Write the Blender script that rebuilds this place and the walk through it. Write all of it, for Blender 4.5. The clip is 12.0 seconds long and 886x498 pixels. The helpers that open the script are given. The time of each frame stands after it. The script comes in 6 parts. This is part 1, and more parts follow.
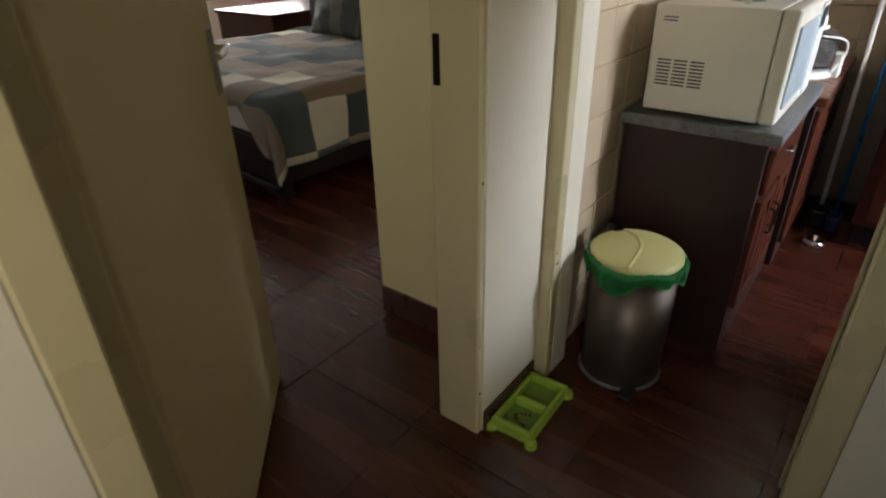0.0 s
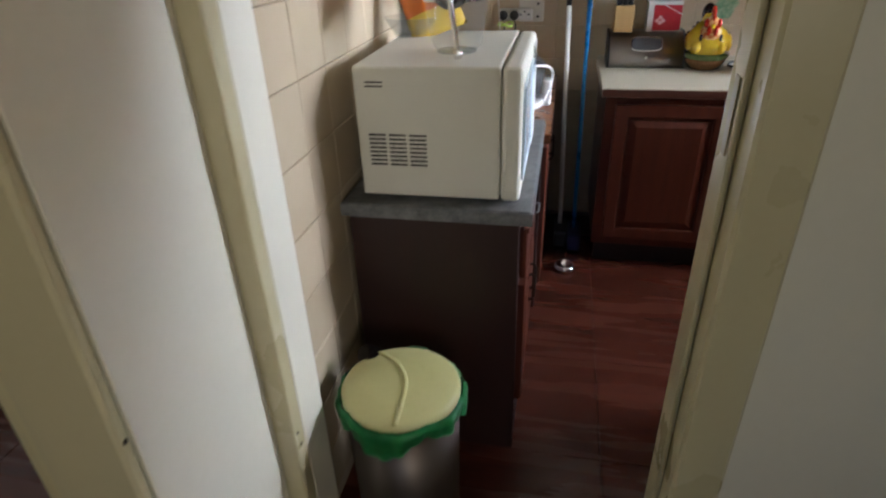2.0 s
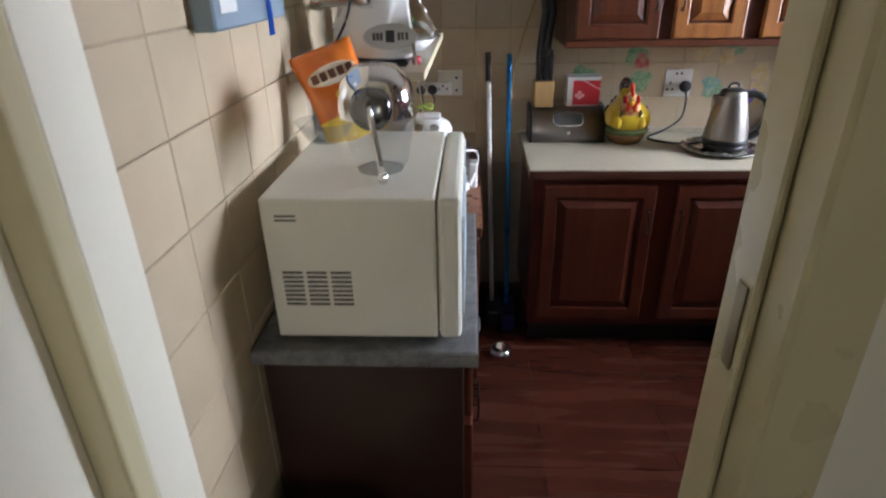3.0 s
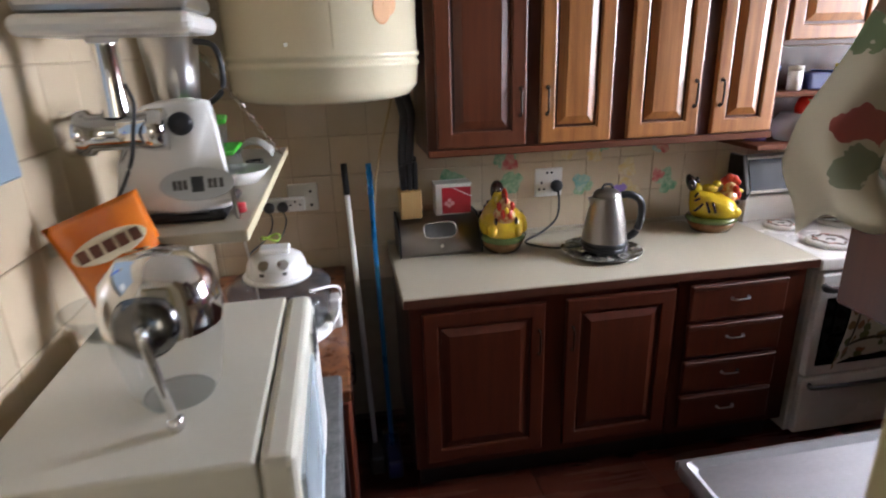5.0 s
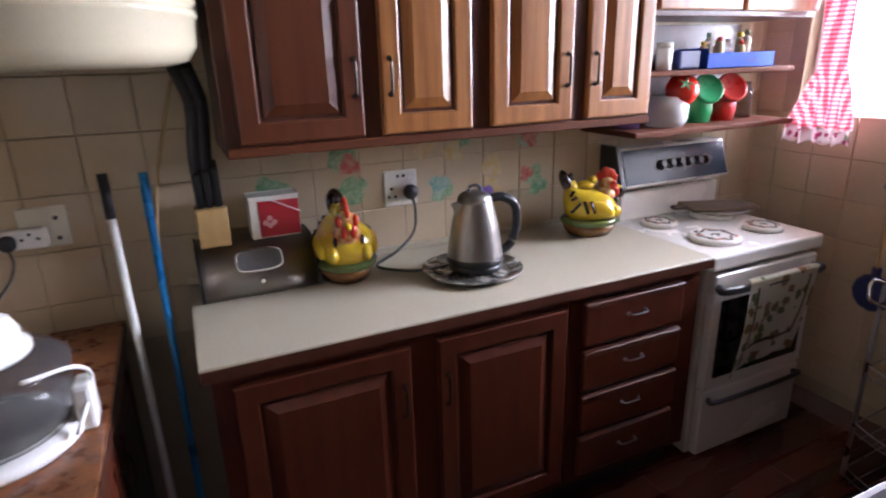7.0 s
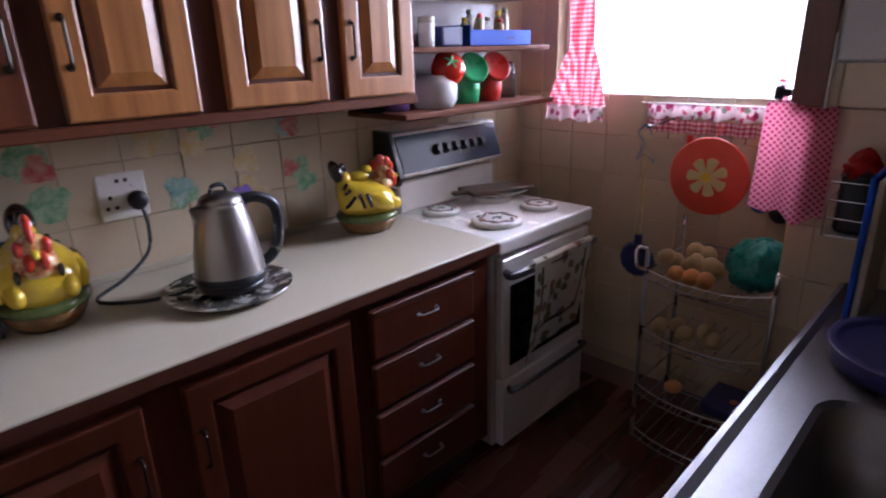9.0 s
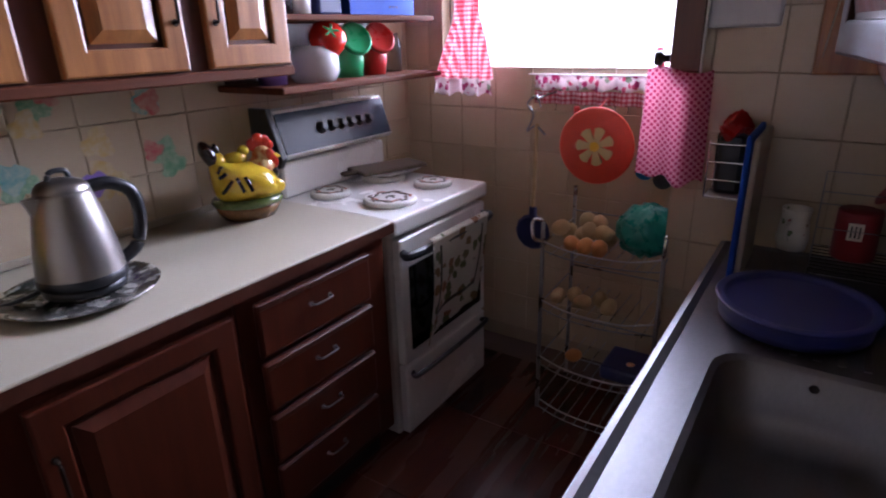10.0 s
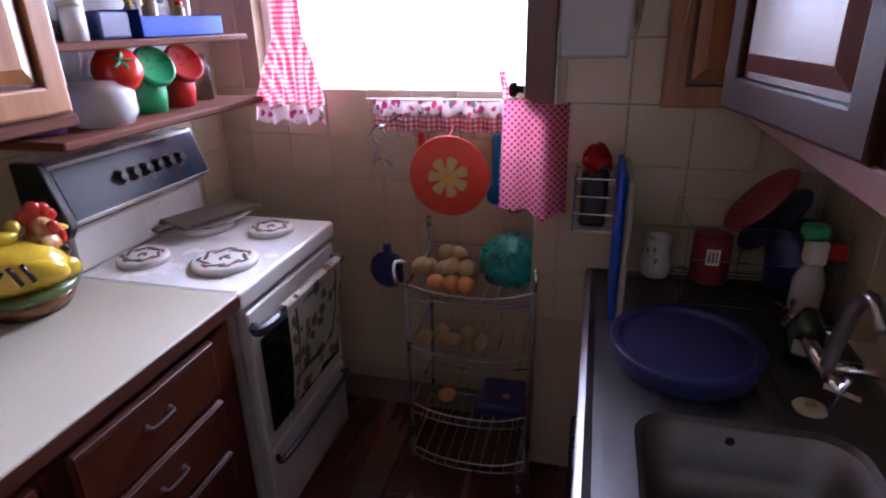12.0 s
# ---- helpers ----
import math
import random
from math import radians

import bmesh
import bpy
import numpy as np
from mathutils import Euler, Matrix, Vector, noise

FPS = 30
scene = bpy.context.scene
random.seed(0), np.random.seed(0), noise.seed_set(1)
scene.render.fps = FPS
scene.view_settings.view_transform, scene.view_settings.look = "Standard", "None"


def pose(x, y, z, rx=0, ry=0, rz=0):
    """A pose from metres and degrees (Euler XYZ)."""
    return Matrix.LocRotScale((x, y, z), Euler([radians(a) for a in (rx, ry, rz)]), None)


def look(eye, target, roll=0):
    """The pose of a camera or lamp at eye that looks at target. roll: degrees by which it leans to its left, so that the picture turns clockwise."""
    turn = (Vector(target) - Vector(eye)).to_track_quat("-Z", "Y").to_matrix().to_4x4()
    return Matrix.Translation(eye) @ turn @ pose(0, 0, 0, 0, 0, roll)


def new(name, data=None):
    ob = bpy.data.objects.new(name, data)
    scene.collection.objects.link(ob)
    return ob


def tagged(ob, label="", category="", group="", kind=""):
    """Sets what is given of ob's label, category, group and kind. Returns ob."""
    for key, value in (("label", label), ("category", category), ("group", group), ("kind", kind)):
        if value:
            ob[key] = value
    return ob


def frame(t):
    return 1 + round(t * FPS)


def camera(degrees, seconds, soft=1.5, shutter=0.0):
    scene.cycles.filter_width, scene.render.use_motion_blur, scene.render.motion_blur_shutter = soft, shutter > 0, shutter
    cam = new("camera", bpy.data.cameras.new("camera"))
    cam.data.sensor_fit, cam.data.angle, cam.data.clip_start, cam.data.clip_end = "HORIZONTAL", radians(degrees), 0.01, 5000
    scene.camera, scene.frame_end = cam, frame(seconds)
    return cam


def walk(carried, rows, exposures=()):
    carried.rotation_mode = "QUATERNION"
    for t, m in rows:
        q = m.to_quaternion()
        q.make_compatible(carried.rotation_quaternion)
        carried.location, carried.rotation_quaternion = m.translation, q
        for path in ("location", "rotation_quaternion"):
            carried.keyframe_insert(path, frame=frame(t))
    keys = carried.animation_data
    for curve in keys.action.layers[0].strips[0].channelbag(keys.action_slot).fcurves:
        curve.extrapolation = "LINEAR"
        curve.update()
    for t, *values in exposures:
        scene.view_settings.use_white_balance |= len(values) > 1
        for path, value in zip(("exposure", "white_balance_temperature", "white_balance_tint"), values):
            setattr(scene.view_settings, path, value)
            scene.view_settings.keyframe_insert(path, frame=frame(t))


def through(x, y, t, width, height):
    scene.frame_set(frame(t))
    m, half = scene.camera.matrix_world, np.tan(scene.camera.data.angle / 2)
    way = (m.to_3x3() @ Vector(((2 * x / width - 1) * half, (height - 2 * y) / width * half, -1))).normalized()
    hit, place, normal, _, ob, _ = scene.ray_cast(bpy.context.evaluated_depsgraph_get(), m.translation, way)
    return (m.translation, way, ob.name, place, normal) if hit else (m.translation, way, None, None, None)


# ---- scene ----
cam = camera(75.0, 12.0, soft=2.0, shutter=0.4)
PATH = [
    (0, (0.503, -0.062, 1.431), (-0.579, 1.313, 0.462), -1.3),
    (0.5, (0.381, 0.068, 1.45), (-0.559, 1.545, 0.483), -1.6),
    (1, (0.337, 0.215, 1.422), (-0.411, 1.793, 0.448), -1.9),
    (1.5, (0.338, 0.382, 1.442), (-0.218, 2.027, 0.45), -2.2),
    (2, (0.326, 0.576, 1.492), (-0.038, 2.288, 0.525), -2.0),
    (2.5, (0.297, 0.714, 1.542), (0.071, 2.475, 0.621), -1.4),
    (3, (0.26, 0.857, 1.623), (0.163, 2.656, 0.755), -1.1),
    (3.2, (0.261, 0.887, 1.643), (0.192, 2.704, 0.811), -1.4),
    (4.8, (0.304, 1.223, 1.717), (0.585, 3.08, 1.027), -1.5),
    (5, (0.335, 1.289, 1.715), (0.649, 3.151, 1.055), -1.8),
    (5.5, (0.392, 1.448, 1.685), (0.799, 3.307, 1.068), -1.8),
    (6, (0.447, 1.571, 1.632), (0.941, 3.409, 1.017), -1.8),
    (6.5, (0.49, 1.711, 1.578), (1.109, 3.51, 0.963), -1.7),
    (7, (0.529, 1.82, 1.554), (1.318, 3.549, 0.933), -1.6),
    (7.2, (0.55, 1.846, 1.546), (1.417, 3.537, 0.921), -1.4),
    (8.8, (0.777, 1.971, 1.519), (2.04, 3.365, 0.841), -1.9),
    (9, (0.753, 1.997, 1.477), (2.094, 3.332, 0.832), -1.6),
    (9.5, (0.792, 2.01, 1.459), (2.238, 3.219, 0.792), -1.7),
    (10, (0.827, 2.045, 1.427), (2.375, 3.1, 0.727), -1.6),
    (10.5, (0.883, 2.095, 1.426), (2.508, 3.004, 0.695), -1.6),
    (11, (0.937, 2.169, 1.447), (2.63, 2.924, 0.696), -1.5),
    (11.5, (0.99, 2.242, 1.486), (2.734, 2.873, 0.737), -1.4),
    (12, (1.004, 2.288, 1.532), (2.799, 2.761, 0.789), -1.2),
]
EXPOSURE = [(0, 0.25, 6400, 12), (2.0, 0.3, 5900, 14), (3.0, 0.22, 5850, 15), (5.0, 0.05, 6150, 18), (6.5, 0.12, 6000, 23), (7.5, 0.08, 5850, 26), (9.0, -0.38, 5600, 29), (10.0, -0.32, 5500, 31), (11.0, 0.04, 5400, 33), (12.0, -0.14, 5400, 33)]
walk(cam, [(t, look(eye, target, roll)) for t, eye, target, roll in PATH], EXPOSURE)

# ---- world, sun and lamps ----
world = bpy.data.worlds.new("world")
scene.world = world
world.use_nodes = True
wn = world.node_tree
sky = wn.nodes.new("ShaderNodeTexSky")
sky.sky_type, sky.sun_disc = "NISHITA", False
sky.sun_elevation, sky.sun_rotation = radians(42), radians(75)
wn.links.new(sky.outputs[0], wn.nodes["Background"].inputs[0])
wn.nodes["Background"].inputs[1].default_value = 0.15


def area_lamp(name, m, sx, sy, power, colour):
    d = bpy.data.lights.new(name, "AREA")
    d.shape, d.size, d.size_y, d.energy, d.color = "RECTANGLE", sx, sy, power, colour
    ob = new(name, d)
    ob.matrix_world = m
    return ob


area_lamp("kitchen_window_light", look((5.0, 2.9, 2.2), (0.0, 2.6, 1.15)), 2.2, 1.6, 820, (0.86, 0.93, 1.0))
area_lamp("bedroom_window_light", look((-5.9, 4.4, 1.5), (-1.0, 1.0, 0.6)), 1.3, 1.2, 32, (1.0, 0.98, 0.95))
area_lamp("bedroom_side_fill_light", look((-3.2, -0.52, 1.5), (-1.7, 1.6, 0.0)), 0.95, 1.1, 3, (1.0, 0.98, 0.95))
area_lamp("passage_fill_light", look((1.2, -1.38, 1.55), (-0.6, 0.2, 1.2)), 0.6, 0.9, 5.0, (1.0, 0.88, 0.65)).data.spread = radians(95)

sun = new("sun", bpy.data.lights.new("sun", "SUN"))
sun.data.energy, sun.data.angle, sun.data.color = 1.0, radians(12), (1.0, 0.96, 0.9)
sun.matrix_world = look((0, 0, 10), (-1.5, -5.0, 0))

# ---- materials ----


def nodes_of(name):
    m = bpy.data.materials.new(name)
    m.use_nodes = True
    return m, m.node_tree, m.node_tree.nodes["Principled BSDF"]


def material(name, a, b, rough=0.5, metal=0.0, scale=8.0, stretch=(1, 1, 1), bump=0.1, fine=90.0, coat=0.0,
             spread=0.4, random_tint=0.0, rough_var=0.12, world_space=False, coat_rough=0.15):
    """Two colours mixed by two scales of noise, with relief and uneven gloss."""
    m, t, p = nodes_of(name)
    N, L = t.nodes, t.links
    co = N.new("ShaderNodeTexCoord")
    mp = N.new("ShaderNodeMapping")
    mp.inputs["Scale"].default_value = stretch
    L.new(N.new("ShaderNodeNewGeometry").outputs["Position"] if world_space else co.outputs["Object"], mp.inputs[0])
    big = N.new("ShaderNodeTexNoise")
    big.inputs["Scale"].default_value, big.inputs["Detail"].default_value = scale, 5
    small = N.new("ShaderNodeTexNoise")
    small.inputs["Scale"].default_value, small.inputs["Detail"].default_value = fine, 3
    for n in (big, small):
        L.new(mp.outputs[0], n.inputs["Vector"])
    mix = N.new("ShaderNodeMath")
    mix.operation = "MULTIPLY_ADD"
    L.new(small.outputs[0], mix.inputs[0])
    mix.inputs[1].default_value = 0.35
    L.new(big.outputs[0], mix.inputs[2])
    ramp = N.new("ShaderNodeValToRGB")
    ramp.color_ramp.elements[0].position = 0.68 - spread
    ramp.color_ramp.elements[1].position = min(0.68 + spread, 1.0)
    ramp.color_ramp.elements[0].color = (*a, 1)
    ramp.color_ramp.elements[1].color = (*b, 1)
    L.new(mix.outputs[0], ramp.inputs[0])
    out = ramp.outputs[0]
    if random_tint:
        info = N.new("ShaderNodeObjectInfo")
        mr = N.new("ShaderNodeMapRange")
        mr.inputs[3].default_value, mr.inputs[4].default_value = 1 - random_tint, 1 + random_tint
        L.new(info.outputs["Random"], mr.inputs[0])
        hs = N.new("ShaderNodeHueSaturation")
        L.new(mr.outputs[0], hs.inputs["Value"])
        L.new(out, hs.inputs["Color"])
        out = hs.outputs[0]
    L.new(out, p.inputs["Base Color"])
    rr = N.new("ShaderNodeMapRange")
    rr.inputs[1].default_value, rr.inputs[2].default_value = 0.1, 0.9
    rr.inputs[3].default_value, rr.inputs[4].default_value = max(rough - rough_var, 0.02), min(rough + rough_var, 1)
    L.new(big.outputs[0], rr.inputs[0])
    L.new(rr.outputs[0], p.inputs["Roughness"])
    p.inputs["Metallic"].default_value = metal
    p.inputs["Coat Weight"].default_value = coat
    p.inputs["Coat Roughness"].default_value = coat_rough
    if bump:
        bp = N.new("ShaderNodeBump")
        bp.inputs["Strength"].default_value, bp.inputs["Distance"].default_value = bump, 0.003
        L.new(mix.outputs[0], bp.inputs["Height"])
        L.new(bp.outputs[0], p.inputs["Normal"])
    return m


def glass(name, colour, rough=0.02, mix=0.85, body=None):
    """Clear glass or plastic: mostly see-through with a glossy film, cheap to trace."""
    m, t, p = nodes_of(name)
    p.inputs["Base Color"].default_value = (*(body or colour), 1)
    p.inputs["Roughness"].default_value = rough
    tr = t.nodes.new("ShaderNodeBsdfTransparent")
    tr.inputs[0].default_value = (*colour, 1)
    ms = t.nodes.new("ShaderNodeMixShader")
    ms.inputs[0].default_value = mix
    t.links.new(p.outputs[0], ms.inputs[1])
    t.links.new(tr.outputs[0], ms.inputs[2])
    t.links.new(ms.outputs[0], t.nodes["Material Output"].inputs[0])
    return m


CREAM = material("cream_wall_paint", (0.70, 0.66, 0.53), (0.76, 0.72, 0.60), 0.42, scale=2, bump=0.03, fine=60)
FRAME = material("cream_gloss_paint", (0.50, 0.44, 0.26), (0.56, 0.50, 0.31), 0.3, scale=3, bump=0.02, fine=70)
OLIVE = material("olive_cream_paint", (0.58, 0.515, 0.28), (0.64, 0.575, 0.34), 0.45, scale=2, bump=0.02, fine=60)
PEEL = material("peeling_orange_sticker", (0.72, 0.30, 0.10), (0.74, 0.50, 0.28), 0.6, scale=30, bump=0.3, spread=0.15)
GREYGLASS = material("grey_glass", (0.10, 0.10, 0.10), (0.16, 0.16, 0.165), 0.12, scale=6, bump=0)
SHELFWOOD = material("matt_brown_wood", (0.075, 0.020, 0.008), (0.135, 0.040, 0.015), 0.7, scale=5, stretch=(0.5, 6, 6), bump=0.05, fine=24)
SHELFWOOD.node_tree.nodes["Principled BSDF"].inputs["Specular IOR Level"].default_value = 0.15
LEAF = material("old_cream_door_paint", (0.64, 0.55, 0.34), (0.70, 0.61, 0.40), 0.4, scale=2, bump=0.02, fine=50)
PLASTER = material("white_ceiling_paint", (0.70, 0.68, 0.62), (0.78, 0.76, 0.70), 0.8, scale=3, bump=0.1)
TILE = material("beige_wall_tile", (0.47, 0.37, 0.245), (0.55, 0.45, 0.315), 0.2, scale=2.5, bump=0.02, fine=14, world_space=True, random_tint=0.06)
GROUT = material("brown_grout", (0.36, 0.285, 0.195), (0.43, 0.35, 0.25), 0.9, scale=20, bump=0.2)
FLOOR = material("red_brown_wood_look_tile", (0.022, 0.0055, 0.0038), (0.105, 0.026, 0.0135), 0.26, scale=2.0, stretch=(0.45, 4.5, 1), bump=0.012, fine=12, world_space=True, random_tint=0.12, spread=0.36)
FGROUT = material("brown_floor_grout", (0.09, 0.055, 0.045), (0.13, 0.085, 0.07), 0.8, scale=20)
WOOD = material("dark_mahogany", (0.044, 0.0080, 0.0032), (0.095, 0.020, 0.0072), 0.36, scale=5, stretch=(6, 6, 0.5), bump=0.04, fine=22, coat=0.35, coat_rough=0.18)
WOODLIT = material("lit_varnished_wood", (0.185, 0.055, 0.010), (0.46, 0.185, 0.042), 0.38, scale=5, stretch=(7, 7, 0.35), bump=0.05, fine=26, coat=0.5, coat_rough=0.3, spread=0.3)
WOODGRV = material("dark_wood_moulding", (0.05, 0.015, 0.008), (0.09, 0.028, 0.015), 0.35, scale=8, stretch=(4, 4, 0.5), coat=0.3)
COUNTER = material("cream_laminate", (0.375, 0.333, 0.245), (0.425, 0.38, 0.286), 0.42, scale=4, bump=0.02, fine=90)
GREYTOP = material("mottled_grey_laminate", (0.05, 0.052, 0.055), (0.22, 0.22, 0.22), 0.4, scale=30, bump=0.08, fine=120)
BROWNTOP = material("brown_stone_look_laminate", (0.10, 0.035, 0.016), (0.30, 0.11, 0.038), 0.3, scale=24, bump=0.04, fine=90, spread=0.2)
WHITE = material("white_enamel", (0.74, 0.73, 0.69), (0.80, 0.79, 0.76), 0.25, scale=4, bump=0.0)
ENAMEL = material("aged_white_enamel", (0.65, 0.63, 0.59), (0.73, 0.71, 0.67), 0.25, scale=5, bump=0.0)
BOARD = material("grey_brown_wood", (0.06, 0.040, 0.025), (0.12, 0.082, 0.05), 0.7, scale=6, stretch=(0.6, 5, 5), fine=30)
BASIN = material("blue_basin_plastic", (0.026, 0.03, 0.13), (0.034, 0.04, 0.17), 0.45, scale=5)
DULLCREAM = material("dull_cream_plastic", (0.30, 0.27, 0.20), (0.38, 0.34, 0.26), 0.5, scale=8)
OFFWHITE = material("aged_white_plastic", (0.66, 0.63, 0.53), (0.72, 0.70, 0.61), 0.35, scale=4, bump=0.0)
GEYSER = material("cream_enamelled_steel", (0.70, 0.62, 0.42), (0.76, 0.68, 0.48), 0.16, scale=3, bump=0.02, coat=0.5)
BLACK = material("black_plastic", (0.008, 0.008, 0.009), (0.02, 0.02, 0.022), 0.35, scale=10)
BLACKGLASS = material("black_oven_glass", (0.004, 0.004, 0.005), (0.008, 0.008, 0.01), 0.08, scale=4, bump=0)
STEEL = material("brushed_steel", (0.46, 0.45, 0.44), (0.52, 0.51, 0.50), 0.3, 1.0, scale=3, fine=30, bump=0.0, rough_var=0.05)
CHROME = material("chrome", (0.75, 0.75, 0.75), (0.82, 0.82, 0.82), 0.08, 1.0, scale=10, bump=0, rough_var=0.03)
SINK = material("worn_stainless_steel", (0.17, 0.165, 0.17), (0.265, 0.255, 0.26), 0.48, 1.0, scale=5, stretch=(1, 2, 1), bump=0.05, fine=70, rough_var=0.1)
BRASS = material("dull_brass", (0.28, 0.22, 0.12), (0.40, 0.33, 0.2), 0.35, 1.0, scale=20)
IRON = material("dark_bronze", (0.02, 0.016, 0.012), (0.04, 0.03, 0.022), 0.4, 0.8, scale=20)
BLUE = material("blue_plastic", (0.010, 0.055, 0.36), (0.016, 0.085, 0.46), 0.6, scale=5)
NAVY = material("navy_plastic", (0.014, 0.018, 0.085), (0.02, 0.027, 0.12), 0.4, scale=5)
BLUE.node_tree.nodes["Principled BSDF"].inputs["Specular IOR Level"].default_value = 0.15
RED = material("red_plastic", (0.55, 0.02, 0.015), (0.65, 0.035, 0.025), 0.3, scale=6)
GREEN = material("green_plastic", (0.02, 0.30, 0.10), (0.03, 0.38, 0.14), 0.3, scale=6)
LIME = material("lime_plastic", (0.30, 0.46, 0.05), (0.36, 0.54, 0.07), 0.4, scale=6)
BAG = material("green_bin_bag", (0.02, 0.20, 0.05), (0.05, 0.33, 0.10), 0.35, scale=30, bump=0.5)
LIDCREAM = material("cream_bin_lid", (0.54, 0.51, 0.21), (0.62, 0.58, 0.27), 0.35, scale=4)
MATTRESS = material("pale_bed_base", (0.55, 0.50, 0.40), (0.62, 0.57, 0.46), 0.8, scale=8)
DARKBED = material("dark_bed_frame", (0.012, 0.009, 0.009), (0.022, 0.016, 0.016), 0.35, scale=6)
SKIRT = material("dark_skirting_tile", (0.035, 0.012, 0.009), (0.07, 0.025, 0.017), 0.3, scale=8)
CLEAR = glass("clear_glass", (0.95, 0.96, 0.96), 0.02, 0.85, (0.3, 0.31, 0.31))
BOWLGLASS = glass("clear_bowl_glass", (0.84, 0.84, 0.83), 0.03, 0.76, (0.16, 0.16, 0.165))
SMOKE = glass("smoky_glass", (0.62, 0.60, 0.58), 0.04, 0.82, (0.12, 0.11, 0.11))

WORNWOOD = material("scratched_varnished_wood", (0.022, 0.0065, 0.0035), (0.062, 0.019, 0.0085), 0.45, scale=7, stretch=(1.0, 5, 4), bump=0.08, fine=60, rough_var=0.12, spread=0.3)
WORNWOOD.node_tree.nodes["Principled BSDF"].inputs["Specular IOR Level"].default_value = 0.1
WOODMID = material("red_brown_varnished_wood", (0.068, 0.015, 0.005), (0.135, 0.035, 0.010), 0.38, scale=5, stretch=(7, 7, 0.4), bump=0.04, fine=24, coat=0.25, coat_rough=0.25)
PALEWOOD = material("pale_wood", (0.45, 0.28, 0.10), (0.55, 0.36, 0.15), 0.5, scale=8, stretch=(4, 4, 0.6))
PANEL = material("blue_grey_panel", (0.018, 0.026, 0.04), (0.03, 0.042, 0.06), 0.2, scale=5, bump=0.0)
PANEL.node_tree.nodes["Principled BSDF"].inputs["Specular IOR Level"].default_value = 0.3
MOTIF_A = material("brown_motif", (0.07, 0.02, 0.009), (0.13, 0.04, 0.014), 0.5, scale=60)
MOTIF_B = material("dark_olive_motif", (0.025, 0.022, 0.012), (0.055, 0.045, 0.018), 0.5, scale=60)
MOTIF_C = material("red_motif", (0.26, 0.04, 0.012), (0.36, 0.10, 0.03), 0.5, scale=60)
HENYELLOW = material("yellow_glaze", (0.58, 0.34, 0.015), (0.76, 0.55, 0.03), 0.16, scale=22, bump=0.35, coat=0.5)
HENRED = material("red_orange_glaze", (0.42, 0.02, 0.010), (0.60, 0.055, 0.02), 0.14, scale=40, coat=0.5)
HENBLACK = material("black_glaze", (0.012, 0.009, 0.008), (0.05, 0.022, 0.012), 0.14, scale=20, coat=0.5)
HENBASKET = material("brown_basket_glaze", (0.14, 0.06, 0.02), (0.26, 0.13, 0.04), 0.2, scale=60, bump=0.6, coat=0.3)
HENGREEN = material("green_basket_glaze", (0.06, 0.10, 0.02), (0.14, 0.17, 0.05), 0.2, scale=60, bump=0.5, coat=0.3)
TRAY = material("patterned_metal_tray", (0.08, 0.075, 0.065), (0.5, 0.48, 0.43), 0.25, 0.6, scale=18, spread=0.03, bump=0.2)
REDTIN = material("red_printed_tin", (0.40, 0.02, 0.03), (0.5, 0.03, 0.045), 0.35, scale=10)
PINK = material("pink_print", (0.7, 0.35, 0.35), (0.75, 0.45, 0.45), 0.4)
KETTLE = material("warm_brushed_steel", (0.27, 0.245, 0.22), (0.33, 0.30, 0.275), 0.36, 1.0, scale=3, fine=30, bump=0.0, rough_var=0.04)
HENHEAD = material("mottled_orange_glaze", (0.50, 0.12, 0.03), (0.72, 0.50, 0.20), 0.15, scale=45, bump=0.5, coat=0.5, spread=0.16)
DIMRED = material("shaded_red_plastic", (0.17, 0.010, 0.016), (0.24, 0.016, 0.024), 0.5, scale=6)
BINSTEEL = material("dull_bin_steel", (0.10, 0.080, 0.066), (0.15, 0.122, 0.10), 0.42, 0.75, scale=3, fine=20, bump=0.0, rough_var=0.05)
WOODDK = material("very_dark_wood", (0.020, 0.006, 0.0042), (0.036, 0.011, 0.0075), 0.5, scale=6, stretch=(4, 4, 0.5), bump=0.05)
BLUISH = material("daylit_microwave_glass", (0.42, 0.50, 0.56), (0.55, 0.62, 0.66), 0.12, scale=6, bump=0)
VENT = material("dark_slot", (0.05, 0.045, 0.04), (0.09, 0.08, 0.07), 0.7, scale=20)
STEELDK = material("dark_chrome", (0.14, 0.14, 0.14), (0.22, 0.22, 0.22), 0.2, 1.0, scale=12)
CREAMPRINT = material("cream_print", (0.68, 0.58, 0.38), (0.72, 0.62, 0.42), 0.35, scale=10)
EDGE = material("raw_board_edge", (0.50, 0.42, 0.26), (0.6, 0.52, 0.34), 0.8, scale=30)
GREEN2 = material("bright_green_lid", (0.05, 0.42, 0.03), (0.08, 0.5, 0.05), 0.35, scale=8)
LIMESHADE = material("shaded_lime_plastic", (0.13, 0.22, 0.03), (0.18, 0.29, 0.04), 0.5, scale=10)
FROST = glass("milky_plastic", (0.72, 0.72, 0.70), 0.25, 0.35)
DARKGREEN = material("dark_green_bottle", (0.01, 0.03, 0.02), (0.02, 0.05, 0.03), 0.15, scale=8)
GREYWHITE = material("greyish_plastic", (0.50, 0.50, 0.52), (0.58, 0.58, 0.60), 0.35, scale=6)
REDLID = material("orange_red_silicone", (0.62, 0.05, 0.02), (0.7, 0.08, 0.035), 0.45, scale=8)
PETAL = material("faded_yellow_petal", (0.55, 0.42, 0.16), (0.62, 0.5, 0.24), 0.5, scale=14)
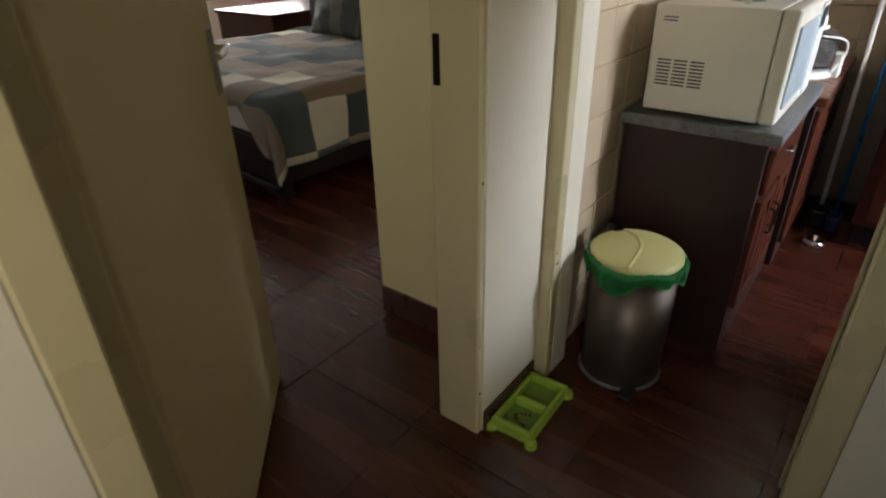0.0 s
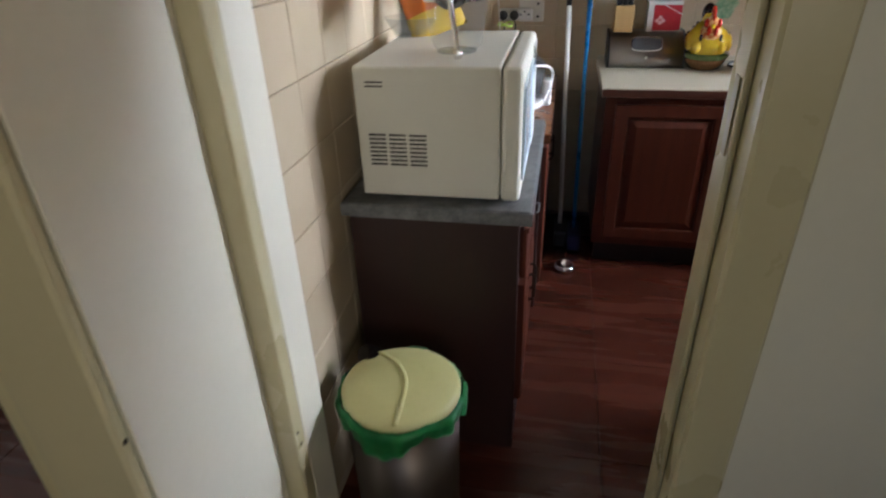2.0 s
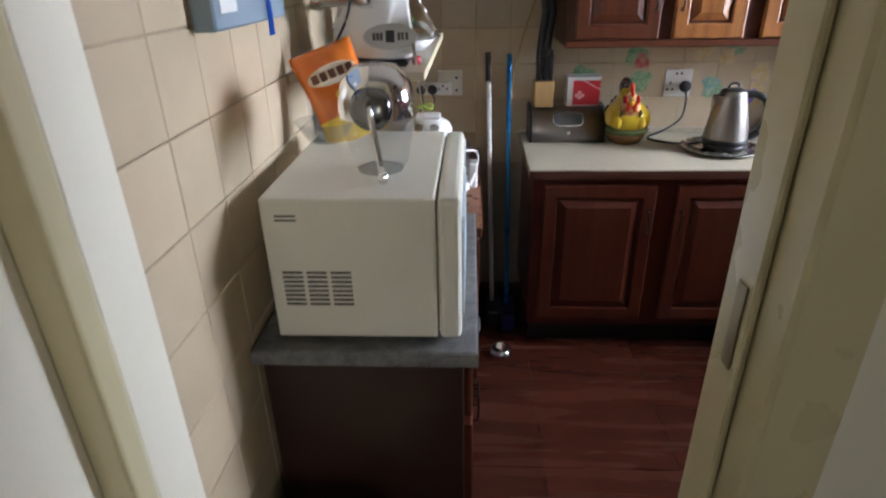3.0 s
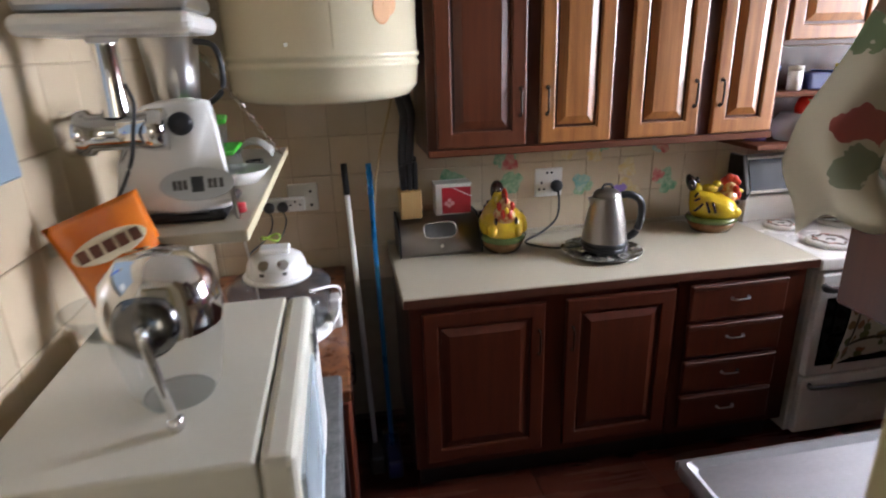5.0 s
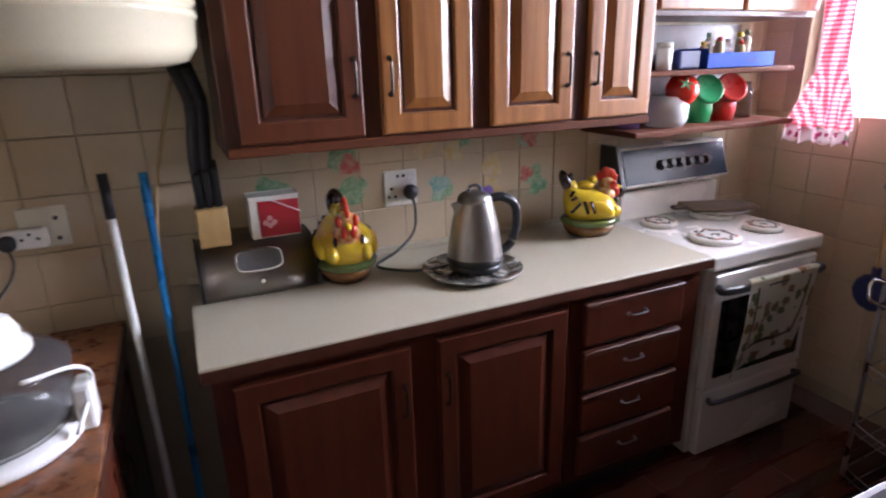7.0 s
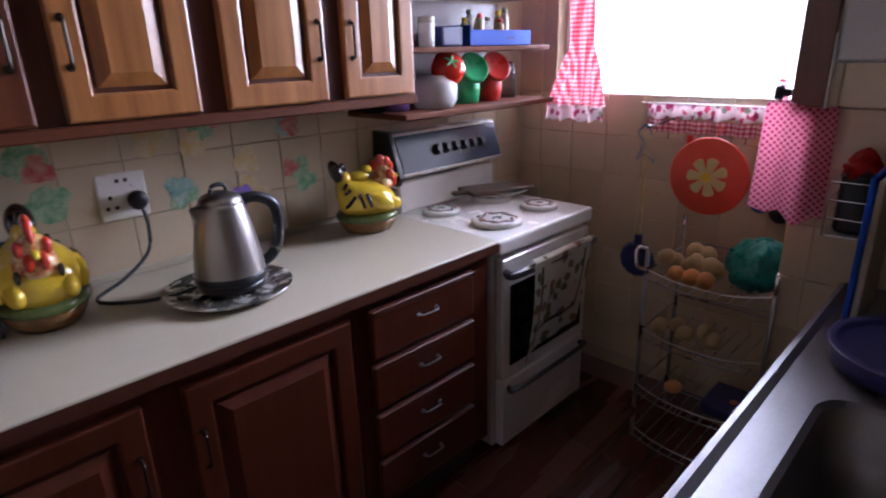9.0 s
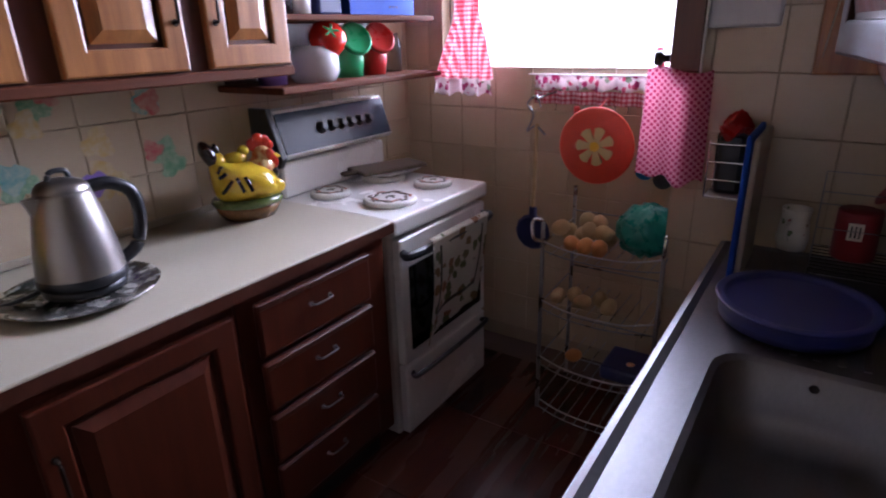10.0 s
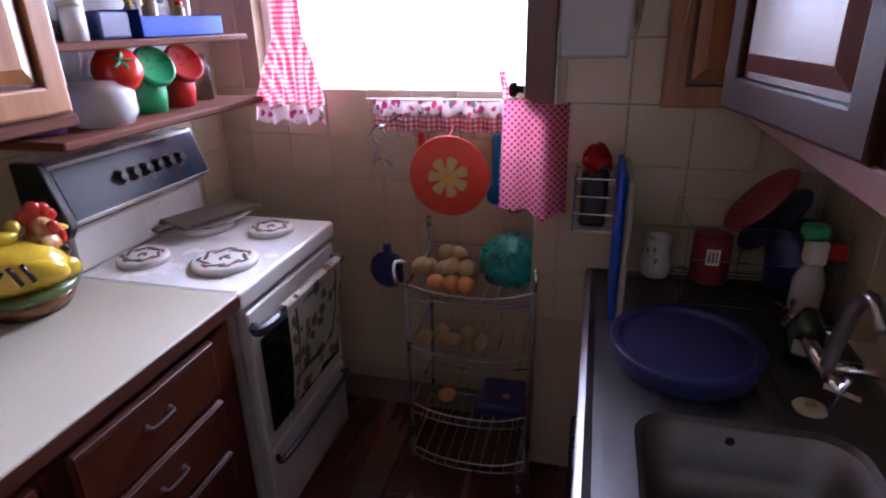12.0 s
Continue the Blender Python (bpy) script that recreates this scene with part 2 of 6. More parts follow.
CHROMEDK = material("dull_grey_tube", (0.20, 0.20, 0.21), (0.3, 0.3, 0.31), 0.3, 0.9, scale=12)
PINKCUR = material("pale_pink_curtain", (0.62, 0.42, 0.42), (0.7, 0.52, 0.5), 0.9, scale=6)


def cloth(name, base, spots, scale=30.0, size=0.35, rough=0.9, through=0.0, wobble=0.9):
    """Printed cloth: blotches of a few colours scattered on a base, with weave relief."""
    m, t, p = nodes_of(name)
    N, L = t.nodes, t.links
    co = N.new("ShaderNodeTexCoord")
    v = N.new("ShaderNodeTexVoronoi")
    v.inputs["Scale"].default_value = scale
    wob = N.new("ShaderNodeTexNoise")
    wob.inputs["Scale"].default_value, wob.inputs["Detail"].default_value = scale * 1.5, 3
    L.new(co.outputs["Object"], wob.inputs["Vector"])
    off = N.new("ShaderNodeVectorMath")
    off.operation = "MULTIPLY_ADD"
    L.new(wob.outputs["Color"], off.inputs[0])
    off.inputs[1].default_value = (wobble / scale,) * 3
    L.new(co.outputs["Object"], off.inputs[2])
    L.new(off.outputs[0], v.inputs["Vector"])
    sep = N.new("ShaderNodeSeparateColor")
    L.new(v.outputs["Color"], sep.inputs[0])
    ramp = N.new("ShaderNodeValToRGB")
    ramp.color_ramp.interpolation = "CONSTANT"
    els = ramp.color_ramp.elements
    els[0].color, els[0].position = (*base, 1), 0.0
    els[1].color, els[1].position = (*spots[0], 1), 0.35
    for i, c in enumerate(spots[1:]):
        e = els.new(0.35 + 0.65 * (i + 1) / len(spots))
        e.color = (*c, 1)
    L.new(sep.outputs[0], ramp.inputs[0])
    lt = N.new("ShaderNodeMath")
    lt.operation = "LESS_THAN"
    L.new(v.outputs["Distance"], lt.inputs[0])
    lt.inputs[1].default_value = size
    mx = N.new("ShaderNodeMix")
    mx.data_type = "RGBA"
    L.new(lt.outputs[0], mx.inputs[0])
    mx.inputs[6].default_value = (*base, 1)
    L.new(ramp.outputs[0], mx.inputs[7])
    L.new(mx.outputs[2], p.inputs["Base Color"])
    p.inputs["Roughness"].default_value = rough
    w = N.new("ShaderNodeTexNoise")
    w.inputs["Scale"].default_value = 300
    b = N.new("ShaderNodeBump")
    b.inputs["Strength"].default_value, b.inputs["Distance"].default_value = 0.2, 0.002
    L.new(w.outputs[0], b.inputs["Height"])
    L.new(b.outputs[0], p.inputs["Normal"])
    if through:
        tl = N.new("ShaderNodeBsdfTranslucent")
        L.new(mx.outputs[2], tl.inputs[0])
        ms = N.new("ShaderNodeMixShader")
        ms.inputs[0].default_value = through
        L.new(p.outputs[0], ms.inputs[1])
        L.new(tl.outputs[0], ms.inputs[2])
        L.new(ms.outputs[0], N["Material Output"].inputs[0])
    return m


def checks(name, colours, axes, sizes, rough=0.9, through=0.0):
    """Woven checks: two stripes crossing along two axes of the thing; colours: ground, first, second, both."""
    m, t, p = nodes_of(name)
    N, L = t.nodes, t.links
    co = N.new("ShaderNodeTexCoord")
    sp = N.new("ShaderNodeSeparateXYZ")
    L.new(co.outputs["Object"], sp.inputs[0])
    bits = []
    for a, s in zip(axes, sizes):
        mu, fr, gt = N.new("ShaderNodeMath"), N.new("ShaderNodeMath"), N.new("ShaderNodeMath")
        mu.operation, fr.operation, gt.operation = "DIVIDE", "FRACT", "GREATER_THAN"
        L.new(sp.outputs[a], mu.inputs[0])
        mu.inputs[1].default_value = s
        L.new(mu.outputs[0], fr.inputs[0])
        L.new(fr.outputs[0], gt.inputs[0])
        gt.inputs[1].default_value = 0.5
        bits.append(gt)
    rows = []
    for i in (0, 2):
        mx = N.new("ShaderNodeMix")
        mx.data_type = "RGBA"
        L.new(bits[0].outputs[0], mx.inputs[0])
        mx.inputs[6].default_value, mx.inputs[7].default_value = (*colours[i], 1), (*colours[i + 1], 1)
        rows.append(mx)
    fin = N.new("ShaderNodeMix")
    fin.data_type = "RGBA"
    L.new(bits[1].outputs[0], fin.inputs[0])
    L.new(rows[0].outputs[2], fin.inputs[6])
    L.new(rows[1].outputs[2], fin.inputs[7])
    L.new(fin.outputs[2], p.inputs["Base Color"])
    p.inputs["Roughness"].default_value = rough
    if through:
        tl = N.new("ShaderNodeBsdfTranslucent")
        L.new(fin.outputs[2], tl.inputs[0])
        ms = N.new("ShaderNodeMixShader")
        ms.inputs[0].default_value = through
        L.new(p.outputs[0], ms.inputs[1])
        L.new(tl.outputs[0], ms.inputs[2])
        L.new(ms.outputs[0], N["Material Output"].inputs[0])
    return m


def patchwork(name, colours, size, rough=0.9, uv=False):
    """Woven squares, each of one of a few colours, with a fine weave."""
    m, t, p = nodes_of(name)
    N, L = t.nodes, t.links
    co = N.new("ShaderNodeTexCoord")
    dv, fl = N.new("ShaderNodeVectorMath"), N.new("ShaderNodeVectorMath")
    dv.operation, fl.operation = "MULTIPLY", "FLOOR"
    dv.inputs[1].default_value = (1 / size, 1 / size, 0)
    L.new(co.outputs["UV" if uv else "Object"], dv.inputs[0])
    L.new(dv.outputs[0], fl.inputs[0])
    wn_ = N.new("ShaderNodeTexWhiteNoise")
    wn_.noise_dimensions = "2D"
    L.new(fl.outputs[0], wn_.inputs["Vector"])
    ramp = N.new("ShaderNodeValToRGB")
    ramp.color_ramp.interpolation = "CONSTANT"
    els = ramp.color_ramp.elements
    els[0].color, els[1].position, els[1].color = (*colours[0], 1), 1 / len(colours), (*colours[1], 1)
    for i, c in enumerate(colours[2:]):
        els.new((i + 2) / len(colours)).color = (*c, 1)
    L.new(wn_.outputs["Value"], ramp.inputs[0])
    L.new(ramp.outputs[0], p.inputs["Base Color"])
    p.inputs["Roughness"].default_value = rough
    w = N.new("ShaderNodeTexNoise")
    w.inputs["Scale"].default_value = 160
    b = N.new("ShaderNodeBump")
    b.inputs["Strength"].default_value, b.inputs["Distance"].default_value = 0.3, 0.003
    L.new(w.outputs[0], b.inputs["Height"])
    L.new(b.outputs[0], p.inputs["Normal"])
    return m


TEATOWEL = cloth("printed_tea_towel", (0.62, 0.58, 0.48), [(0.26, 0.17, 0.08), (0.14, 0.16, 0.07), (0.30, 0.15, 0.08), (0.20, 0.18, 0.09)], 24, 0.50, wobble=0.8)
FRUITCLOTH = cloth("fruit_print_cloth", (0.62, 0.57, 0.45), [(0.24, 0.29, 0.17), (0.30, 0.22, 0.14), (0.42, 0.14, 0.12), (0.27, 0.29, 0.20), (0.16, 0.13, 0.09)], 19, 0.47, wobble=1.5, through=0.2)


def dots(name, base, spot, pitch, size, through=0.0):
    """Staggered rows of small printed dots on a cloth that hangs along y and z."""
    m, t, p = nodes_of(name)
    N, L = t.nodes, t.links
    co = N.new("ShaderNodeTexCoord")
    mp = N.new("ShaderNodeMapping")
    mp.inputs["Scale"].default_value = (0, 1, 1)
    mp2 = N.new("ShaderNodeMapping")
    mp2.inputs["Rotation"].default_value = (radians(45), 0, 0)
    L.new(co.outputs["Object"], mp.inputs[0])
    L.new(mp.outputs[0], mp2.inputs[0])
    v = N.new("ShaderNodeTexVoronoi")
    v.inputs["Scale"].default_value, v.inputs["Randomness"].default_value = 1 / pitch, 0.0
    L.new(mp2.outputs[0], v.inputs["Vector"])
    rp = N.new("ShaderNodeMapRange")
    rp.inputs[1].default_value, rp.inputs[2].default_value = size - 0.04, size + 0.05
    L.new(v.outputs["Distance"], rp.inputs[0])
    mx = N.new("ShaderNodeMix")
    mx.data_type = "RGBA"
    mx.inputs[6].default_value, mx.inputs[7].default_value = (*spot, 1), (*base, 1)
    L.new(rp.outputs[0], mx.inputs[0])
    L.new(mx.outputs[2], p.inputs["Base Color"])
    p.inputs["Roughness"].default_value = 0.9
    tl = N.new("ShaderNodeBsdfTranslucent")
    L.new(mx.outputs[2], tl.inputs[0])
    ms = N.new("ShaderNodeMixShader")
    ms.inputs[0].default_value = through
    L.new(p.outputs[0], ms.inputs[1])
    L.new(tl.outputs[0], ms.inputs[2])
    L.new(ms.outputs[0], N["Material Output"].inputs[0])
    return m


PINKDOT = dots("pink_dotted_towel", (0.66, 0.30, 0.37), (0.36, 0.03, 0.10), 0.014, 0.34, 0.3)
FLORAL = cloth("floral_curtain_border", (0.66, 0.54, 0.54), [(0.55, 0.08, 0.16), (0.35, 0.04, 0.12), (0.20, 0.24, 0.16)], 38, 0.46, through=0.3)
GINGHAM = checks("pink_gingham", [(0.80, 0.68, 0.68), (0.66, 0.24, 0.28), (0.66, 0.24, 0.28), (0.50, 0.05, 0.09)], (1, 2), (0.017, 0.017), through=0.4)
PLAID = patchwork("grey_green_plaid", [(0.045, 0.058, 0.055), (0.13, 0.14, 0.125), (0.20, 0.145, 0.095), (0.05, 0.062, 0.058), (0.25, 0.205, 0.15), (0.62, 0.58, 0.44), (0.085, 0.10, 0.095)], 0.27, uv=True)
GREYPLAID = checks("grey_plaid_pillow", [(0.10, 0.12, 0.11), (0.2, 0.2, 0.17), (0.16, 0.16, 0.13), (0.08, 0.09, 0.09)], (0, 1), (0.3, 0.3))
ORANGE = material("orange_plastic_bag", (0.62, 0.13, 0.01), (0.72, 0.20, 0.02), 0.22, scale=12, bump=0.4, coat=0.4)
YELLOW = material("yellow_plastic_bag", (0.70, 0.45, 0.03), (0.78, 0.52, 0.05), 0.25, scale=12, bump=0.3)
TEAL = material("teal_plastic_bag", (0.0, 0.16, 0.13), (0.02, 0.28, 0.22), 0.3, scale=40, bump=0.8)
POTATO = material("potato_skin", (0.40, 0.28, 0.13), (0.54, 0.40, 0.21), 0.7, scale=30, bump=0.3)
ORNG = material("orange_vegetables", (0.55, 0.2, 0.05), (0.62, 0.28, 0.08), 0.5, scale=30, bump=0.3)
GREYBLUE = material("grey_blue_enamel", (0.18, 0.24, 0.29), (0.23, 0.29, 0.34), 0.4, scale=5)
BLUEPOLE = material("blue_metal_pole", (0.01, 0.16, 0.42), (0.015, 0.22, 0.52), 0.3, 0.3, scale=8)
BAMBOO = material("bamboo_cane", (0.40, 0.28, 0.12), (0.5, 0.36, 0.18), 0.5, scale=12)
GLOVE = material("pale_rubber_glove", (0.50, 0.46, 0.30), (0.58, 0.53, 0.36), 0.6, scale=15, bump=0.4)
FLORALCUP = cloth("flower_print_china", (0.70, 0.68, 0.60), [(0.4, 0.1, 0.1), (0.15, 0.22, 0.1), (0.3, 0.2, 0.1)], 45, 0.32, 0.3)
STICKG = material("green_painted_sticker", (0.10, 0.27, 0.14), (0.34, 0.44, 0.28), 0.35, scale=26, spread=0.14, bump=0.02, fine=120)
STICKR = material("red_painted_sticker", (0.42, 0.07, 0.07), (0.50, 0.30, 0.22), 0.35, scale=26, spread=0.14, bump=0.02, fine=120)
STICKY = material("yellow_painted_sticker", (0.52, 0.36, 0.12), (0.54, 0.45, 0.29), 0.35, scale=26, spread=0.14, bump=0.02, fine=120)
STICKB = material("teal_painted_sticker", (0.13, 0.34, 0.32), (0.40, 0.46, 0.36), 0.35, scale=26, spread=0.14, bump=0.02, fine=120)
TOMATO = material("tomato_red_plastic", (0.6, 0.02, 0.012), (0.7, 0.04, 0.02), 0.12, scale=6, coat=0.6)
PURPLE = material("purple_print", (0.2, 0.12, 0.5), (0.3, 0.2, 0.6), 0.4)

# ---- building helpers ----


def obj(name, bm, mat, smooth=False):
    me = bpy.data.meshes.new(name)
    if smooth:
        for f in bm.faces:
            f.smooth = True
    bm.to_mesh(me)
    bm.free()
    for m in mat if isinstance(mat, (list, tuple)) else [mat]:
        me.materials.append(m)
    return new(name, me)


def part(name, bm, mat, parent, label="", smooth=False):
    ob = obj(name, bm, mat, smooth)
    ob.parent = parent
    if label:
        ob["label"] = label
    return ob


def thing(name, label, category, at=(0, 0, 0), rz=0, group="", kind=""):
    ob = new(name)
    ob.empty_display_size = 0.05
    ob.matrix_basis = pose(*at, 0, 0, rz)
    return tagged(ob, label, category, group, kind)


def box(x0, y0, z0, x1, y1, z1, bevel=0.0, bm=None, seg=1):
    own = bmesh.new()
    bmesh.ops.create_cube(own, size=1)
    for v in own.verts:
        v.co = Vector((x0 + (v.co.x + 0.5) * (x1 - x0), y0 + (v.co.y + 0.5) * (y1 - y0), z0 + (v.co.z + 0.5) * (z1 - z0)))
    if bevel:
        bmesh.ops.bevel(own, geom=own.edges[:], offset=bevel, segments=seg, affect="EDGES", profile=0.5)
    return own if bm is None else merge(bm, own)


def merge(bm, own, m=None):
    if m is not None:
        own.transform(m)
    me = bpy.data.meshes.new("tmp")
    own.to_mesh(me)
    own.free()
    bm.from_mesh(me)
    bpy.data.meshes.remove(me)
    return bm


def lathe(profile, n=32, at=(0, 0, 0), sx=1.0, sy=1.0, axis="z", bm=None):
    """Turned body from (radius, height) pairs."""
    own = bmesh.new()
    rings = []
    for r, z in profile:
        if r < 1e-6:
            rings.append([own.verts.new((0, 0, z))])
        else:
            rings.append([own.verts.new((r * sx * math.cos(2 * math.pi * k / n), r * sy * math.sin(2 * math.pi * k / n), z)) for k in range(n)])
    for a, b in zip(rings, rings[1:]):
        for k in range(n):
            j = (k + 1) % n
            if len(a) == 1 and len(b) == 1:
                continue
            if len(a) == 1:
                own.faces.new((a[0], b[j], b[k]))
            elif len(b) == 1:
                own.faces.new((a[k], a[j], b[0]))
            else:
                own.faces.new((a[k], a[j], b[j], b[k]))
    bmesh.ops.recalc_face_normals(own, faces=own.faces)
    turn = {"z": Matrix(), "x": pose(0, 0, 0, 0, 90, 0), "y": pose(0, 0, 0, -90, 0, 0)}[axis]
    own.transform(Matrix.Translation(at) @ turn)
    return own if bm is None else merge(bm, own)


def rod(points, r, n=8, bm=None, closed=False):
    """Round bar along a line of points."""
    own = bmesh.new()
    pts = [Vector(p) for p in points]
    rings, up = [], Vector((0, 0, 1))
    for i, p in enumerate(pts):
        a, b = pts[max(i - 1, 0)], pts[min(i + 1, len(pts) - 1)]
        if closed:
            a, b = pts[i - 1], pts[(i + 1) % len(pts)]
        d = (b - a).normalized()
        u = d.cross(up if abs(d.z) < 0.9 else Vector((1, 0, 0))).normalized()
        w = d.cross(u)
        rings.append([own.verts.new(p + r * (u * math.cos(2 * math.pi * k / n) + w * math.sin(2 * math.pi * k / n))) for k in range(n)])
    pairs = list(zip(rings, rings[1:])) + ([(rings[-1], rings[0])] if closed else [])
    for a, b in pairs:
        for k in range(n):
            j = (k + 1) % n
            own.faces.new((a[k], a[j], b[j], b[k]))
    if not closed:
        own.faces.new(rings[0][::-1])
        own.faces.new(rings[-1])
    bmesh.ops.recalc_face_normals(own, faces=own.faces)
    return own if bm is None else merge(bm, own)


def sheet(fn, nu, nv, thick=0.0):
    """Surface from fn(u, v) with u, v in 0..1, given a thickness along its normals."""
    bm = bmesh.new()
    g = [[bm.verts.new(fn(i / nu, j / nv)) for j in range(nv + 1)] for i in range(nu + 1)]
    for i in range(nu):
        for j in range(nv):
            bm.faces.new((g[i][j], g[i + 1][j], g[i + 1][j + 1], g[i][j + 1]))
    if thick:
        bmesh.ops.solidify(bm, geom=bm.faces[:], thickness=thick)
    return bm


def curve_points(pts, n=8):
    """Smooth line through points (Catmull-Rom)."""
    P = [Vector(p) for p in pts]
    P = [2 * P[0] - P[1]] + P + [2 * P[-1] - P[-2]]
    out = []
    for i in range(1, len(P) - 2):
        a, b, c, d = P[i - 1], P[i], P[i + 1], P[i + 2]
        for k in range(n):
            s = k / n
            out.append(0.5 * (2 * b + (c - a) * s + (2 * a - 5 * b + 4 * c - d) * s * s + (3 * b - 3 * c + d - a) * s ** 3))
    return out + [P[-2]]


def structure(name, bm, mat, label, category):
    return tagged(obj(name, bm, mat), label, category, kind="structure")


# ---- structure ----
H = 2.55
XL, XW, XJ, YB, YS = -0.24, 3.11, 2.72, 3.78, 1.66
floor = structure("floor", box(-6.2, -1.5, -0.14, 3.2, 6.0, -0.004), FGROUT, "glossy red-brown wood-look floor tiles with thin joints", "floor")
ceiling = structure("ceiling", box(-6.2, -1.5, H, 3.4, 6.0, H + 0.1), PLASTER, "plain white painted ceiling", "ceiling")

wall_north = structure("wall_north", box(XL - 0.12, YB, 0, XW + 0.12, YB + 0.12, H), GROUT, "beige tiled kitchen wall behind the counter", "wall")
wall_west = structure("wall_west", box(XL - 0.12, 1.546, 0, XL - 0.008, YB - 0.003, H), GROUT, "beige tiled kitchen wall beside the microwave", "wall")
bm = box(XW, 2.45, 0, XW + 0.12, YB - 0.003, 1.25)
box(XW, 2.45, 2.2, XW + 0.12, YB - 0.003, H, bm=bm)
box(XW, 3.57, 1.25, XW + 0.12, YB - 0.003, 2.2, bm=bm)
wall_east = structure("wall_east", bm, GROUT, "beige tiled kitchen wall under the window", "wall")
pier = structure("wall_pier", box(XJ, YS, 0, XW + 0.12, 2.447, H), GROUT, "beige tiled wall pier at the end of the sink", "wall")
wall_south = structure("wall_south", box(1.0, YS - 0.3, 0, XW + 0.12, YS - 0.003, H), GROUT, "beige tiled kitchen wall behind the sink", "wall")
wall_door = structure("wall_passage", box(0.658, 1.36, 0, 0.997, 1.48, H), CREAM, "cream painted wall beside the kitchen doorway", "wall")
structure("wall_over_door", box(XL, 1.406, 2.06, 0.655, 1.48, H), CREAM, "cream painted wall over the kitchen doorway", "wall")
wall_stub = structure("wall_stub", box(-0.397, 1.075, 0, -0.246, 1.404, H), CREAM, "cream painted wall between two doorways", "wall")
structure("wall_passage_west", box(-0.40, -1.5, 0, -0.25, 0.068, H), CREAM, "cream painted passage wall", "wall")
structure("wall_over_bedroom_door", box(-0.40, 0.070, 2.06, -0.25, 1.072, H), CREAM, "cream painted wall over the bedroom doorway", "wall")
structure("wall_passage_east", box(1.45, -1.5, 0, 1.57, 1.357, H), CREAM, "cream painted passage wall", "wall")
bm = box(-0.25, -1.62, 0, 1.45, -1.5, 0.9)
structure("wall_passage_south", bm, CREAM, "cream painted passage wall", "wall")
structure("wall_passage_south_top", box(-0.25, -1.62, 2.1, 1.45, -1.5, H), CREAM, "cream painted passage wall", "wall")
structure("wall_bedroom_stub", box(-0.975, 1.40, 0, -0.363, 1.54, H), OLIVE, "cream painted wall end just inside the bedroom", "wall")
structure("wall_bedroom_east", box(-0.985, 1.543, 0, -0.86, 6.0, H), CREAM, "cream painted bedroom wall", "wall")
structure("wall_bedroom_north", box(-6.2, 6.0, 0, -0.36, 6.1, H), CREAM, "cream painted bedroom wall", "wall")
bm = box(-6.2, -0.6, 0, -3.75, -0.5, H)
box(-2.65, -0.6, 0, -0.403, -0.5, H, bm=bm)
box(-3.75, -0.6, 0, -2.65, -0.5, 0.9, bm=bm)
box(-3.75, -0.6, 2.1, -2.65, -0.5, H, bm=bm)
structure("wall_bedroom_south", bm, CREAM, "cream painted bedroom wall", "wall")
bm = box(-6.3, -0.6, 0, -6.2, 3.6, H)
box(-6.3, 5.2, 0, -6.2, 6.1, H, bm=bm)
box(-6.3, 3.6, 0, -6.2, 5.2, 0.75, bm=bm)
box(-6.3, 3.6, 2.1, -6.2, 5.2, H, bm=bm)
structure("wall_bedroom_west", bm, CREAM, "cream painted bedroom wall with a window", "wall")

# door frames, skirtings, openings
bm = box(XL - 0.012, 1.4065, 0, XL + 0.040, 1.452, 2.05, 0.006, seg=2)
door_frame = structure("door_1", bm, FRAME, "cream painted steel frame of the open kitchen doorway", "door frame")
bm = box(0.571, 1.345, 0, 0.655, 1.47, 2.05, 0.006)
box(0.560, 1.40, 0, 0.570, 1.47, 2.05, 0.003, bm=bm)
part("jamb", bm, FRAME, door_frame)
part("reveal", box(XL - 0.012, 1.4525, 0, XL + 0.038, 1.562, 2.05, 0.003), CREAM, door_frame)
part("head", box(XL + 0.042, 1.41, 2.01, 0.557, 1.47, 2.057, 0.006), FRAME, door_frame)
part("strike_plate", box(0.557, 1.412, 1.20, 0.5595, 1.434, 1.31, 0.001), BRASS, door_frame, "dull brass strike plate")
for y, z in ((1.42, 0.52), (1.425, 0.48), (1.42, 0.16)):
    part("screw", lathe([(0, 0), (0.004, 0), (0.003, 0.002), (0, 0.0025)], 8, (XL + 0.0402, y, z), axis="x"), IRON, door_frame)
bm = box(-0.402, 1.048, 0, -0.248, 1.073, 2.05, 0.006)
frame_2 = structure("door_2", bm, FRAME, "cream painted steel frame of the open bedroom doorway", "door frame")
bm = box(-0.330, 0.0705, 0, -0.246, 0.145, 2.05, 0.006)
box(-0.402, 0.0705, 0, -0.3305, 0.205, 2.05, 0.004, bm=bm)
part("jamb", bm, FRAME, frame_2)
part("head", box(-0.402, 0.207, 2.01, -0.248, 1.046, 2.055, 0.006), FRAME, frame_2)
part("strike_plate", box(-0.388, 1.0455, 1.10, -0.366, 1.0478, 1.22, 0.001), IRON, frame_2, "dark slotted strike plate")
for z in (0.87, 0.17):
    part("screw", lathe([(0, 0), (0.005, 0), (0.004, 0.002), (0, 0.0025)], 8, (-0.2478, 1.06, z), axis="x"), IRON, frame_2)
structure("baseboard_1", box(-0.2455, 1.076, 0, -0.238, 1.394, 0.085, 0.002), SKIRT, "dark red tile skirting", "skirting")
structure("baseboard_2", box(-0.975, 1.391, 0, -0.404, 1.399, 0.125, 0.002), SKIRT, "dark red tile skirting", "skirting")

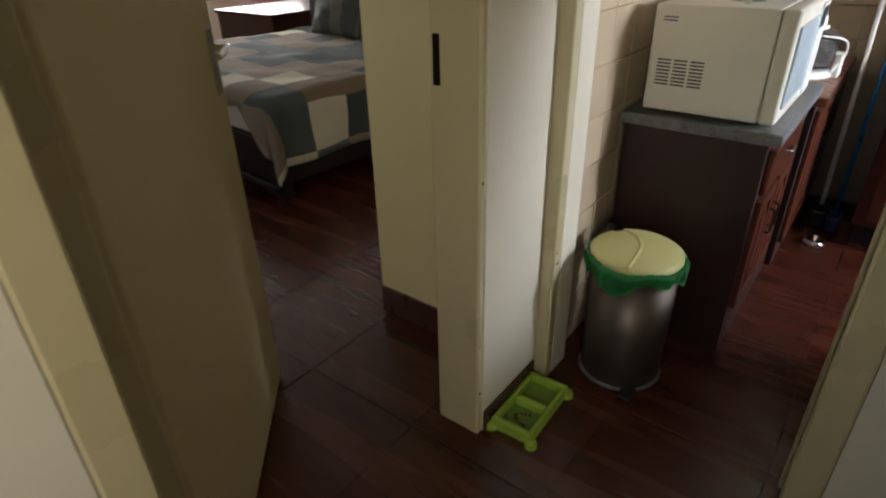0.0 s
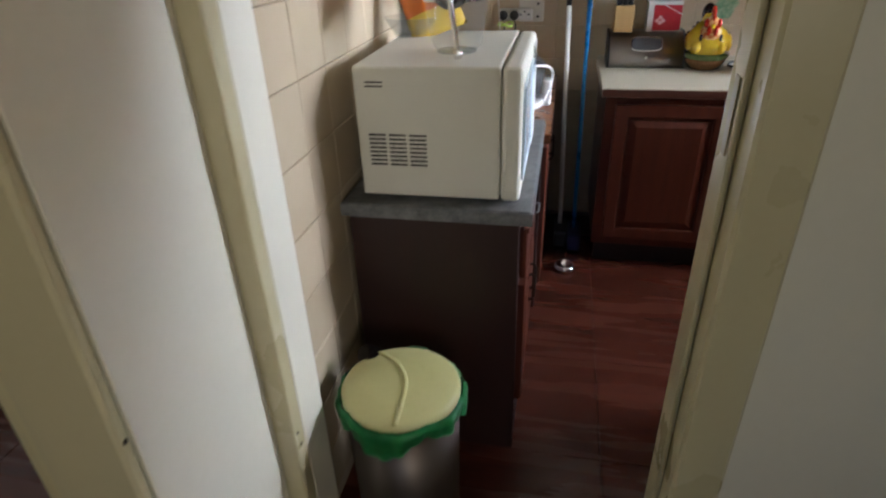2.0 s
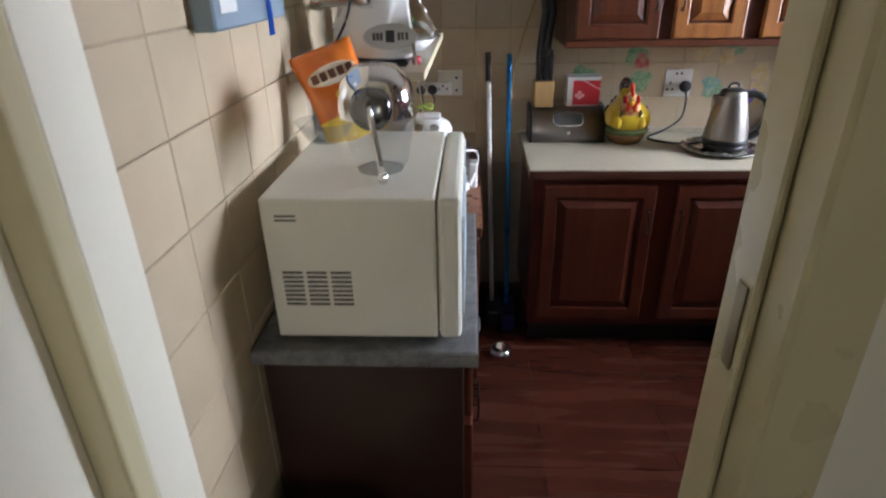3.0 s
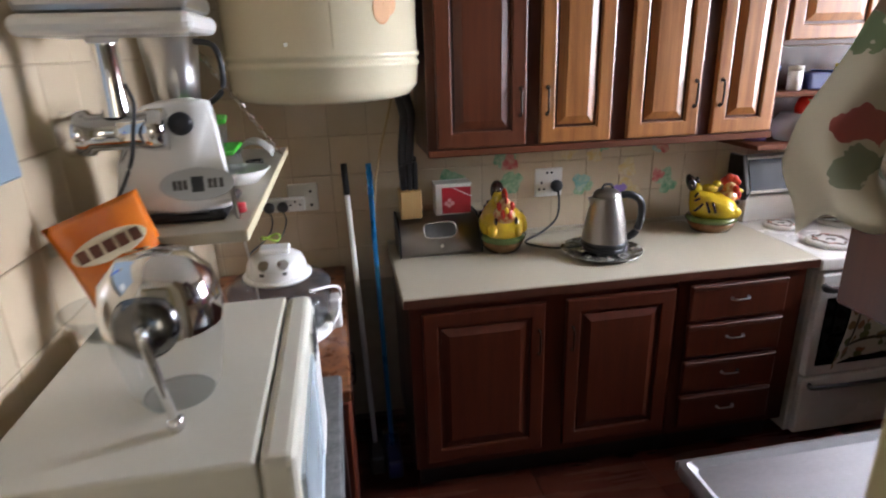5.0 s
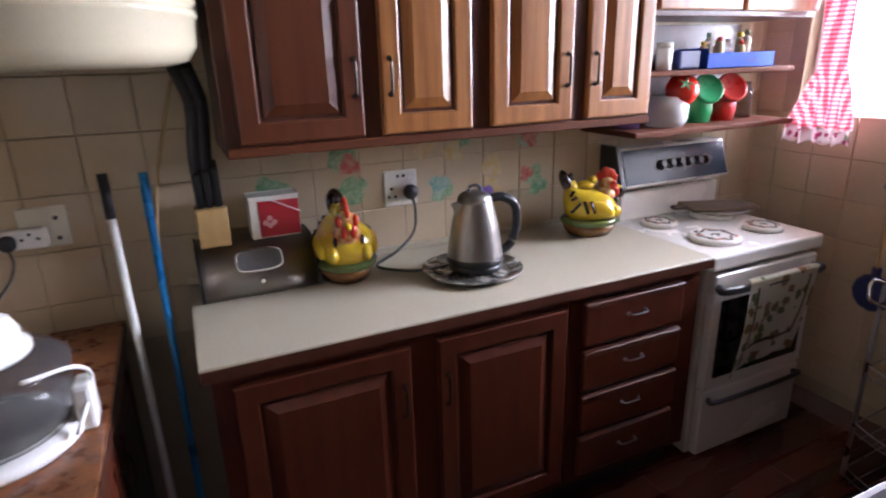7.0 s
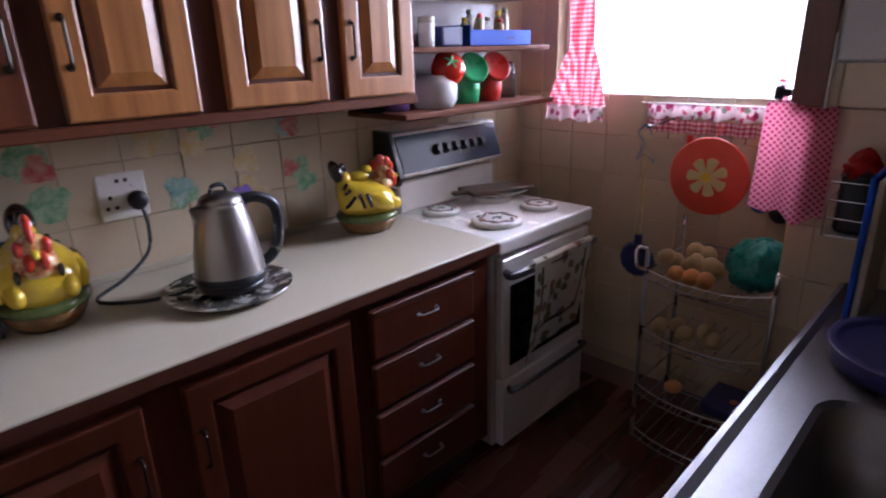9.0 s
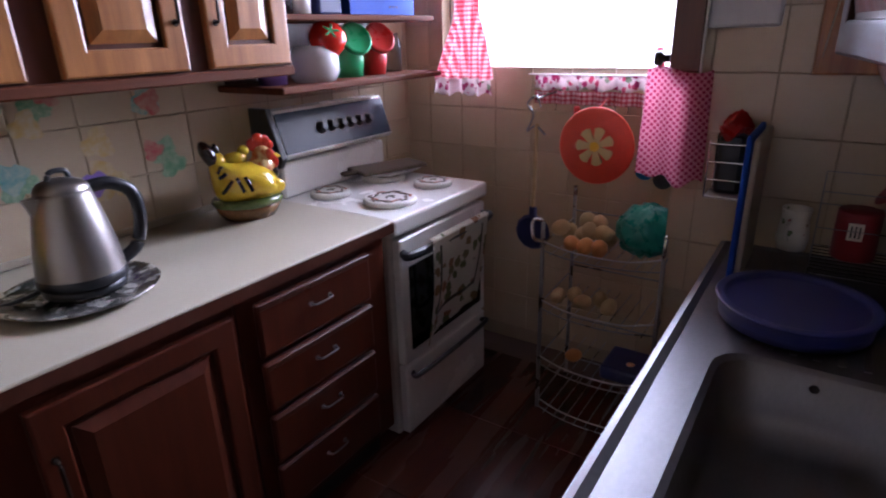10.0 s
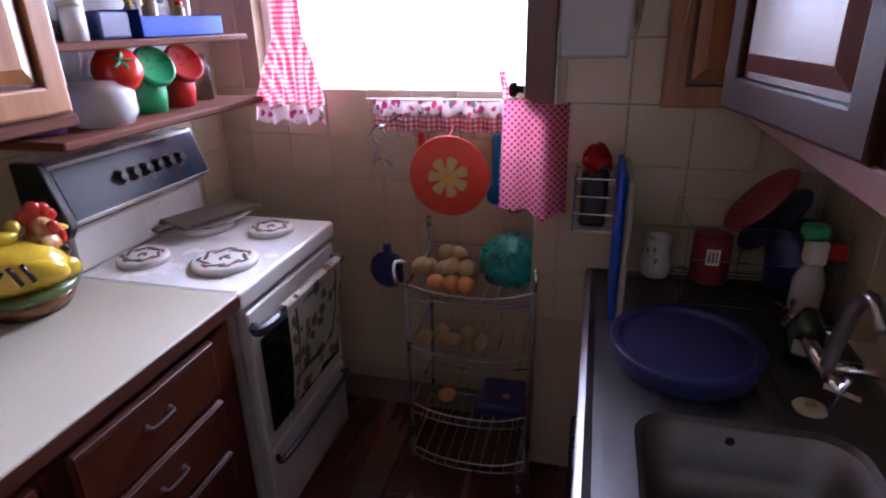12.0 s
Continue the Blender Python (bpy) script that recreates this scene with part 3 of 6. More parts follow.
leaf = thing("bedroom_door", "cream painted flush bedroom door standing half open", "door", (-0.41, 0.226, 0), 134.0)
part("door_leaf", box(0, -0.02, 0.012, 0.86, 0.02, 2.02, 0.004), LEAF, leaf)
for s in (-1, 1):
    h = part("door_handle", rod(curve_points([(0.805, s * 0.022, 1.17), (0.805, s * 0.06, 1.17), (0.79, s * 0.066, 1.17), (0.69, s * 0.066, 1.165)]), 0.009), CHROME, leaf, "chrome lever handle")
    part("backplate", box(0.785, min(s * 0.0205, s * 0.026), 1.05, 0.825, max(s * 0.0205, s * 0.026), 1.22, 0.003), STEEL, h)
part("hinge", rod([(-0.004, -0.022, 0.3), (-0.004, -0.022, 0.4)], 0.007), IRON, leaf)

# kitchen window
win = structure("window_1", box(XW + 0.06, 2.452, 1.252, XW + 0.115, 2.49, 2.198, 0.004), WHITE, "white framed kitchen window with bright daylight behind", "window")
part("window_frame", box(XW + 0.06, 3.53, 1.252, XW + 0.115, 3.567, 2.198, 0.004), WHITE, win)
part("window_frame", box(XW + 0.06, 2.492, 1.252, XW + 0.115, 3.528, 1.285, 0.004), WHITE, win)
part("window_frame", box(XW + 0.06, 2.492, 2.165, XW + 0.115, 3.528, 2.198, 0.004), WHITE, win)
part("window_sill", box(XW - 0.004, 2.455, 1.25, XW + 0.058, 3.565, 1.262, 0.003), TILE, win)
p = part("pane", box(XW + 0.08, 2.492, 1.286, XW + 0.085, 3.528, 2.164), CLEAR, win)
p.visible_shadow = False
m, t, p = nodes_of("bright_hazy_daylight")
p.inputs["Base Color"].default_value = (0.8, 0.82, 0.85, 1)
p.inputs["Emission Color"].default_value = (1.0, 0.99, 0.98, 1)
p.inputs["Emission Strength"].default_value = 7.0
DAY = m
structure("backdrop", box(5.2, -2, -1, 5.25, 8, 6), DAY, "plain bright hazy daylight outside the window", "backdrop")
structure("backdrop_2", box(-9.0, -2, -1, -8.95, 9, 6), DAY, "plain bright hazy daylight outside the bedroom", "backdrop")
structure("ground", box(-60, -60, -0.3, 60, 60, -0.16), GROUT, "plain paved ground outside", "ground")
wb = structure("window_2", box(-6.26, 3.602, 0.752, -6.22, 3.66, 2.098, 0.004), WOOD, "dark wooden bedroom window", "window")
part("window_frame", box(-6.26, 5.14, 0.752, -6.22, 5.198, 2.098, 0.004), WOOD, wb)
part("window_frame", box(-6.26, 3.662, 0.752, -6.22, 5.138, 0.82, 0.004), WOOD, wb)
part("window_frame", box(-6.26, 4.37, 0.822, -6.22, 4.43, 2.098, 0.004), WOOD, wb)

# ---- cupboards ----


def panel_door(parent, x0, z0, x1, z1, handle="", wood=None, groove=None, y=0.0, name="door"):
    """Framed door with a raised middle panel; its front faces -y."""
    wood, groove = wood or WOOD, groove or WOODGRV
    w = 0.058 if x1 - x0 > 0.2 else 0.045
    bm = bmesh.new()
    rims = []
    for yy in (y - 0.020, y):
        for e in (0, w):
            rims.append([bm.verts.new(c) for c in ((x0 + e, yy, z0 + e), (x1 - e, yy, z0 + e), (x1 - e, yy, z1 - e), (x0 + e, yy, z1 - e))])
    for p, q in ((0, 1), (2, 3), (0, 2), (1, 3)):
        for k in range(4):
            bm.faces.new((rims[p][k], rims[p][(k + 1) % 4], rims[q][(k + 1) % 4], rims[q][k]))
    bmesh.ops.recalc_face_normals(bm, faces=bm.faces)
    bmesh.ops.bevel(bm, geom=[e for e in bm.edges if all(v.co.y < y - 0.01 for v in e.verts) and len({f for f in e.link_faces}) == 2 and e.calc_face_angle(0) > 0.5], offset=0.006, segments=2, affect="EDGES", profile=0.5)
    d = part(name, bm, wood, parent)
    a, b, c, e = x0 + w, x1 - w, z0 + w, z1 - w
    part("groove", box(a - 0.002, y - 0.008, c - 0.002, b + 0.002, y - 0.001, e + 0.002), groove, d)
    own, g, k = bmesh.new(), 0.011, 0.040
    lo = [own.verts.new(v) for v in ((a + g, y - 0.0085, c + g), (b - g, y - 0.0085, c + g), (b - g, y - 0.0085, e - g), (a + g, y - 0.0085, e - g))]
    mi = [own.verts.new(v) for v in ((a + g, y - 0.0105, c + g), (b - g, y - 0.0105, c + g), (b - g, y - 0.0105, e - g), (a + g, y - 0.0105, e - g))]
    hi = [own.verts.new(v) for v in ((a + k, y - 0.0215, c + k), (b - k, y - 0.0215, c + k), (b - k, y - 0.0215, e - k), (a + k, y - 0.0215, e - k))]
    for r, s in ((lo, mi), (mi, hi)):
        for i in range(4):
            own.faces.new((r[i], r[(i + 1) % 4], s[(i + 1) % 4], s[i]))
    own.faces.new(hi)
    bmesh.ops.recalc_face_normals(own, faces=own.faces)
    part("panel", own, wood, d)
    if handle:
        hx = x0 + w * 0.42 if handle[0] == "l" else x1 - w * 0.42
        zm = {"b": z0 + 0.16, "t": z1 - 0.16, "m": (z0 + z1) / 2}[handle[1]]
        pull(d, hx, zm, y - 0.02, True)
    return d


def pull(parent, x, z, y, upright, mat=None):
    mat = mat or IRON
    q = 0.048 if upright else 0.036
    pts = [(0, 0, -q), (0, -0.016, -q * 0.92), (0, -0.019, -q * 0.4), (0, -0.019, q * 0.4), (0, -0.016, q * 0.92), (0, 0, q)]
    if not upright:
        pts = [(p[2], p[1], 0) for p in pts]
    bm = rod([Vector((x, y, z)) + Vector(p) for p in curve_points(pts, 4)], 0.0042 if upright else 0.0034, 6)
    for s in (-1, 1):
        c = (x, y - 0.002, z + s * q) if upright else (x + s * q, y - 0.002, z)
        merge(bm, lathe([(0, 0), (0.009, 0), (0.007, 0.004), (0, 0.005)], 8, c, axis="y"), None)
    return part("handle", bm, mat, parent, "slim metal handle")


def drawer(parent, x0, z0, x1, z1, y=0.0):
    bm = box(x0, y - 0.02, z0, x1, y, z1, 0.009, seg=2)
    d = part("drawer", bm, WOOD, parent)
    part("lip", box(x0 + 0.004, y - 0.0235, z1 - 0.022, x1 - 0.004, y - 0.018, z1 - 0.004, 0.002), WOODGRV, d)
    pull(d, (x0 + x1) / 2, (z0 + z1) / 2 + 0.01, y - 0.02, False, CHROMEDK)
    return d


base = thing("base_cabinet", "dark mahogany floor cupboard with two panelled doors", "cupboard", (0.52, 3.172, 0))
part("body", box(0, 0, 0.12, 1.058, YB - 3.18, 0.838, 0.002), WOOD, base)
part("plinth", box(0.02, 0.06, 0, 1.058, 0.09, 0.118), BLACK, base)
panel_door(base, 0.045, 0.16, 0.512, 0.808, "rt")
panel_door(base, 0.596, 0.16, 1.04, 0.808, "lt")
draw = thing("drawer_cabinet", "dark mahogany unit with four drawers beside the stove", "drawers", (1.582, 3.172, 0))
part("body", box(0, 0, 0.12, 0.56, YB - 3.18, 0.838, 0.002), WOOD, draw)
part("plinth", box(0, 0.06, 0, 0.54, 0.09, 0.118), BLACK, draw)
for z0, z1 in ((0.655, 0.812), (0.49, 0.64), (0.325, 0.475), (0.155, 0.31)):
    drawer(draw, 0.045, z0, 0.47, z1)
top = tagged(obj("worktop", box(0.50, 3.146, 0.84, 2.17, YB - 0.012, 0.88, 0.003), COUNTER), "cream laminate worktop with a dark front edge", "worktop")
part("edge", box(0.50, 3.1435, 0.842, 2.17, 3.1455, 0.874), WOODGRV, top)
tagged(obj("skirting_strip", box(0.50, YB - 0.022, 0.881, 2.14, YB - 0.009, 0.902, 0.003), COUNTER), "cream strip along the back of the worktop", "trim")

upper = thing("wall_cupboard", "varnished brown wall cupboard with four panelled doors", "cupboard", (0.65, 3.425, 0))
part("body", box(0, 0, 1.325, 1.43, YB - 3.435, 2.25, 0.003), WOODGRV, upper)
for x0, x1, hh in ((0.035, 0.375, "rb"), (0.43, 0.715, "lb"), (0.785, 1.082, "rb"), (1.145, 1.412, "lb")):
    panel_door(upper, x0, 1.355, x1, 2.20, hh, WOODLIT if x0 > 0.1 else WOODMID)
part("rail", box(0, -0.012, 1.322, 1.43, -0.0005, 1.350, 0.004), SHELFWOOD, upper)

side = thing("open_shelf_unit", "brown wooden open shelves over the stove with small doors above", "shelf", (2.085, 3.45, 0))
part("shelf", box(-0.03, 0, 1.262, 0.83, YB - 3.46, 1.283, 0.004), SHELFWOOD, side)
part("shelf", box(0.0, 0.03, 1.475, 0.83, YB - 3.46, 1.495, 0.004), SHELFWOOD, side)
part("back_panel", box(0.0, YB - 3.47, 1.284, 0.83, YB - 3.462, 1.67), WOODGRV, side)
part("body", box(0.0, 0, 1.68, 0.86, YB - 3.46, 2.25, 0.003), WOODGRV, side)
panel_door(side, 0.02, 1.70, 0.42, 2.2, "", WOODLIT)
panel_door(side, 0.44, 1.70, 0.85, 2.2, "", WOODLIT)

south = thing("sink_wall_cupboard", "worn glossy brown wall cupboard above the sink", "cupboard", (2.42, 1.98, 0), 180)
part("body", box(0.0, 0.0, 1.375, 1.10, 0.335, 2.25, 0.003), WOODGRV, south)
part("rail", box(0.0, -0.012, 1.33, 1.10, 0.012, 1.374, 0.004), WOODMID, south)
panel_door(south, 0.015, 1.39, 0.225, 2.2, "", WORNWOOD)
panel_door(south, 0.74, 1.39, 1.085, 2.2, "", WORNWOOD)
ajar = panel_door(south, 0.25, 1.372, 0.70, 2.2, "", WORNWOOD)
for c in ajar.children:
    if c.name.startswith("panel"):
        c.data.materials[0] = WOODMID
ajar.matrix_basis = pose(0.70, 0, 0, 0, 0, 9) @ pose(-0.70, 0, 0)
part("end_shelf", box(1.102, 0.10, 1.385, 1.47, 0.335, 1.52, 0.004), WOODMID, south, "small dark brown end box")
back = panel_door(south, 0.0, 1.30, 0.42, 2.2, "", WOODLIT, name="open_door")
back.matrix_basis = pose(-0.255, -0.14, 0, 0, 0, 90)

# ---- stove ----
stove = thing("stove", "white four-plate electric stove with a dark control panel", "stove", (2.2, 3.17, 0))
part("body", box(0, 0.03, 0.02, 0.575, 0.575, 0.808, 0.006), ENAMEL, stove)
part("hob", box(-0.012, -0.012, 0.812, 0.587, 0.55, 0.87, 0.01, seg=2), ENAMEL, stove)
bm = box(0, 0.50, 0.871, 0.575, 0.58, 1.0, 0.008)
part("upstand", bm, ENAMEL, stove)
own = bmesh.new()
pr = [(0.452, 1.035), (0.47, 1.02), (0.575, 1.02), (0.575, 1.188), (0.505, 1.188)]
for x in (-0.02, 0.575):
    for y, z in pr:
        own.verts.new((x, y, z))
own.verts.ensure_lookup_table()
V = own.verts
own.faces.new(V[0:5][::-1])
own.faces.new(V[5:10])
for i in range(5):
    own.faces.new((V[i], V[(i + 1) % 5], V[5 + (i + 1) % 5], V[5 + i]))
bmesh.ops.recalc_face_normals(own, faces=own.faces)
cp = part("control_panel", own, ENAMEL, stove)
tilt = math.degrees(math.atan2(0.053, 0.153))
face = part("face", box(-0.012, -0.004, 0.006, 0.567, -0.0005, 0.152), PANEL, cp, "dark blue-grey glossy panel face")
face.matrix_basis = pose(0, 0.451, 1.034, -tilt, 0, 0)
own = bmesh.new()
cap = [(0.438, 1.03), (0.462, 0.995), (0.55, 0.995), (0.59, 1.02), (0.59, 1.20), (0.498, 1.20)]
ends = [[own.verts.new((x, y, z)) for y, z in cap] for x in (-0.045, -0.0205)]
own.faces.new(ends[0])
own.faces.new(ends[1][::-1])
for i in range(6):
    own.faces.new((ends[0][i], ends[0][(i + 1) % 6], ends[1][(i + 1) % 6], ends[1][i]))
bmesh.ops.recalc_face_normals(own, faces=own.faces)
bmesh.ops.bevel(own, geom=own.edges[:], offset=0.003, segments=1, affect="EDGES")
part("end_cap", own, BLACK, cp, "black end cap")
part("mark", lathe([(0, 0), (0.004, 0), (0.003, 0.002), (0, 0.002)], 10, axis="y"), BLACK, cp).matrix_basis = pose(0.18, 0.4885, 1.148, -tilt, 0, 0) @ pose(0, 0, 0, 180, 0, 0)
for i in range(6):
    x = 0.185 + i * 0.053
    k = part("knob", lathe([(0, 0), (0.021, 0), (0.02, 0.006), (0.014, 0.01), (0.013, 0.026), (0, 0.027)], 20, axis="y"), BLACK, cp)
    k.matrix_basis = pose(x, 0.475, 1.108, -tilt, 0, 0) @ pose(0, 0, 0, 180, 0, 0)
    r = part("ring", lathe([(0.021, 0), (0.026, 0), (0.026, 0.003), (0.021, 0.003)], 20, axis="y"), VENT, k)
for x, y, r in ((0.13, 0.40, 0.075), (0.16, 0.14, 0.095), (0.44, 0.15, 0.075), (0.43, 0.39, 0.09)):
    c = part("plate_cover", lathe([(0, 0), (r, 0), (r, 0.012), (r * 0.97, 0.018), (r * 0.9, 0.02), (0, 0.021)], 36, (x, y, 0.8705)), ENAMEL, stove, "round white hotplate cover with a painted wreath", True)
    for k in range(22):
        a = 2 * math.pi * k / 22
        q = part("leaf_motif", lathe([(0, 0), (0.5, 0), (0.45, 0.5), (0, 0.6)], 8), (MOTIF_A, MOTIF_B, MOTIF_A, MOTIF_B, MOTIF_C)[k % 5], c)
        rr = r * (0.60, 0.76, 0.68)[k % 3]
        q.matrix_basis = pose(x + rr * math.cos(a), y + rr * math.sin(a), 0.8908 + 0.0004 * (k % 3), 0, 0, math.degrees(a) + 90 + (16, -14, 30)[k % 3]) @ Matrix.Diagonal((r * (0.50, 0.38, 0.44)[k % 3], r * (0.15, 0.12, 0.10)[k % 3], 0.003, 1))
    for dx, dy, tw in ((-0.12, 0.05, 30), (0.10, 0.02, -40), (0.0, -0.10, 80)):
        q = part("leaf_motif", lathe([(0, 0), (0.5, 0), (0.45, 0.5), (0, 0.6)], 12), MOTIF_B, c)
        q.matrix_basis = pose(x + r * dx, y + r * dy, 0.8913, 0, 0, tw) @ Matrix.Diagonal((r * 0.32, r * 0.12, 0.003, 1))
od = part("oven_door", box(0.015, -0.008, 0.32, 0.57, 0.028, 0.795, 0.006), ENAMEL, stove)
part("glass", box(0.055, -0.0105, 0.37, 0.53, -0.0085, 0.69, 0.003), BLACKGLASS, od, "black oven glass")
part("handle", rod(curve_points([(0.03, -0.008, 0.745), (0.035, -0.045, 0.745), (0.29, -0.055, 0.745), (0.54, -0.045, 0.745), (0.545, -0.008, 0.745)]), 0.016), BLACK, od, "black bar handle")
wd = part("warmer_drawer", box(0.015, -0.008, 0.03, 0.57, 0.028, 0.311, 0.006), ENAMEL, stove)
part("handle", rod(curve_points([(0.05, -0.008, 0.278), (0.055, -0.036, 0.278), (0.29, -0.042, 0.278), (0.53, -0.036, 0.278), (0.535, -0.008, 0.278)]), 0.010), BLACK, wd, "black bar handle")


def stove_cloth(u, v):
    x = 2.318 + 0.372 * u - 0.035 * v * (0.4 + 0.6 * u) + 0.012 * v * math.sin(5 * v)
    z = 0.77 - (0.372 - 0.035 * u + 0.012 * math.sin(u * 9) + 0.03 * max(0.0, 1 - u * 9)) * v
    y = 3.104 - 0.012 * math.sin(u * 11 + v * 2) * v - 0.004 + 0.03 * v * v
    return (x, y, z)


own = sheet(stove_cloth, 56, 44, 0.004)
own.faces.ensure_lookup_table()
for f in own.faces:
    f.smooth = True
for i in range(56):
    for j in range(44):
        side_band = i in (6, 7, 49, 50) and 3 <= j <= 33
        foot_band = j in (32, 33) and 6 <= i <= 50
        if side_band or foot_band:
            own.faces[i * 44 + j].material_index = 1
            own.faces[56 * 44 + i * 44 + j].material_index = 1
cl = tagged(obj("tea_towel", own, [TEATOWEL, MOTIF_B]), "printed cream tea towel hanging over the oven handle", "towel")
part("top_fold", sheet(lambda u, v: (2.318 + 0.372 * u, 3.096 + 0.032 * v, 0.772 + 0.006 * math.sin(v * math.pi)), 20, 6, 0.004), TEATOWEL, cl)

board = thing("bread_board", "wooden board on an oval plate on the stove", "board", (2.66, 3.55, 0.891), -20)
part("plate", lathe([(0, 0), (0.09, 0), (0.13, 0.012), (0.132, 0.016), (0.09, 0.006), (0, 0.005)], 32, sx=1.1, sy=0.75), WHITE, board, "white oval plate", True)
part("board", box(-0.16, -0.075, 0.017, 0.14, 0.075, 0.034, 0.006, seg=2), BOARD, board, "thin brown wooden board")
part("grip", box(-0.22, -0.018, 0.018, -0.155, 0.018, 0.033, 0.006), BOARD, board)

# ---- worktop things ----


kettle = thing("kettle", "brushed steel electric kettle with black handle and base", "kettle", (1.385, 3.44, 0.8935))
part("power_base", lathe([(0, 0), (0.088, 0), (0.088, 0.014), (0.08, 0.02), (0, 0.02)], 36), BLACK, kettle, "black power base", True)
part("body", lathe([(0, 0.021), (0.092, 0.021), (0.092, 0.035), (0.0905, 0.06), (0.086, 0.095), (0.078, 0.14), (0.068, 0.185), (0.059, 0.220), (0.055, 0.232), (0, 0.233)], 40), KETTLE, kettle, smooth=True)
part("band", lathe([(0.0925, 0.021), (0.094, 0.022), (0.0935, 0.042), (0.0925, 0.043)], 40), BLACK, kettle, smooth=True)
part("lid", lathe([(0.0555, 0.2325), (0.0535, 0.240), (0.045, 0.249), (0.028, 0.256), (0, 0.259)], 36), KETTLE, kettle, smooth=True)
part("knob", rod(curve_points([(-0.024, 0, 0.252), (-0.015, 0, 0.273), (0.015, 0, 0.273), (0.024, 0, 0.252)]), 0.006), BLACK, kettle)
part("handle", rod(curve_points([(0.048, 0.0, 0.226), (0.098, -0.012, 0.228), (0.140, -0.02, 0.198), (0.148, -0.02, 0.13), (0.128, -0.015, 0.066), (0.088, -0.01, 0.04)], 8), 0.0155, 12), BLACK, kettle, "black curved handle", True)
own = bmesh.new()
for v in ((-0.050, 0.022, 0.226), (-0.050, -0.022, 0.226), (-0.083, 0.004, 0.226), (-0.083, -0.004, 0.226), (-0.066, 0.008, 0.180), (-0.066, -0.008, 0.180)):
    own.verts.new(v)
bmesh.ops.convex_hull(own, input=own.verts)
part("spout", own, KETTLE, kettle)
tray = tagged(obj("tray", lathe([(0, 0), (0.12, 0), (0.165, 0.014), (0.168, 0.018), (0.16, 0.016), (0.12, 0.005), (0, 0.004)], 48, (1.37, 3.43, 0.8805)), TRAY, True), "round patterned metal tray under the kettle", "tray")


def hen(name, at, rz, s, label):
    """Glazed hen sitting on a basket with a chick on its back, as one plain shape."""
    bm = lathe([(0, 0), (0.070, 0), (0.084, 0.025), (0.090, 0.045), (0, 0.047)], 28, sx=1.18)
    marks = [len(bm.faces)]
    lathe([(0.085, 0.040), (0.096, 0.048), (0.099, 0.058), (0.093, 0.068), (0, 0.070)], 36, sx=1.16, bm=bm)
    marks.append(len(bm.faces))
    # body: oval sections from tail to breast
    secs = [(-0.104, 0.150, 0.030, 0.015), (-0.098, 0.140, 0.058, 0.036), (-0.080, 0.126, 0.068, 0.062), (-0.050, 0.118, 0.068, 0.082), (-0.015, 0.114, 0.067, 0.092),
            (0.025, 0.112, 0.066, 0.092), (0.058, 0.108, 0.060, 0.084), (0.084, 0.102, 0.048, 0.064), (0.099, 0.098, 0.030, 0.036), (0.104, 0.098, 0.004, 0.005)]

    def flank(x, z, out=0.0):
        k = max(i for i in range(len(secs) - 1) if secs[i][0] <= x)
        a, b = secs[k], secs[k + 1]
        f = (x - a[0]) / (b[0] - a[0])
        zc, hh, hw = (a[q] + (b[q] - a[q]) * f for q in (1, 2, 3))
        return (x, (hw + out) * math.sqrt(max(0.0, 1 - ((z - zc) / hh) ** 2)), z)

    own = bmesh.new()
    n = 24
    rings = [[own.verts.new((x, hw * math.cos(2 * math.pi * k / n), zc + hh * math.sin(2 * math.pi * k / n))) for k in range(n)] for x, zc, hh, hw in secs]
    for a, b in zip(rings, rings[1:]):
        for k in range(n):
            own.faces.new((a[k], a[(k + 1) % n], b[(k + 1) % n], b[k]))
    own.faces.new(rings[0])
    own.faces.new(rings[-1][::-1])
    bmesh.ops.recalc_face_normals(own, faces=own.faces)
    merge(bm, own)

    def ball(c, r, sc, tilt=0.0):
        o = bmesh.new()
        bmesh.ops.create_uvsphere(o, u_segments=18, v_segments=12, radius=r)
        merge(bm, o, pose(*c, 0, tilt, 0) @ Matrix.Diagonal((*sc, 1)))

    for sy in (-1, 1):
        ball((0.025, sy * 0.078, 0.112), 0.046, (1.2, 0.42, 0.66), 22)
        ball((0.075, sy * 0.05, 0.098), 0.035, (1.1, 0.6, 0.8), 10)
    ball((-0.078, 0, 0.185), 0.036, (0.8, 0.75, 1.0), -15)
    ball((-0.022, 0, 0.192), 0.029, (1.35, 0.9, 0.75))
    ball((0.006, 0, 0.213), 0.019, (1, 0.9, 0.95))
    ball((-0.056, 0, 0.198), 0.013, (1.4, 0.7, 0.6), 20)
    marks.append(len(bm.faces))
    # mottled neck and head
    ball((0.056, 0, 0.148), 0.048, (0.95, 0.95, 1.0))
    ball((0.064, 0, 0.190), 0.034, (0.95, 0.9, 1.0))
    marks.append(len(bm.faces))
    # comb, face and wattles
    for c, r in (((0.036, 0, 0.228), 0.018), ((0.056, 0, 0.240), 0.021), ((0.077, 0, 0.236), 0.018), ((0.092, 0, 0.222), 0.014)):
        ball(c, r, (1.0, 0.5, 1.15))
    for sy in (-1, 1):
        ball((0.082, sy * 0.026, 0.196), 0.017, (0.9, 0.6, 1.1))
        ball((0.100, sy * 0.014, 0.168), 0.016, (0.7, 0.6, 1.3))
    marks.append(len(bm.faces))
    # beak and breast patch
    ball((0.108, 0, 0.186), 0.013, (1.3, 0.6, 0.6), 25)
    marks.append(len(bm.faces))
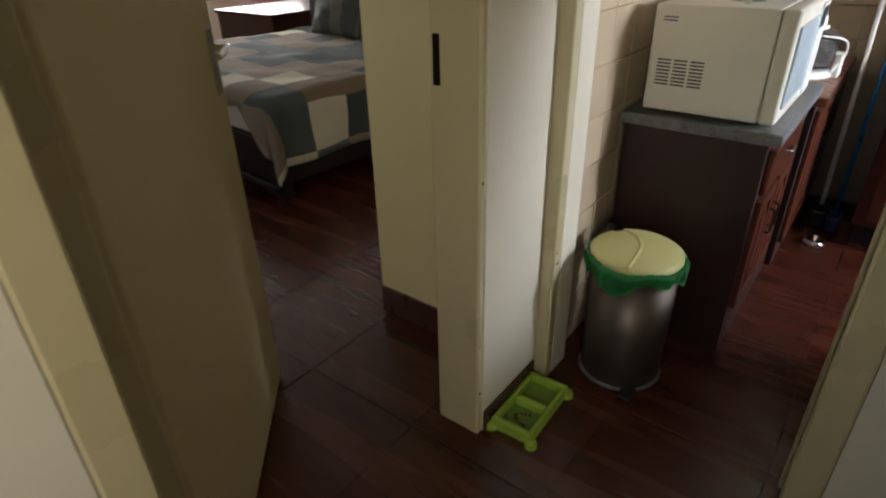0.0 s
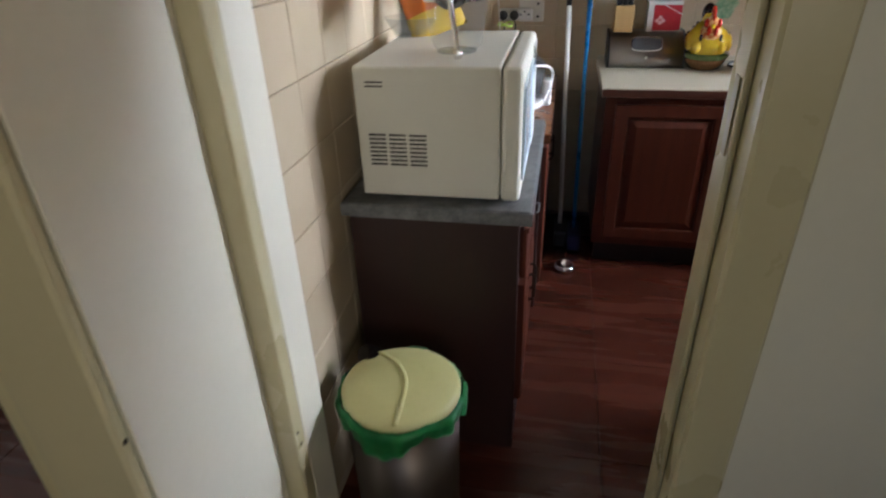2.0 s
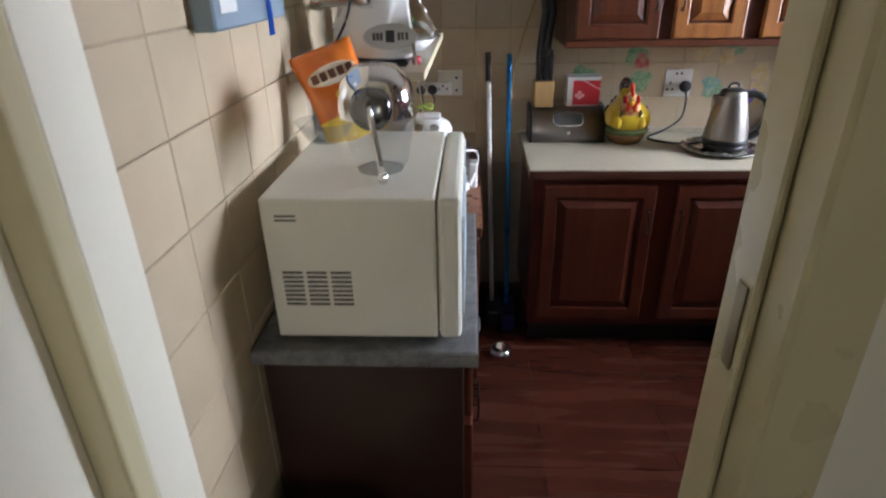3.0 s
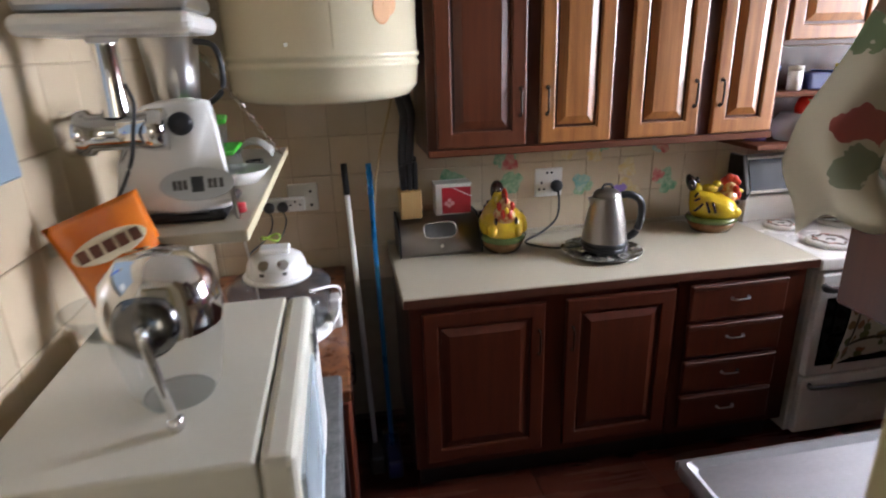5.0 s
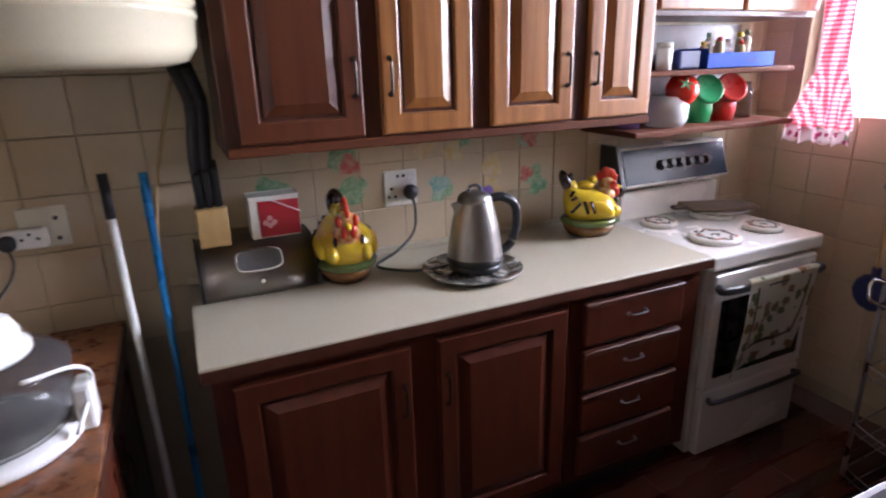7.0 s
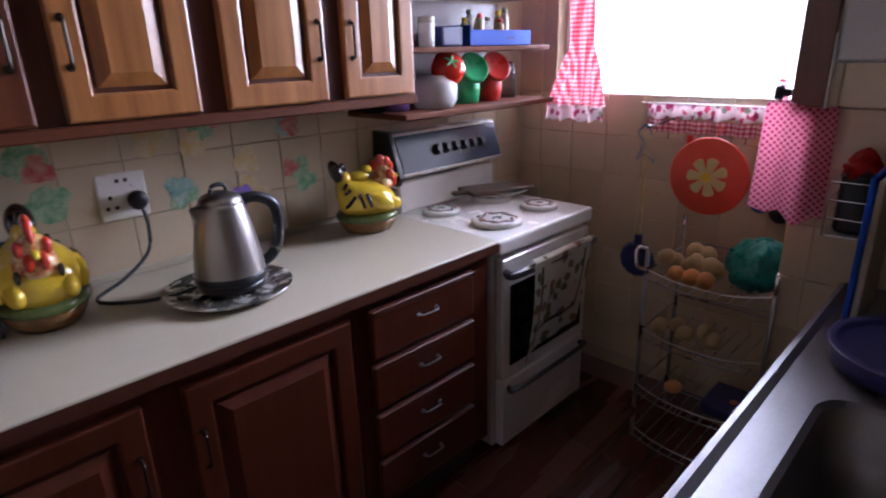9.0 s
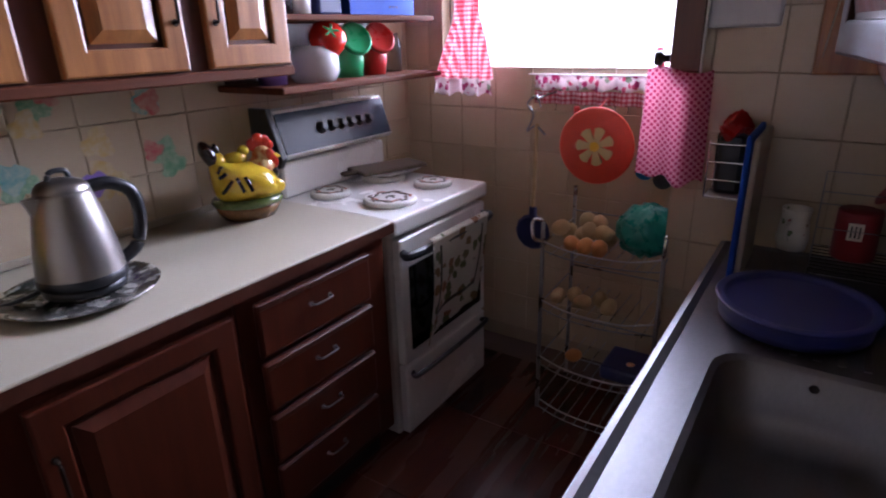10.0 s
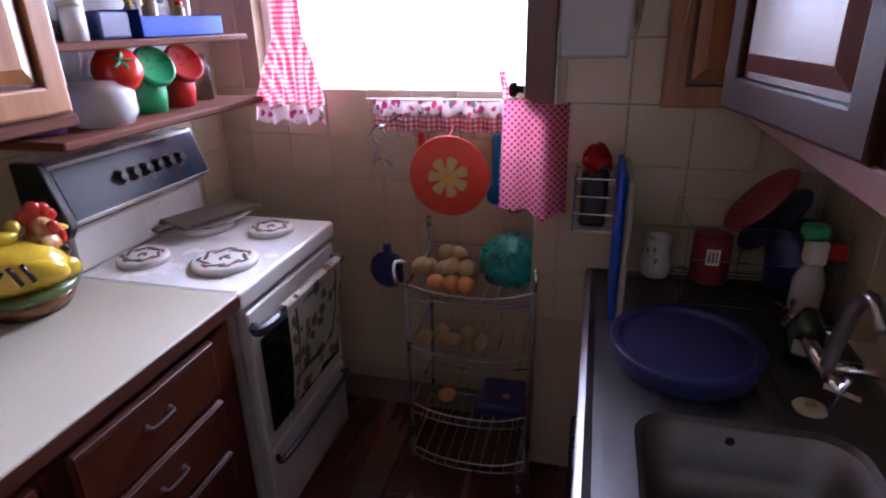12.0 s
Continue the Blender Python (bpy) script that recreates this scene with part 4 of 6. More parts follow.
    # tail fan and wing strokes
    ball((-0.100, 0, 0.212), 0.046, (0.5, 0.66, 1.05), -24)
    ball((-0.078, 0, 0.222), 0.022, (0.5, 0.55, 1.1), -5)
    for sy in (-1, 1):
        for x0, z0, x1, z1 in ((-0.085, 0.098, -0.058, 0.140), (-0.045, 0.145, -0.030, 0.100), (-0.020, 0.145, -0.006, 0.102), (-0.090, 0.160, -0.078, 0.178), (-0.088, 0.146, -0.070, 0.160)):
            pts = [flank(x0 + (x1 - x0) * k / 6, z0 + (z1 - z0) * k / 6) for k in range(7)]
            rod([(x, sy * y, z) for x, y, z in pts], 0.0066, 6, bm)
        ball((0.090, sy * 0.040, 0.138), 0.016, (0.7, 0.45, 1.0))
    marks.append(len(bm.faces))
    bm.faces.ensure_lookup_table()
    for i, f in enumerate(bm.faces):
        f.material_index = sum(i >= q for q in marks)
        f.smooth = True
    ob = obj(name, bm, [HENBASKET, HENGREEN, HENYELLOW, HENHEAD, HENRED, HENYELLOW, HENBLACK])
    ob.matrix_basis = pose(*at, 0, 0, rz) @ Matrix.Diagonal((s, s, s, 1))
    return tagged(ob, label, "ornament", "hen ornaments on the worktop")


hen("hen_ornament", (0.985, 3.60, 0.8808), -95, 1.06, "yellow glazed ceramic hen jar beside the bread bin")
hen("hen_ornament", (1.985, 3.60, 0.8808), -22, 1.0, "yellow and black ceramic hen beside the stove")

bb = thing("bread_bin", "steel roll-top bread bin with an oval window", "bread bin", (0.535, 3.555, 0.8805))
own = bmesh.new()
pr = [(0.0, 0.01), (0.0, 0.02)] + [(0.13 - 0.13 * math.cos(a), 0.02 + 0.13 * math.sin(a)) for a in [math.pi / 2 * k / 10 for k in range(1, 11)]] + [(0.20, 0.15), (0.20, 0.0), (0.01, 0.0)]
ends = [[own.verts.new((x, y, z)) for y, z in pr] for x in (0.008, 0.347)]
n = len(pr)
for i in range(n):
    own.faces.new((ends[0][i], ends[0][(i + 1) % n], ends[1][(i + 1) % n], ends[1][i]))
own.faces.new(ends[0])
own.faces.new(ends[1][::-1])
bmesh.ops.recalc_face_normals(own, faces=own.faces)
part("roll_top", own, KETTLE, bb, "curved brushed steel front", True)
for x in (0.0, 0.348):
    own = bmesh.new()
    e2 = [[own.verts.new((xx, y * 1.02 - 0.002, z * 1.03)) for y, z in pr] for xx in (x, x + 0.008)]
    for i in range(n):
        own.faces.new((e2[0][i], e2[0][(i + 1) % n], e2[1][(i + 1) % n], e2[1][i]))
    own.faces.new(e2[0])
    own.faces.new(e2[1][::-1])
    bmesh.ops.recalc_face_normals(own, faces=own.faces)
    part("end_panel", own, BLACK, bb)
def lozenge(rx, ry, z, n=36):
    """Points of a rounded oblong."""
    out = []
    for k in range(n):
        a = 2 * math.pi * k / n
        c_, s_ = math.cos(a), math.sin(a)
        out.append((rx * math.copysign(abs(c_) ** 0.55, c_), ry * math.copysign(abs(s_) ** 0.55, s_), z))
    return out


own = bmesh.new()
lo_, hi_ = [[own.verts.new(q) for q in lozenge(0.066, 0.033, z)] for z in (0.0, 0.004)]
own.faces.new(hi_)
for i in range(36):
    own.faces.new((lo_[i], lo_[(i + 1) % 36], hi_[(i + 1) % 36], hi_[i]))
w = part("window", own, GREYGLASS, bb, "grey rounded window")
w.matrix_basis = pose(0.178, 0.0345, 0.104, 52, 0, 0)
r = part("rim", rod(lozenge(0.069, 0.036, 0.004), 0.0035, 6, closed=True), CHROME, w)
part("knob", lathe([(0, 0), (0.007, 0), (0.008, 0.012), (0, 0.014)], 12, (0.178, 0.005, 0.05), axis="y"), CHROME, bb).matrix_basis = pose(0, -0.016, 0)

kb = thing("knife_block", "pale wooden knife block holding black-handled knives", "knife block", (0.60, 3.67, 1.032))
part("block", box(-0.045, -0.045, 0, 0.045, 0.045, 0.12, 0.004), PALEWOOD, kb)
for i in range(3):
    for j in range(2):
        part("knife_handle", box(-0.038 + 0.026 * i, -0.030 + 0.032 * j, 0.121, -0.016 + 0.026 * i, -0.003 + 0.032 * j, 0.225 + 0.006 * i + 0.02 * j, 0.004), BLACK, kb)
tin = thing("recipe_tin", "red and white square tin with a thin wire handle", "tin", (0.785, 3.69, 1.032))
tin.scale = (0.9, 0.9, 0.92)
part("box", box(-0.085, -0.045, 0, 0.085, 0.045, 0.145, 0.003), WHITE, tin)
part("front", box(-0.055, -0.0475, 0.006, 0.084, -0.0455, 0.13, 0.001), REDTIN, tin, "red printed front")
for c in ((-0.02, 0.07), (-0.035, 0.055), (-0.005, 0.055), (-0.02, 0.045)):
    part("flower", lathe([(0, 0), (0.010, 0), (0.009, 0.001), (0, 0.001)], 12, (c[0], -0.0485, c[1]), axis="y"), PINK, tin)
part("rim", rod([(-0.086, -0.046, 0.145), (0.086, -0.046, 0.145), (0.086, 0.046, 0.145), (-0.086, 0.046, 0.145)], 0.003, 6, closed=True), WHITE, tin)
part("wire_handle", rod([(-0.005, -0.05, 0.13), (0.075, -0.052, 0.09), (0.088, -0.05, 0.085)], 0.002, 5), WHITE, tin)

# sockets and cables
sock = thing("wall_socket", "white square double wall socket with a black plug", "socket", (1.255, YB, 1.115))
part("plate", box(-0.065, -0.012, -0.066, 0.065, 0.0, 0.066, 0.004), WHITE, sock)
for x, z in ((-0.035, 0.0), (-0.022, -0.03), (-0.046, -0.03), (-0.01, 0.045), (0.012, 0.045)):
    part("pin_hole", lathe([(0, 0), (0.006, 0), (0.006, 0.001), (0, 0.001)], 10, (x, -0.0132, z), axis="y"), BLACK, sock)
part("switch", box(0.022, -0.016, 0.022, 0.042, -0.0125, 0.036, 0.002), WHITE, sock)
part("plug", lathe([(0, 0), (0.02, 0), (0.028, 0.01), (0.026, 0.028), (0.012, 0.042), (0, 0.043)], 20, (0.028, -0.056, -0.012), axis="y"), BLACK, sock, "black three-pin plug", True)
tagged(obj("kettle_cable", rod(curve_points([(1.285, YB - 0.05, 1.09), (1.29, YB - 0.06, 1.03), (1.27, YB - 0.08, 0.96), (1.19, YB - 0.12, 0.915), (1.10, YB - 0.16, 0.888), (1.16, YB - 0.24, 0.886), (1.24, YB - 0.29, 0.892), (1.31, YB - 0.31, 0.905)]), 0.0055, 6), BLACK, True), "thin black kettle cable", "cable")
s2 = thing("wall_socket", "cream wall socket with a white adaptor strip", "socket", (0.155, YB, 1.12))
part("plate", box(-0.065, -0.012, -0.055, 0.06, 0.0, 0.065, 0.004), OFFWHITE, s2)
for x in (-0.055, -0.035, -0.015):
    part("pin_hole", lathe([(0, 0), (0.005, 0), (0.005, 0.001), (0, 0.001)], 8, (x, -0.0512, -0.016 + 0.014 * (x == -0.035)), axis="y"), BLACK, s2)
for z in (-0.03, 0.03):
    part("pin_hole", lathe([(0, 0), (0.007, 0), (0.007, 0.001), (0, 0.001)], 8, (0.03, -0.0132, z), axis="y"), VENT, s2)
part("adaptor", box(-0.165, -0.05, -0.045, 0.005, -0.0125, 0.012, 0.006), WHITE, s2, "white multi-way adaptor")
for x in (-0.14, -0.085):
    part("plug", lathe([(0, 0), (0.018, 0), (0.024, 0.01), (0.02, 0.03), (0, 0.04)], 16, (x, -0.088, -0.016), axis="y"), BLACK, s2, "black plug", True)
for k, x in enumerate((0.015, 0.07)):
    tagged(obj("appliance_cable", rod(curve_points([(x, YB - 0.08, 1.09), (x + 0.01, YB - 0.1, 1.05), (x - 0.01, YB - 0.14, 1.0), (x - 0.07, YB - 0.25, 0.97 - 0.02 * k), (-0.02, YB - 0.45, 1.0)]), 0.004, 6), BLACK, True), "thin black appliance cable", "cable")

# ---- along the west wall ----
unit = thing("microwave_cabinet", "dark wooden drawer cabinet under the microwave", "cupboard", (0.245, 1.925, 0), 90)
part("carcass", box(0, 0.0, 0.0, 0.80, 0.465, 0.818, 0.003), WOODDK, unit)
for z0, z1 in ((0.64, 0.80),):
    drawer(unit, 0.02, z0, 0.58, z1)
panel_door(unit, 0.02, 0.20, 0.29, 0.62, "rt")
panel_door(unit, 0.31, 0.20, 0.58, 0.62, "lt")
ctop = tagged(obj("cabinet_top", box(-0.235, 1.9075, 0.82, 0.2755, 2.73, 0.86, 0.004), GREYTOP), "mottled dark grey laminate top on the drawer cabinet", "worktop")
part("edge_strip", box(-0.235, 1.905, 0.823, 0.278, 1.907, 0.857), GREYTOP, ctop)
part("edge_strip", box(0.276, 1.9075, 0.823, 0.278, 2.73, 0.857), GREYTOP, ctop)

mw = thing("microwave_oven", "aged white microwave oven with louvred side", "microwave", (-0.178, 1.945, 0.862))
part("body", box(0, 0, 0.012, 0.365, 0.55, 0.348, 0.006, seg=2), OFFWHITE, mw)
part("front", box(0.367, 0.0, 0.008, 0.418, 0.55, 0.348, 0.014, seg=3), OFFWHITE, mw, "rounded white front")
part("door_glass", box(0.4185, 0.02, 0.06, 0.4205, 0.37, 0.30, 0.006), BLUISH, mw, "door window coloured pale as if reflecting daylight")
part("control_strip", box(0.4185, 0.40, 0.03, 0.4205, 0.53, 0.33, 0.004), WHITE, mw)
part("display", box(0.421, 0.42, 0.25, 0.4225, 0.515, 0.315, 0.002), BLACK, mw, "dark display")
for x, y in ((0.04, 0.05), (0.32, 0.05), (0.04, 0.5), (0.32, 0.5)):
    part("foot", lathe([(0, -0.001), (0.014, -0.001), (0.014, 0.013), (0, 0.013)], 12, (x, y, 0)), BLACK, mw)
for g in range(3):
    for k in range(8):
        part("louvre", box(0.030 + g * 0.053, -0.0012, 0.097 + k * 0.0112, 0.074 + g * 0.053, 0.0008, 0.1022 + k * 0.0112), VENT, mw)
    for k in range(2):
        part("louvre", box(0.03 + g * 0.058, -0.0012, 0.298 + k * 0.010, 0.075 + g * 0.058, 0.0008, 0.302 + k * 0.010), VENT if g == 0 else OFFWHITE, mw)

# dispenser on the microwave
ds = thing("glass_dispenser", "clear glass jar with a chrome dome and tall chrome spout", "dispenser", (0.05, 2.14, 1.2105))
part("jar", lathe([(0.055, 0), (0.072, 0.02), (0.088, 0.10), (0.092, 0.16), (0.083, 0.21), (0.05, 0.245), (0, 0.252)], 36), CLEAR, ds, smooth=True)
part("base_ring", lathe([(0.0, 0.0), (0.058, 0.0), (0.058, 0.004), (0, 0.004)], 32), CLEAR, ds)
dome = part("dome", lathe([(0.0935, 0.135), (0.0955, 0.15), (0.094, 0.175), (0.086, 0.212), (0.053, 0.248), (0, 0.257)], 36), CHROME, ds, "polished chrome dome", True)
cup = part("cup", lathe([(0, 0), (0.048, 0), (0.05, 0.012), (0.036, 0.026), (0.012, 0.03), (0, 0.03)], 28), STEELDK, dome, "dark chrome cup", True)
cup.matrix_basis = pose(0.0, -0.078, 0.165, 78, 0, 0)
part("spout", rod(curve_points([(0.0, -0.10, 0.17), (0.002, -0.118, 0.165), (0.008, -0.118, 0.12), (0.02, -0.11, 0.02), (0.021, -0.11, 0.012)]), 0.008, 10), CHROME, ds, "chrome tube", True)
part("tip", lathe([(0, 0), (0.010, 0.0), (0.014, 0.008), (0.012, 0.02), (0.007, 0.024), (0, 0.024)], 14, (0.021, -0.11, 0)), CHROME, ds, smooth=True)
ds.scale = (0.9, 0.9, 0.94)

bowl = tagged(obj("glass_bowl", lathe([(0.05, 0), (0.055, 0.004), (0.085, 0.055), (0.082, 0.055), (0.05, 0.008), (0, 0.006), (0, 0), (0.05, 0)], 28, (-0.135, 2.40, 1.2105)), CLEAR, True), "small clear glass bowl holding a snack bag", "bowl")


def pillow(w, h, d, nu=14, nv=18, crimp=0.06):
    bm = bmesh.new()
    for s in (-1, 1):
        g = []
        for j in range(nv + 1):
            v = j / nv
            row = []
            for i in range(nu + 1):
                u = i / nu
                q = (4 * u * (1 - u)) ** 0.5 * min(1, (4 * v * (1 - v)) ** 0.6)
                row.append(bm.verts.new(((u - 0.5) * w * (1 - 0.08 * math.sin(math.pi * v)), s * d * q * (1 + 0.25 * noise.noise((u * 5, v * 6, s))), v * h)))
            g.append(row)
        for j in range(nv):
            for i in range(nu):
                bm.faces.new((g[j][i], g[j][i + 1], g[j + 1][i + 1], g[j + 1][i]))
    bmesh.ops.remove_doubles(bm, verts=bm.verts, dist=0.0004)
    bmesh.ops.recalc_face_normals(bm, faces=bm.faces)
    for f in bm.faces:
        f.smooth = True
        f.material_index = 1 if f.calc_center_median().z < h * 0.3 else 0
    return bm


bag = thing("snack_bag", "orange and yellow foil snack bag leaning on the wall", "bag", (-0.045, 2.40, 1.215))
sub = part("bag", pillow(0.17, 0.27, 0.032), [ORANGE, YELLOW], bag)
sub.matrix_basis = pose(0, 0, 0, -20, -18, 22) @ Matrix.Diagonal((1.04, 1.0, 0.95, 1))
lb = part("label", lathe([(0, 0), (0.5, 0), (0.48, 0.5), (0, 0.6)], 20), CREAMPRINT, sub, "cream label with plain brown bars")
lb.matrix_basis = pose(0.0, -0.0455, 0.185, 90, 0, 0) @ Matrix.Diagonal((0.13, 0.055, 0.004, 1))
for k in range(5):
    q = part("bar", box(-0.055 + 0.023 * k, -0.0505, 0.173, -0.038 + 0.023 * k, -0.0475, 0.197), MOTIF_A, sub)
dot = part("dot", lathe([(0, 0), (0.5, 0), (0.48, 0.5), (0, 0.6)], 18), YELLOW, sub)
dot.matrix_basis = pose(0.01, -0.0455, 0.125, 90, 0, 0) @ Matrix.Diagonal((0.05, 0.036, 0.004, 1))

db = thing("distribution_box", "grey-blue steel meter box on the tiled wall", "electric box", (XL, 1.935, 1.53))
part("case", box(0, 0, 0, 0.045, 0.42, 0.26, 0.004), GREYBLUE, db)
part("sticker", box(0.0455, 0.03, 0.03, 0.047, 0.11, 0.085), WHITE, db, "white paper sticker")
kf = part("key_fob", lathe([(0, 0), (0.018, 0), (0.018, 0.006), (0, 0.006)], 16, (0.048, 0.27, 0.09), axis="x"), BRASS, db, "brass ring with blue ribbons")
for k in range(3):
    part("ribbon", rod(curve_points([(0.051, 0.262 + 0.01 * k, 0.085), (0.054, 0.27 + 0.008 * k, 0.03), (0.052, 0.272 + 0.012 * k, -0.03)]), 0.003, 5), BLUE, kf)

low = tagged(obj("side_worktop", box(-0.235, 2.735, 0.762, 0.30, YB - 0.012, 0.80, 0.004), BROWNTOP), "brown stone-look worktop in the corner", "worktop")
part("edge", box(0.3005, 2.737, 0.764, 0.303, YB - 0.014, 0.798), WOODGRV, low)
lowc = thing("corner_cabinet", "dark wooden cupboard under the corner worktop", "cupboard", (0.27, 2.74, 0), 90)
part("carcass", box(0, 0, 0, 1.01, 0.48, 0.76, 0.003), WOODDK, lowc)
panel_door(lowc, 0.02, 0.12, 0.49, 0.74, "rt")
panel_door(lowc, 0.51, 0.12, 0.99, 0.74, "lt")

hal = thing("halogen_oven", "glass halogen oven with a white control lid", "oven", (0.085, 3.17, 0.801))
part("bowl", lathe([(0.10, 0.025), (0.15, 0.035), (0.168, 0.10), (0.172, 0.165), (0.168, 0.165), (0.162, 0.10), (0.145, 0.042), (0, 0.035), (0, 0.025), (0.10, 0.025)], 40), BOWLGLASS, hal, "clear glass bowl", True)
part("base", lathe([(0, 0), (0.17, 0), (0.178, 0.012), (0.165, 0.03), (0.12, 0.034), (0, 0.024)], 40), WHITE, hal, smooth=True)
part("glass_lid", lathe([(0.172, 0.167), (0.174, 0.172), (0.14, 0.2), (0.09, 0.215), (0, 0.217)], 40), BOWLGLASS, hal, smooth=True)
head = part("control_head", lathe([(0.098, 0.20), (0.108, 0.212), (0.105, 0.25), (0.094, 0.275), (0.066, 0.292), (0, 0.298)], 36, (0.0, 0, 0)), WHITE, hal, "white domed control head", True)
head.matrix_basis = pose(0, 0, 0.018) @ Matrix.Diagonal((0.92, 0.92, 0.92, 1))
part("top_cap", box(-0.055, -0.03, 0.29, 0.055, 0.05, 0.312, 0.010, seg=2), WHITE, head)
part("collar", lathe([(0.10, 0.198), (0.122, 0.202), (0.122, 0.214), (0.107, 0.217)], 36), WHITE, head, smooth=True)
for x in (-0.012, 0.052):
    k = part("dial", lathe([(0, 0), (0.021, 0), (0.019, 0.01), (0, 0.011)], 18), CHROME, head, "silver dial")
    k.matrix_basis = pose(x - 0.02, -0.082, 0.268, 42, 0, 14 if x > 0 else -8)
for k in range(4):
    b = part("print_mark", box(-0.008, 0, -0.006, 0.008, 0.001, 0.006), VENT, head)
    b.matrix_basis = pose(-0.04 + 0.026 * k, -0.1035, 0.245, 0, 0, (k - 1.5) * 14)
part("handle", rod(curve_points([(0.11, -0.13, 0.19), (0.19, -0.06, 0.17), (0.20, 0.0, 0.10), (0.17, -0.09, 0.03)]), 0.005, 8), WHITE, hal, "thin white carrying wire", True)
part("handle_bracket", box(0.16, -0.035, 0.0, 0.20, 0.04, 0.11, 0.01, seg=2), WHITE, hal, "white side bracket")
part("tie", rod([(0.03 * math.cos(a) - 0.01, 0.02 * math.sin(a) + 0.03, 0.33 + 0.008 * math.sin(2 * a)) for a in [k * 0.4 for k in range(16)]], 0.004, 6), LIME, hal, "lime green tie")

sh = thing("wall_shelf", "cream wall shelf hung on chains", "shelf", (XL, 2.45, 1.355))
part("board", box(0.004, 0, 0, 0.37, 1.08, 0.025, 0.002), COUNTER, sh)
part("front_edge", box(0.3705, 0, 0.0, 0.373, 1.08, 0.025), EDGE, sh, "raw pale front edge")
part("bracket_panel", box(0.004, 0.22, -0.36, 0.20, 0.245, -0.001, 0.002), COUNTER, sh)
for y in (0.90,):
    n = 26
    a, b = Vector((0.365, y, 0.028)), Vector((0.10, y - 0.25, 0.52))
    for k in range(n):
        p0 = a.lerp(b, k / n)
        q = part("chain_link", rod([(0.0075 * math.cos(s), 0, 0.013 * math.sin(s)) for s in [2 * math.pi * i / 10 for i in range(10)]], 0.0022, 5, closed=True), CHROME, sh)
        q.matrix_basis = Matrix.Translation(p0) @ (b - a).to_track_quat("Z", "Y").to_matrix().to_4x4() @ pose(0, 0, 0, 0, 0, 90 * (k % 2))

gr = thing("meat_grinder", "white electric meat grinder with steel head and tray", "grinder", (-0.01, 2.60, 1.3805))
own = bmesh.new()
pts = [(-0.13, -0.05, 0.02), (0.01, -0.068, 0.02), (0.115, -0.05, 0.02), (0.03, 0.16, 0.02), (-0.13, 0.16, 0.02), (0.01, -0.07, 0.06), (0.112, -0.052, 0.06), (-0.055, -0.02, 0.24), (0.03, -0.028, 0.247), (0.092, -0.02, 0.247),
       (0.02, 0.13, 0.245), (-0.06, 0.13, 0.24), (-0.115, -0.03, 0.13), (-0.115, 0.14, 0.13), (0.03, -0.052, 0.13)]
for v in pts:
    own.verts.new(v)
bmesh.ops.convex_hull(own, input=own.verts)
bmesh.ops.bevel(own, geom=own.edges[:], offset=0.012, segments=2, affect="EDGES", profile=0.5)
part("housing", own, WHITE, gr, smooth=True)
part("foot_plate", box(-0.105, -0.06, 0, 0.09, 0.165, 0.019, 0.006), BLACK, gr, "black foot plate")
pl = part("control_plate", lathe([(0, 0), (0.074, 0), (0.072, 0.003), (0, 0.003)], 32, sy=0.46), STEEL, gr, "oval control plate")
pl.matrix_basis = pose(0.045, -0.066, 0.082, 78, 0, 6)
part("screen", box(-0.012, -0.016, 0.0032, 0.012, 0.016, 0.0045), BLACK, pl)
for x in (-0.044, -0.034, -0.024, 0.024, 0.034, 0.046):
    part("button", box(x - 0.004, -0.01, 0.0032, x + 0.004, 0.01, 0.0045), VENT, pl)
part("knob", lathe([(0, 0), (0.023, 0), (0.023, 0.02), (0.014, 0.03), (0, 0.03)], 18, (0.03, -0.066, 0.205), axis="y"), BLACK, gr, "black round knob", True)
hd = part("head", lathe([(0, -0.155), (0.045, -0.155), (0.045, -0.11), (0.036, -0.105), (0.036, -0.02), (0.042, 0.0), (0.042, 0.03), (0, 0.03)], 28, axis="x"), CHROME, gr, "polished steel grinding head", True)
hd.matrix_basis = pose(-0.03, -0.055, 0.195, 0, 0, 0)
for k in range(14):
    a = 2 * math.pi * k / 12
    r = 0.027 if k < 12 else 0.011 * (k - 12)
    part("hole", lathe([(0, 0), (0.005, 0), (0.005, 0.001), (0, 0.001)], 8, (-0.1565, r * math.cos(a), r * math.sin(a)), axis="x"), VENT, hd)
part("neck", lathe([(0.028, 0), (0.026, 0.03), (0.024, 0.13), (0.03, 0.145), (0, 0.145)], 24, (-0.085, -0.055, 0.225)), CHROME, gr, "steel feed tube", True)
part("tray", box(-0.20, -0.16, 0.372, 0.105, 0.08, 0.41, 0.018, seg=3), WHITE, gr, "white feed tray")
part("dish", box(-0.19, -0.15, 0.411, 0.098, 0.07, 0.445, 0.012, seg=2), STEEL, gr, "steel hopper dish")
part("cable", rod(curve_points([(-0.05, -0.085, 0.285), (-0.035, -0.105, 0.25), (-0.045, -0.108, 0.20), (-0.06, -0.11, 0.14), (-0.10, -0.105, 0.07), (-0.16, -0.08, 0.008), (-0.20, -0.04, 0.006)]), 0.004, 6), BLACK, gr, "wound black cable", True)
pk = tagged(obj("bottle_cap", lathe([(0, 0), (0.012, 0), (0.013, 0.02), (0, 0.022)], 14, (0.10, 2.60, 1.3805)), REDTIN, True), "small red bottle cap on the shelf", "cap")

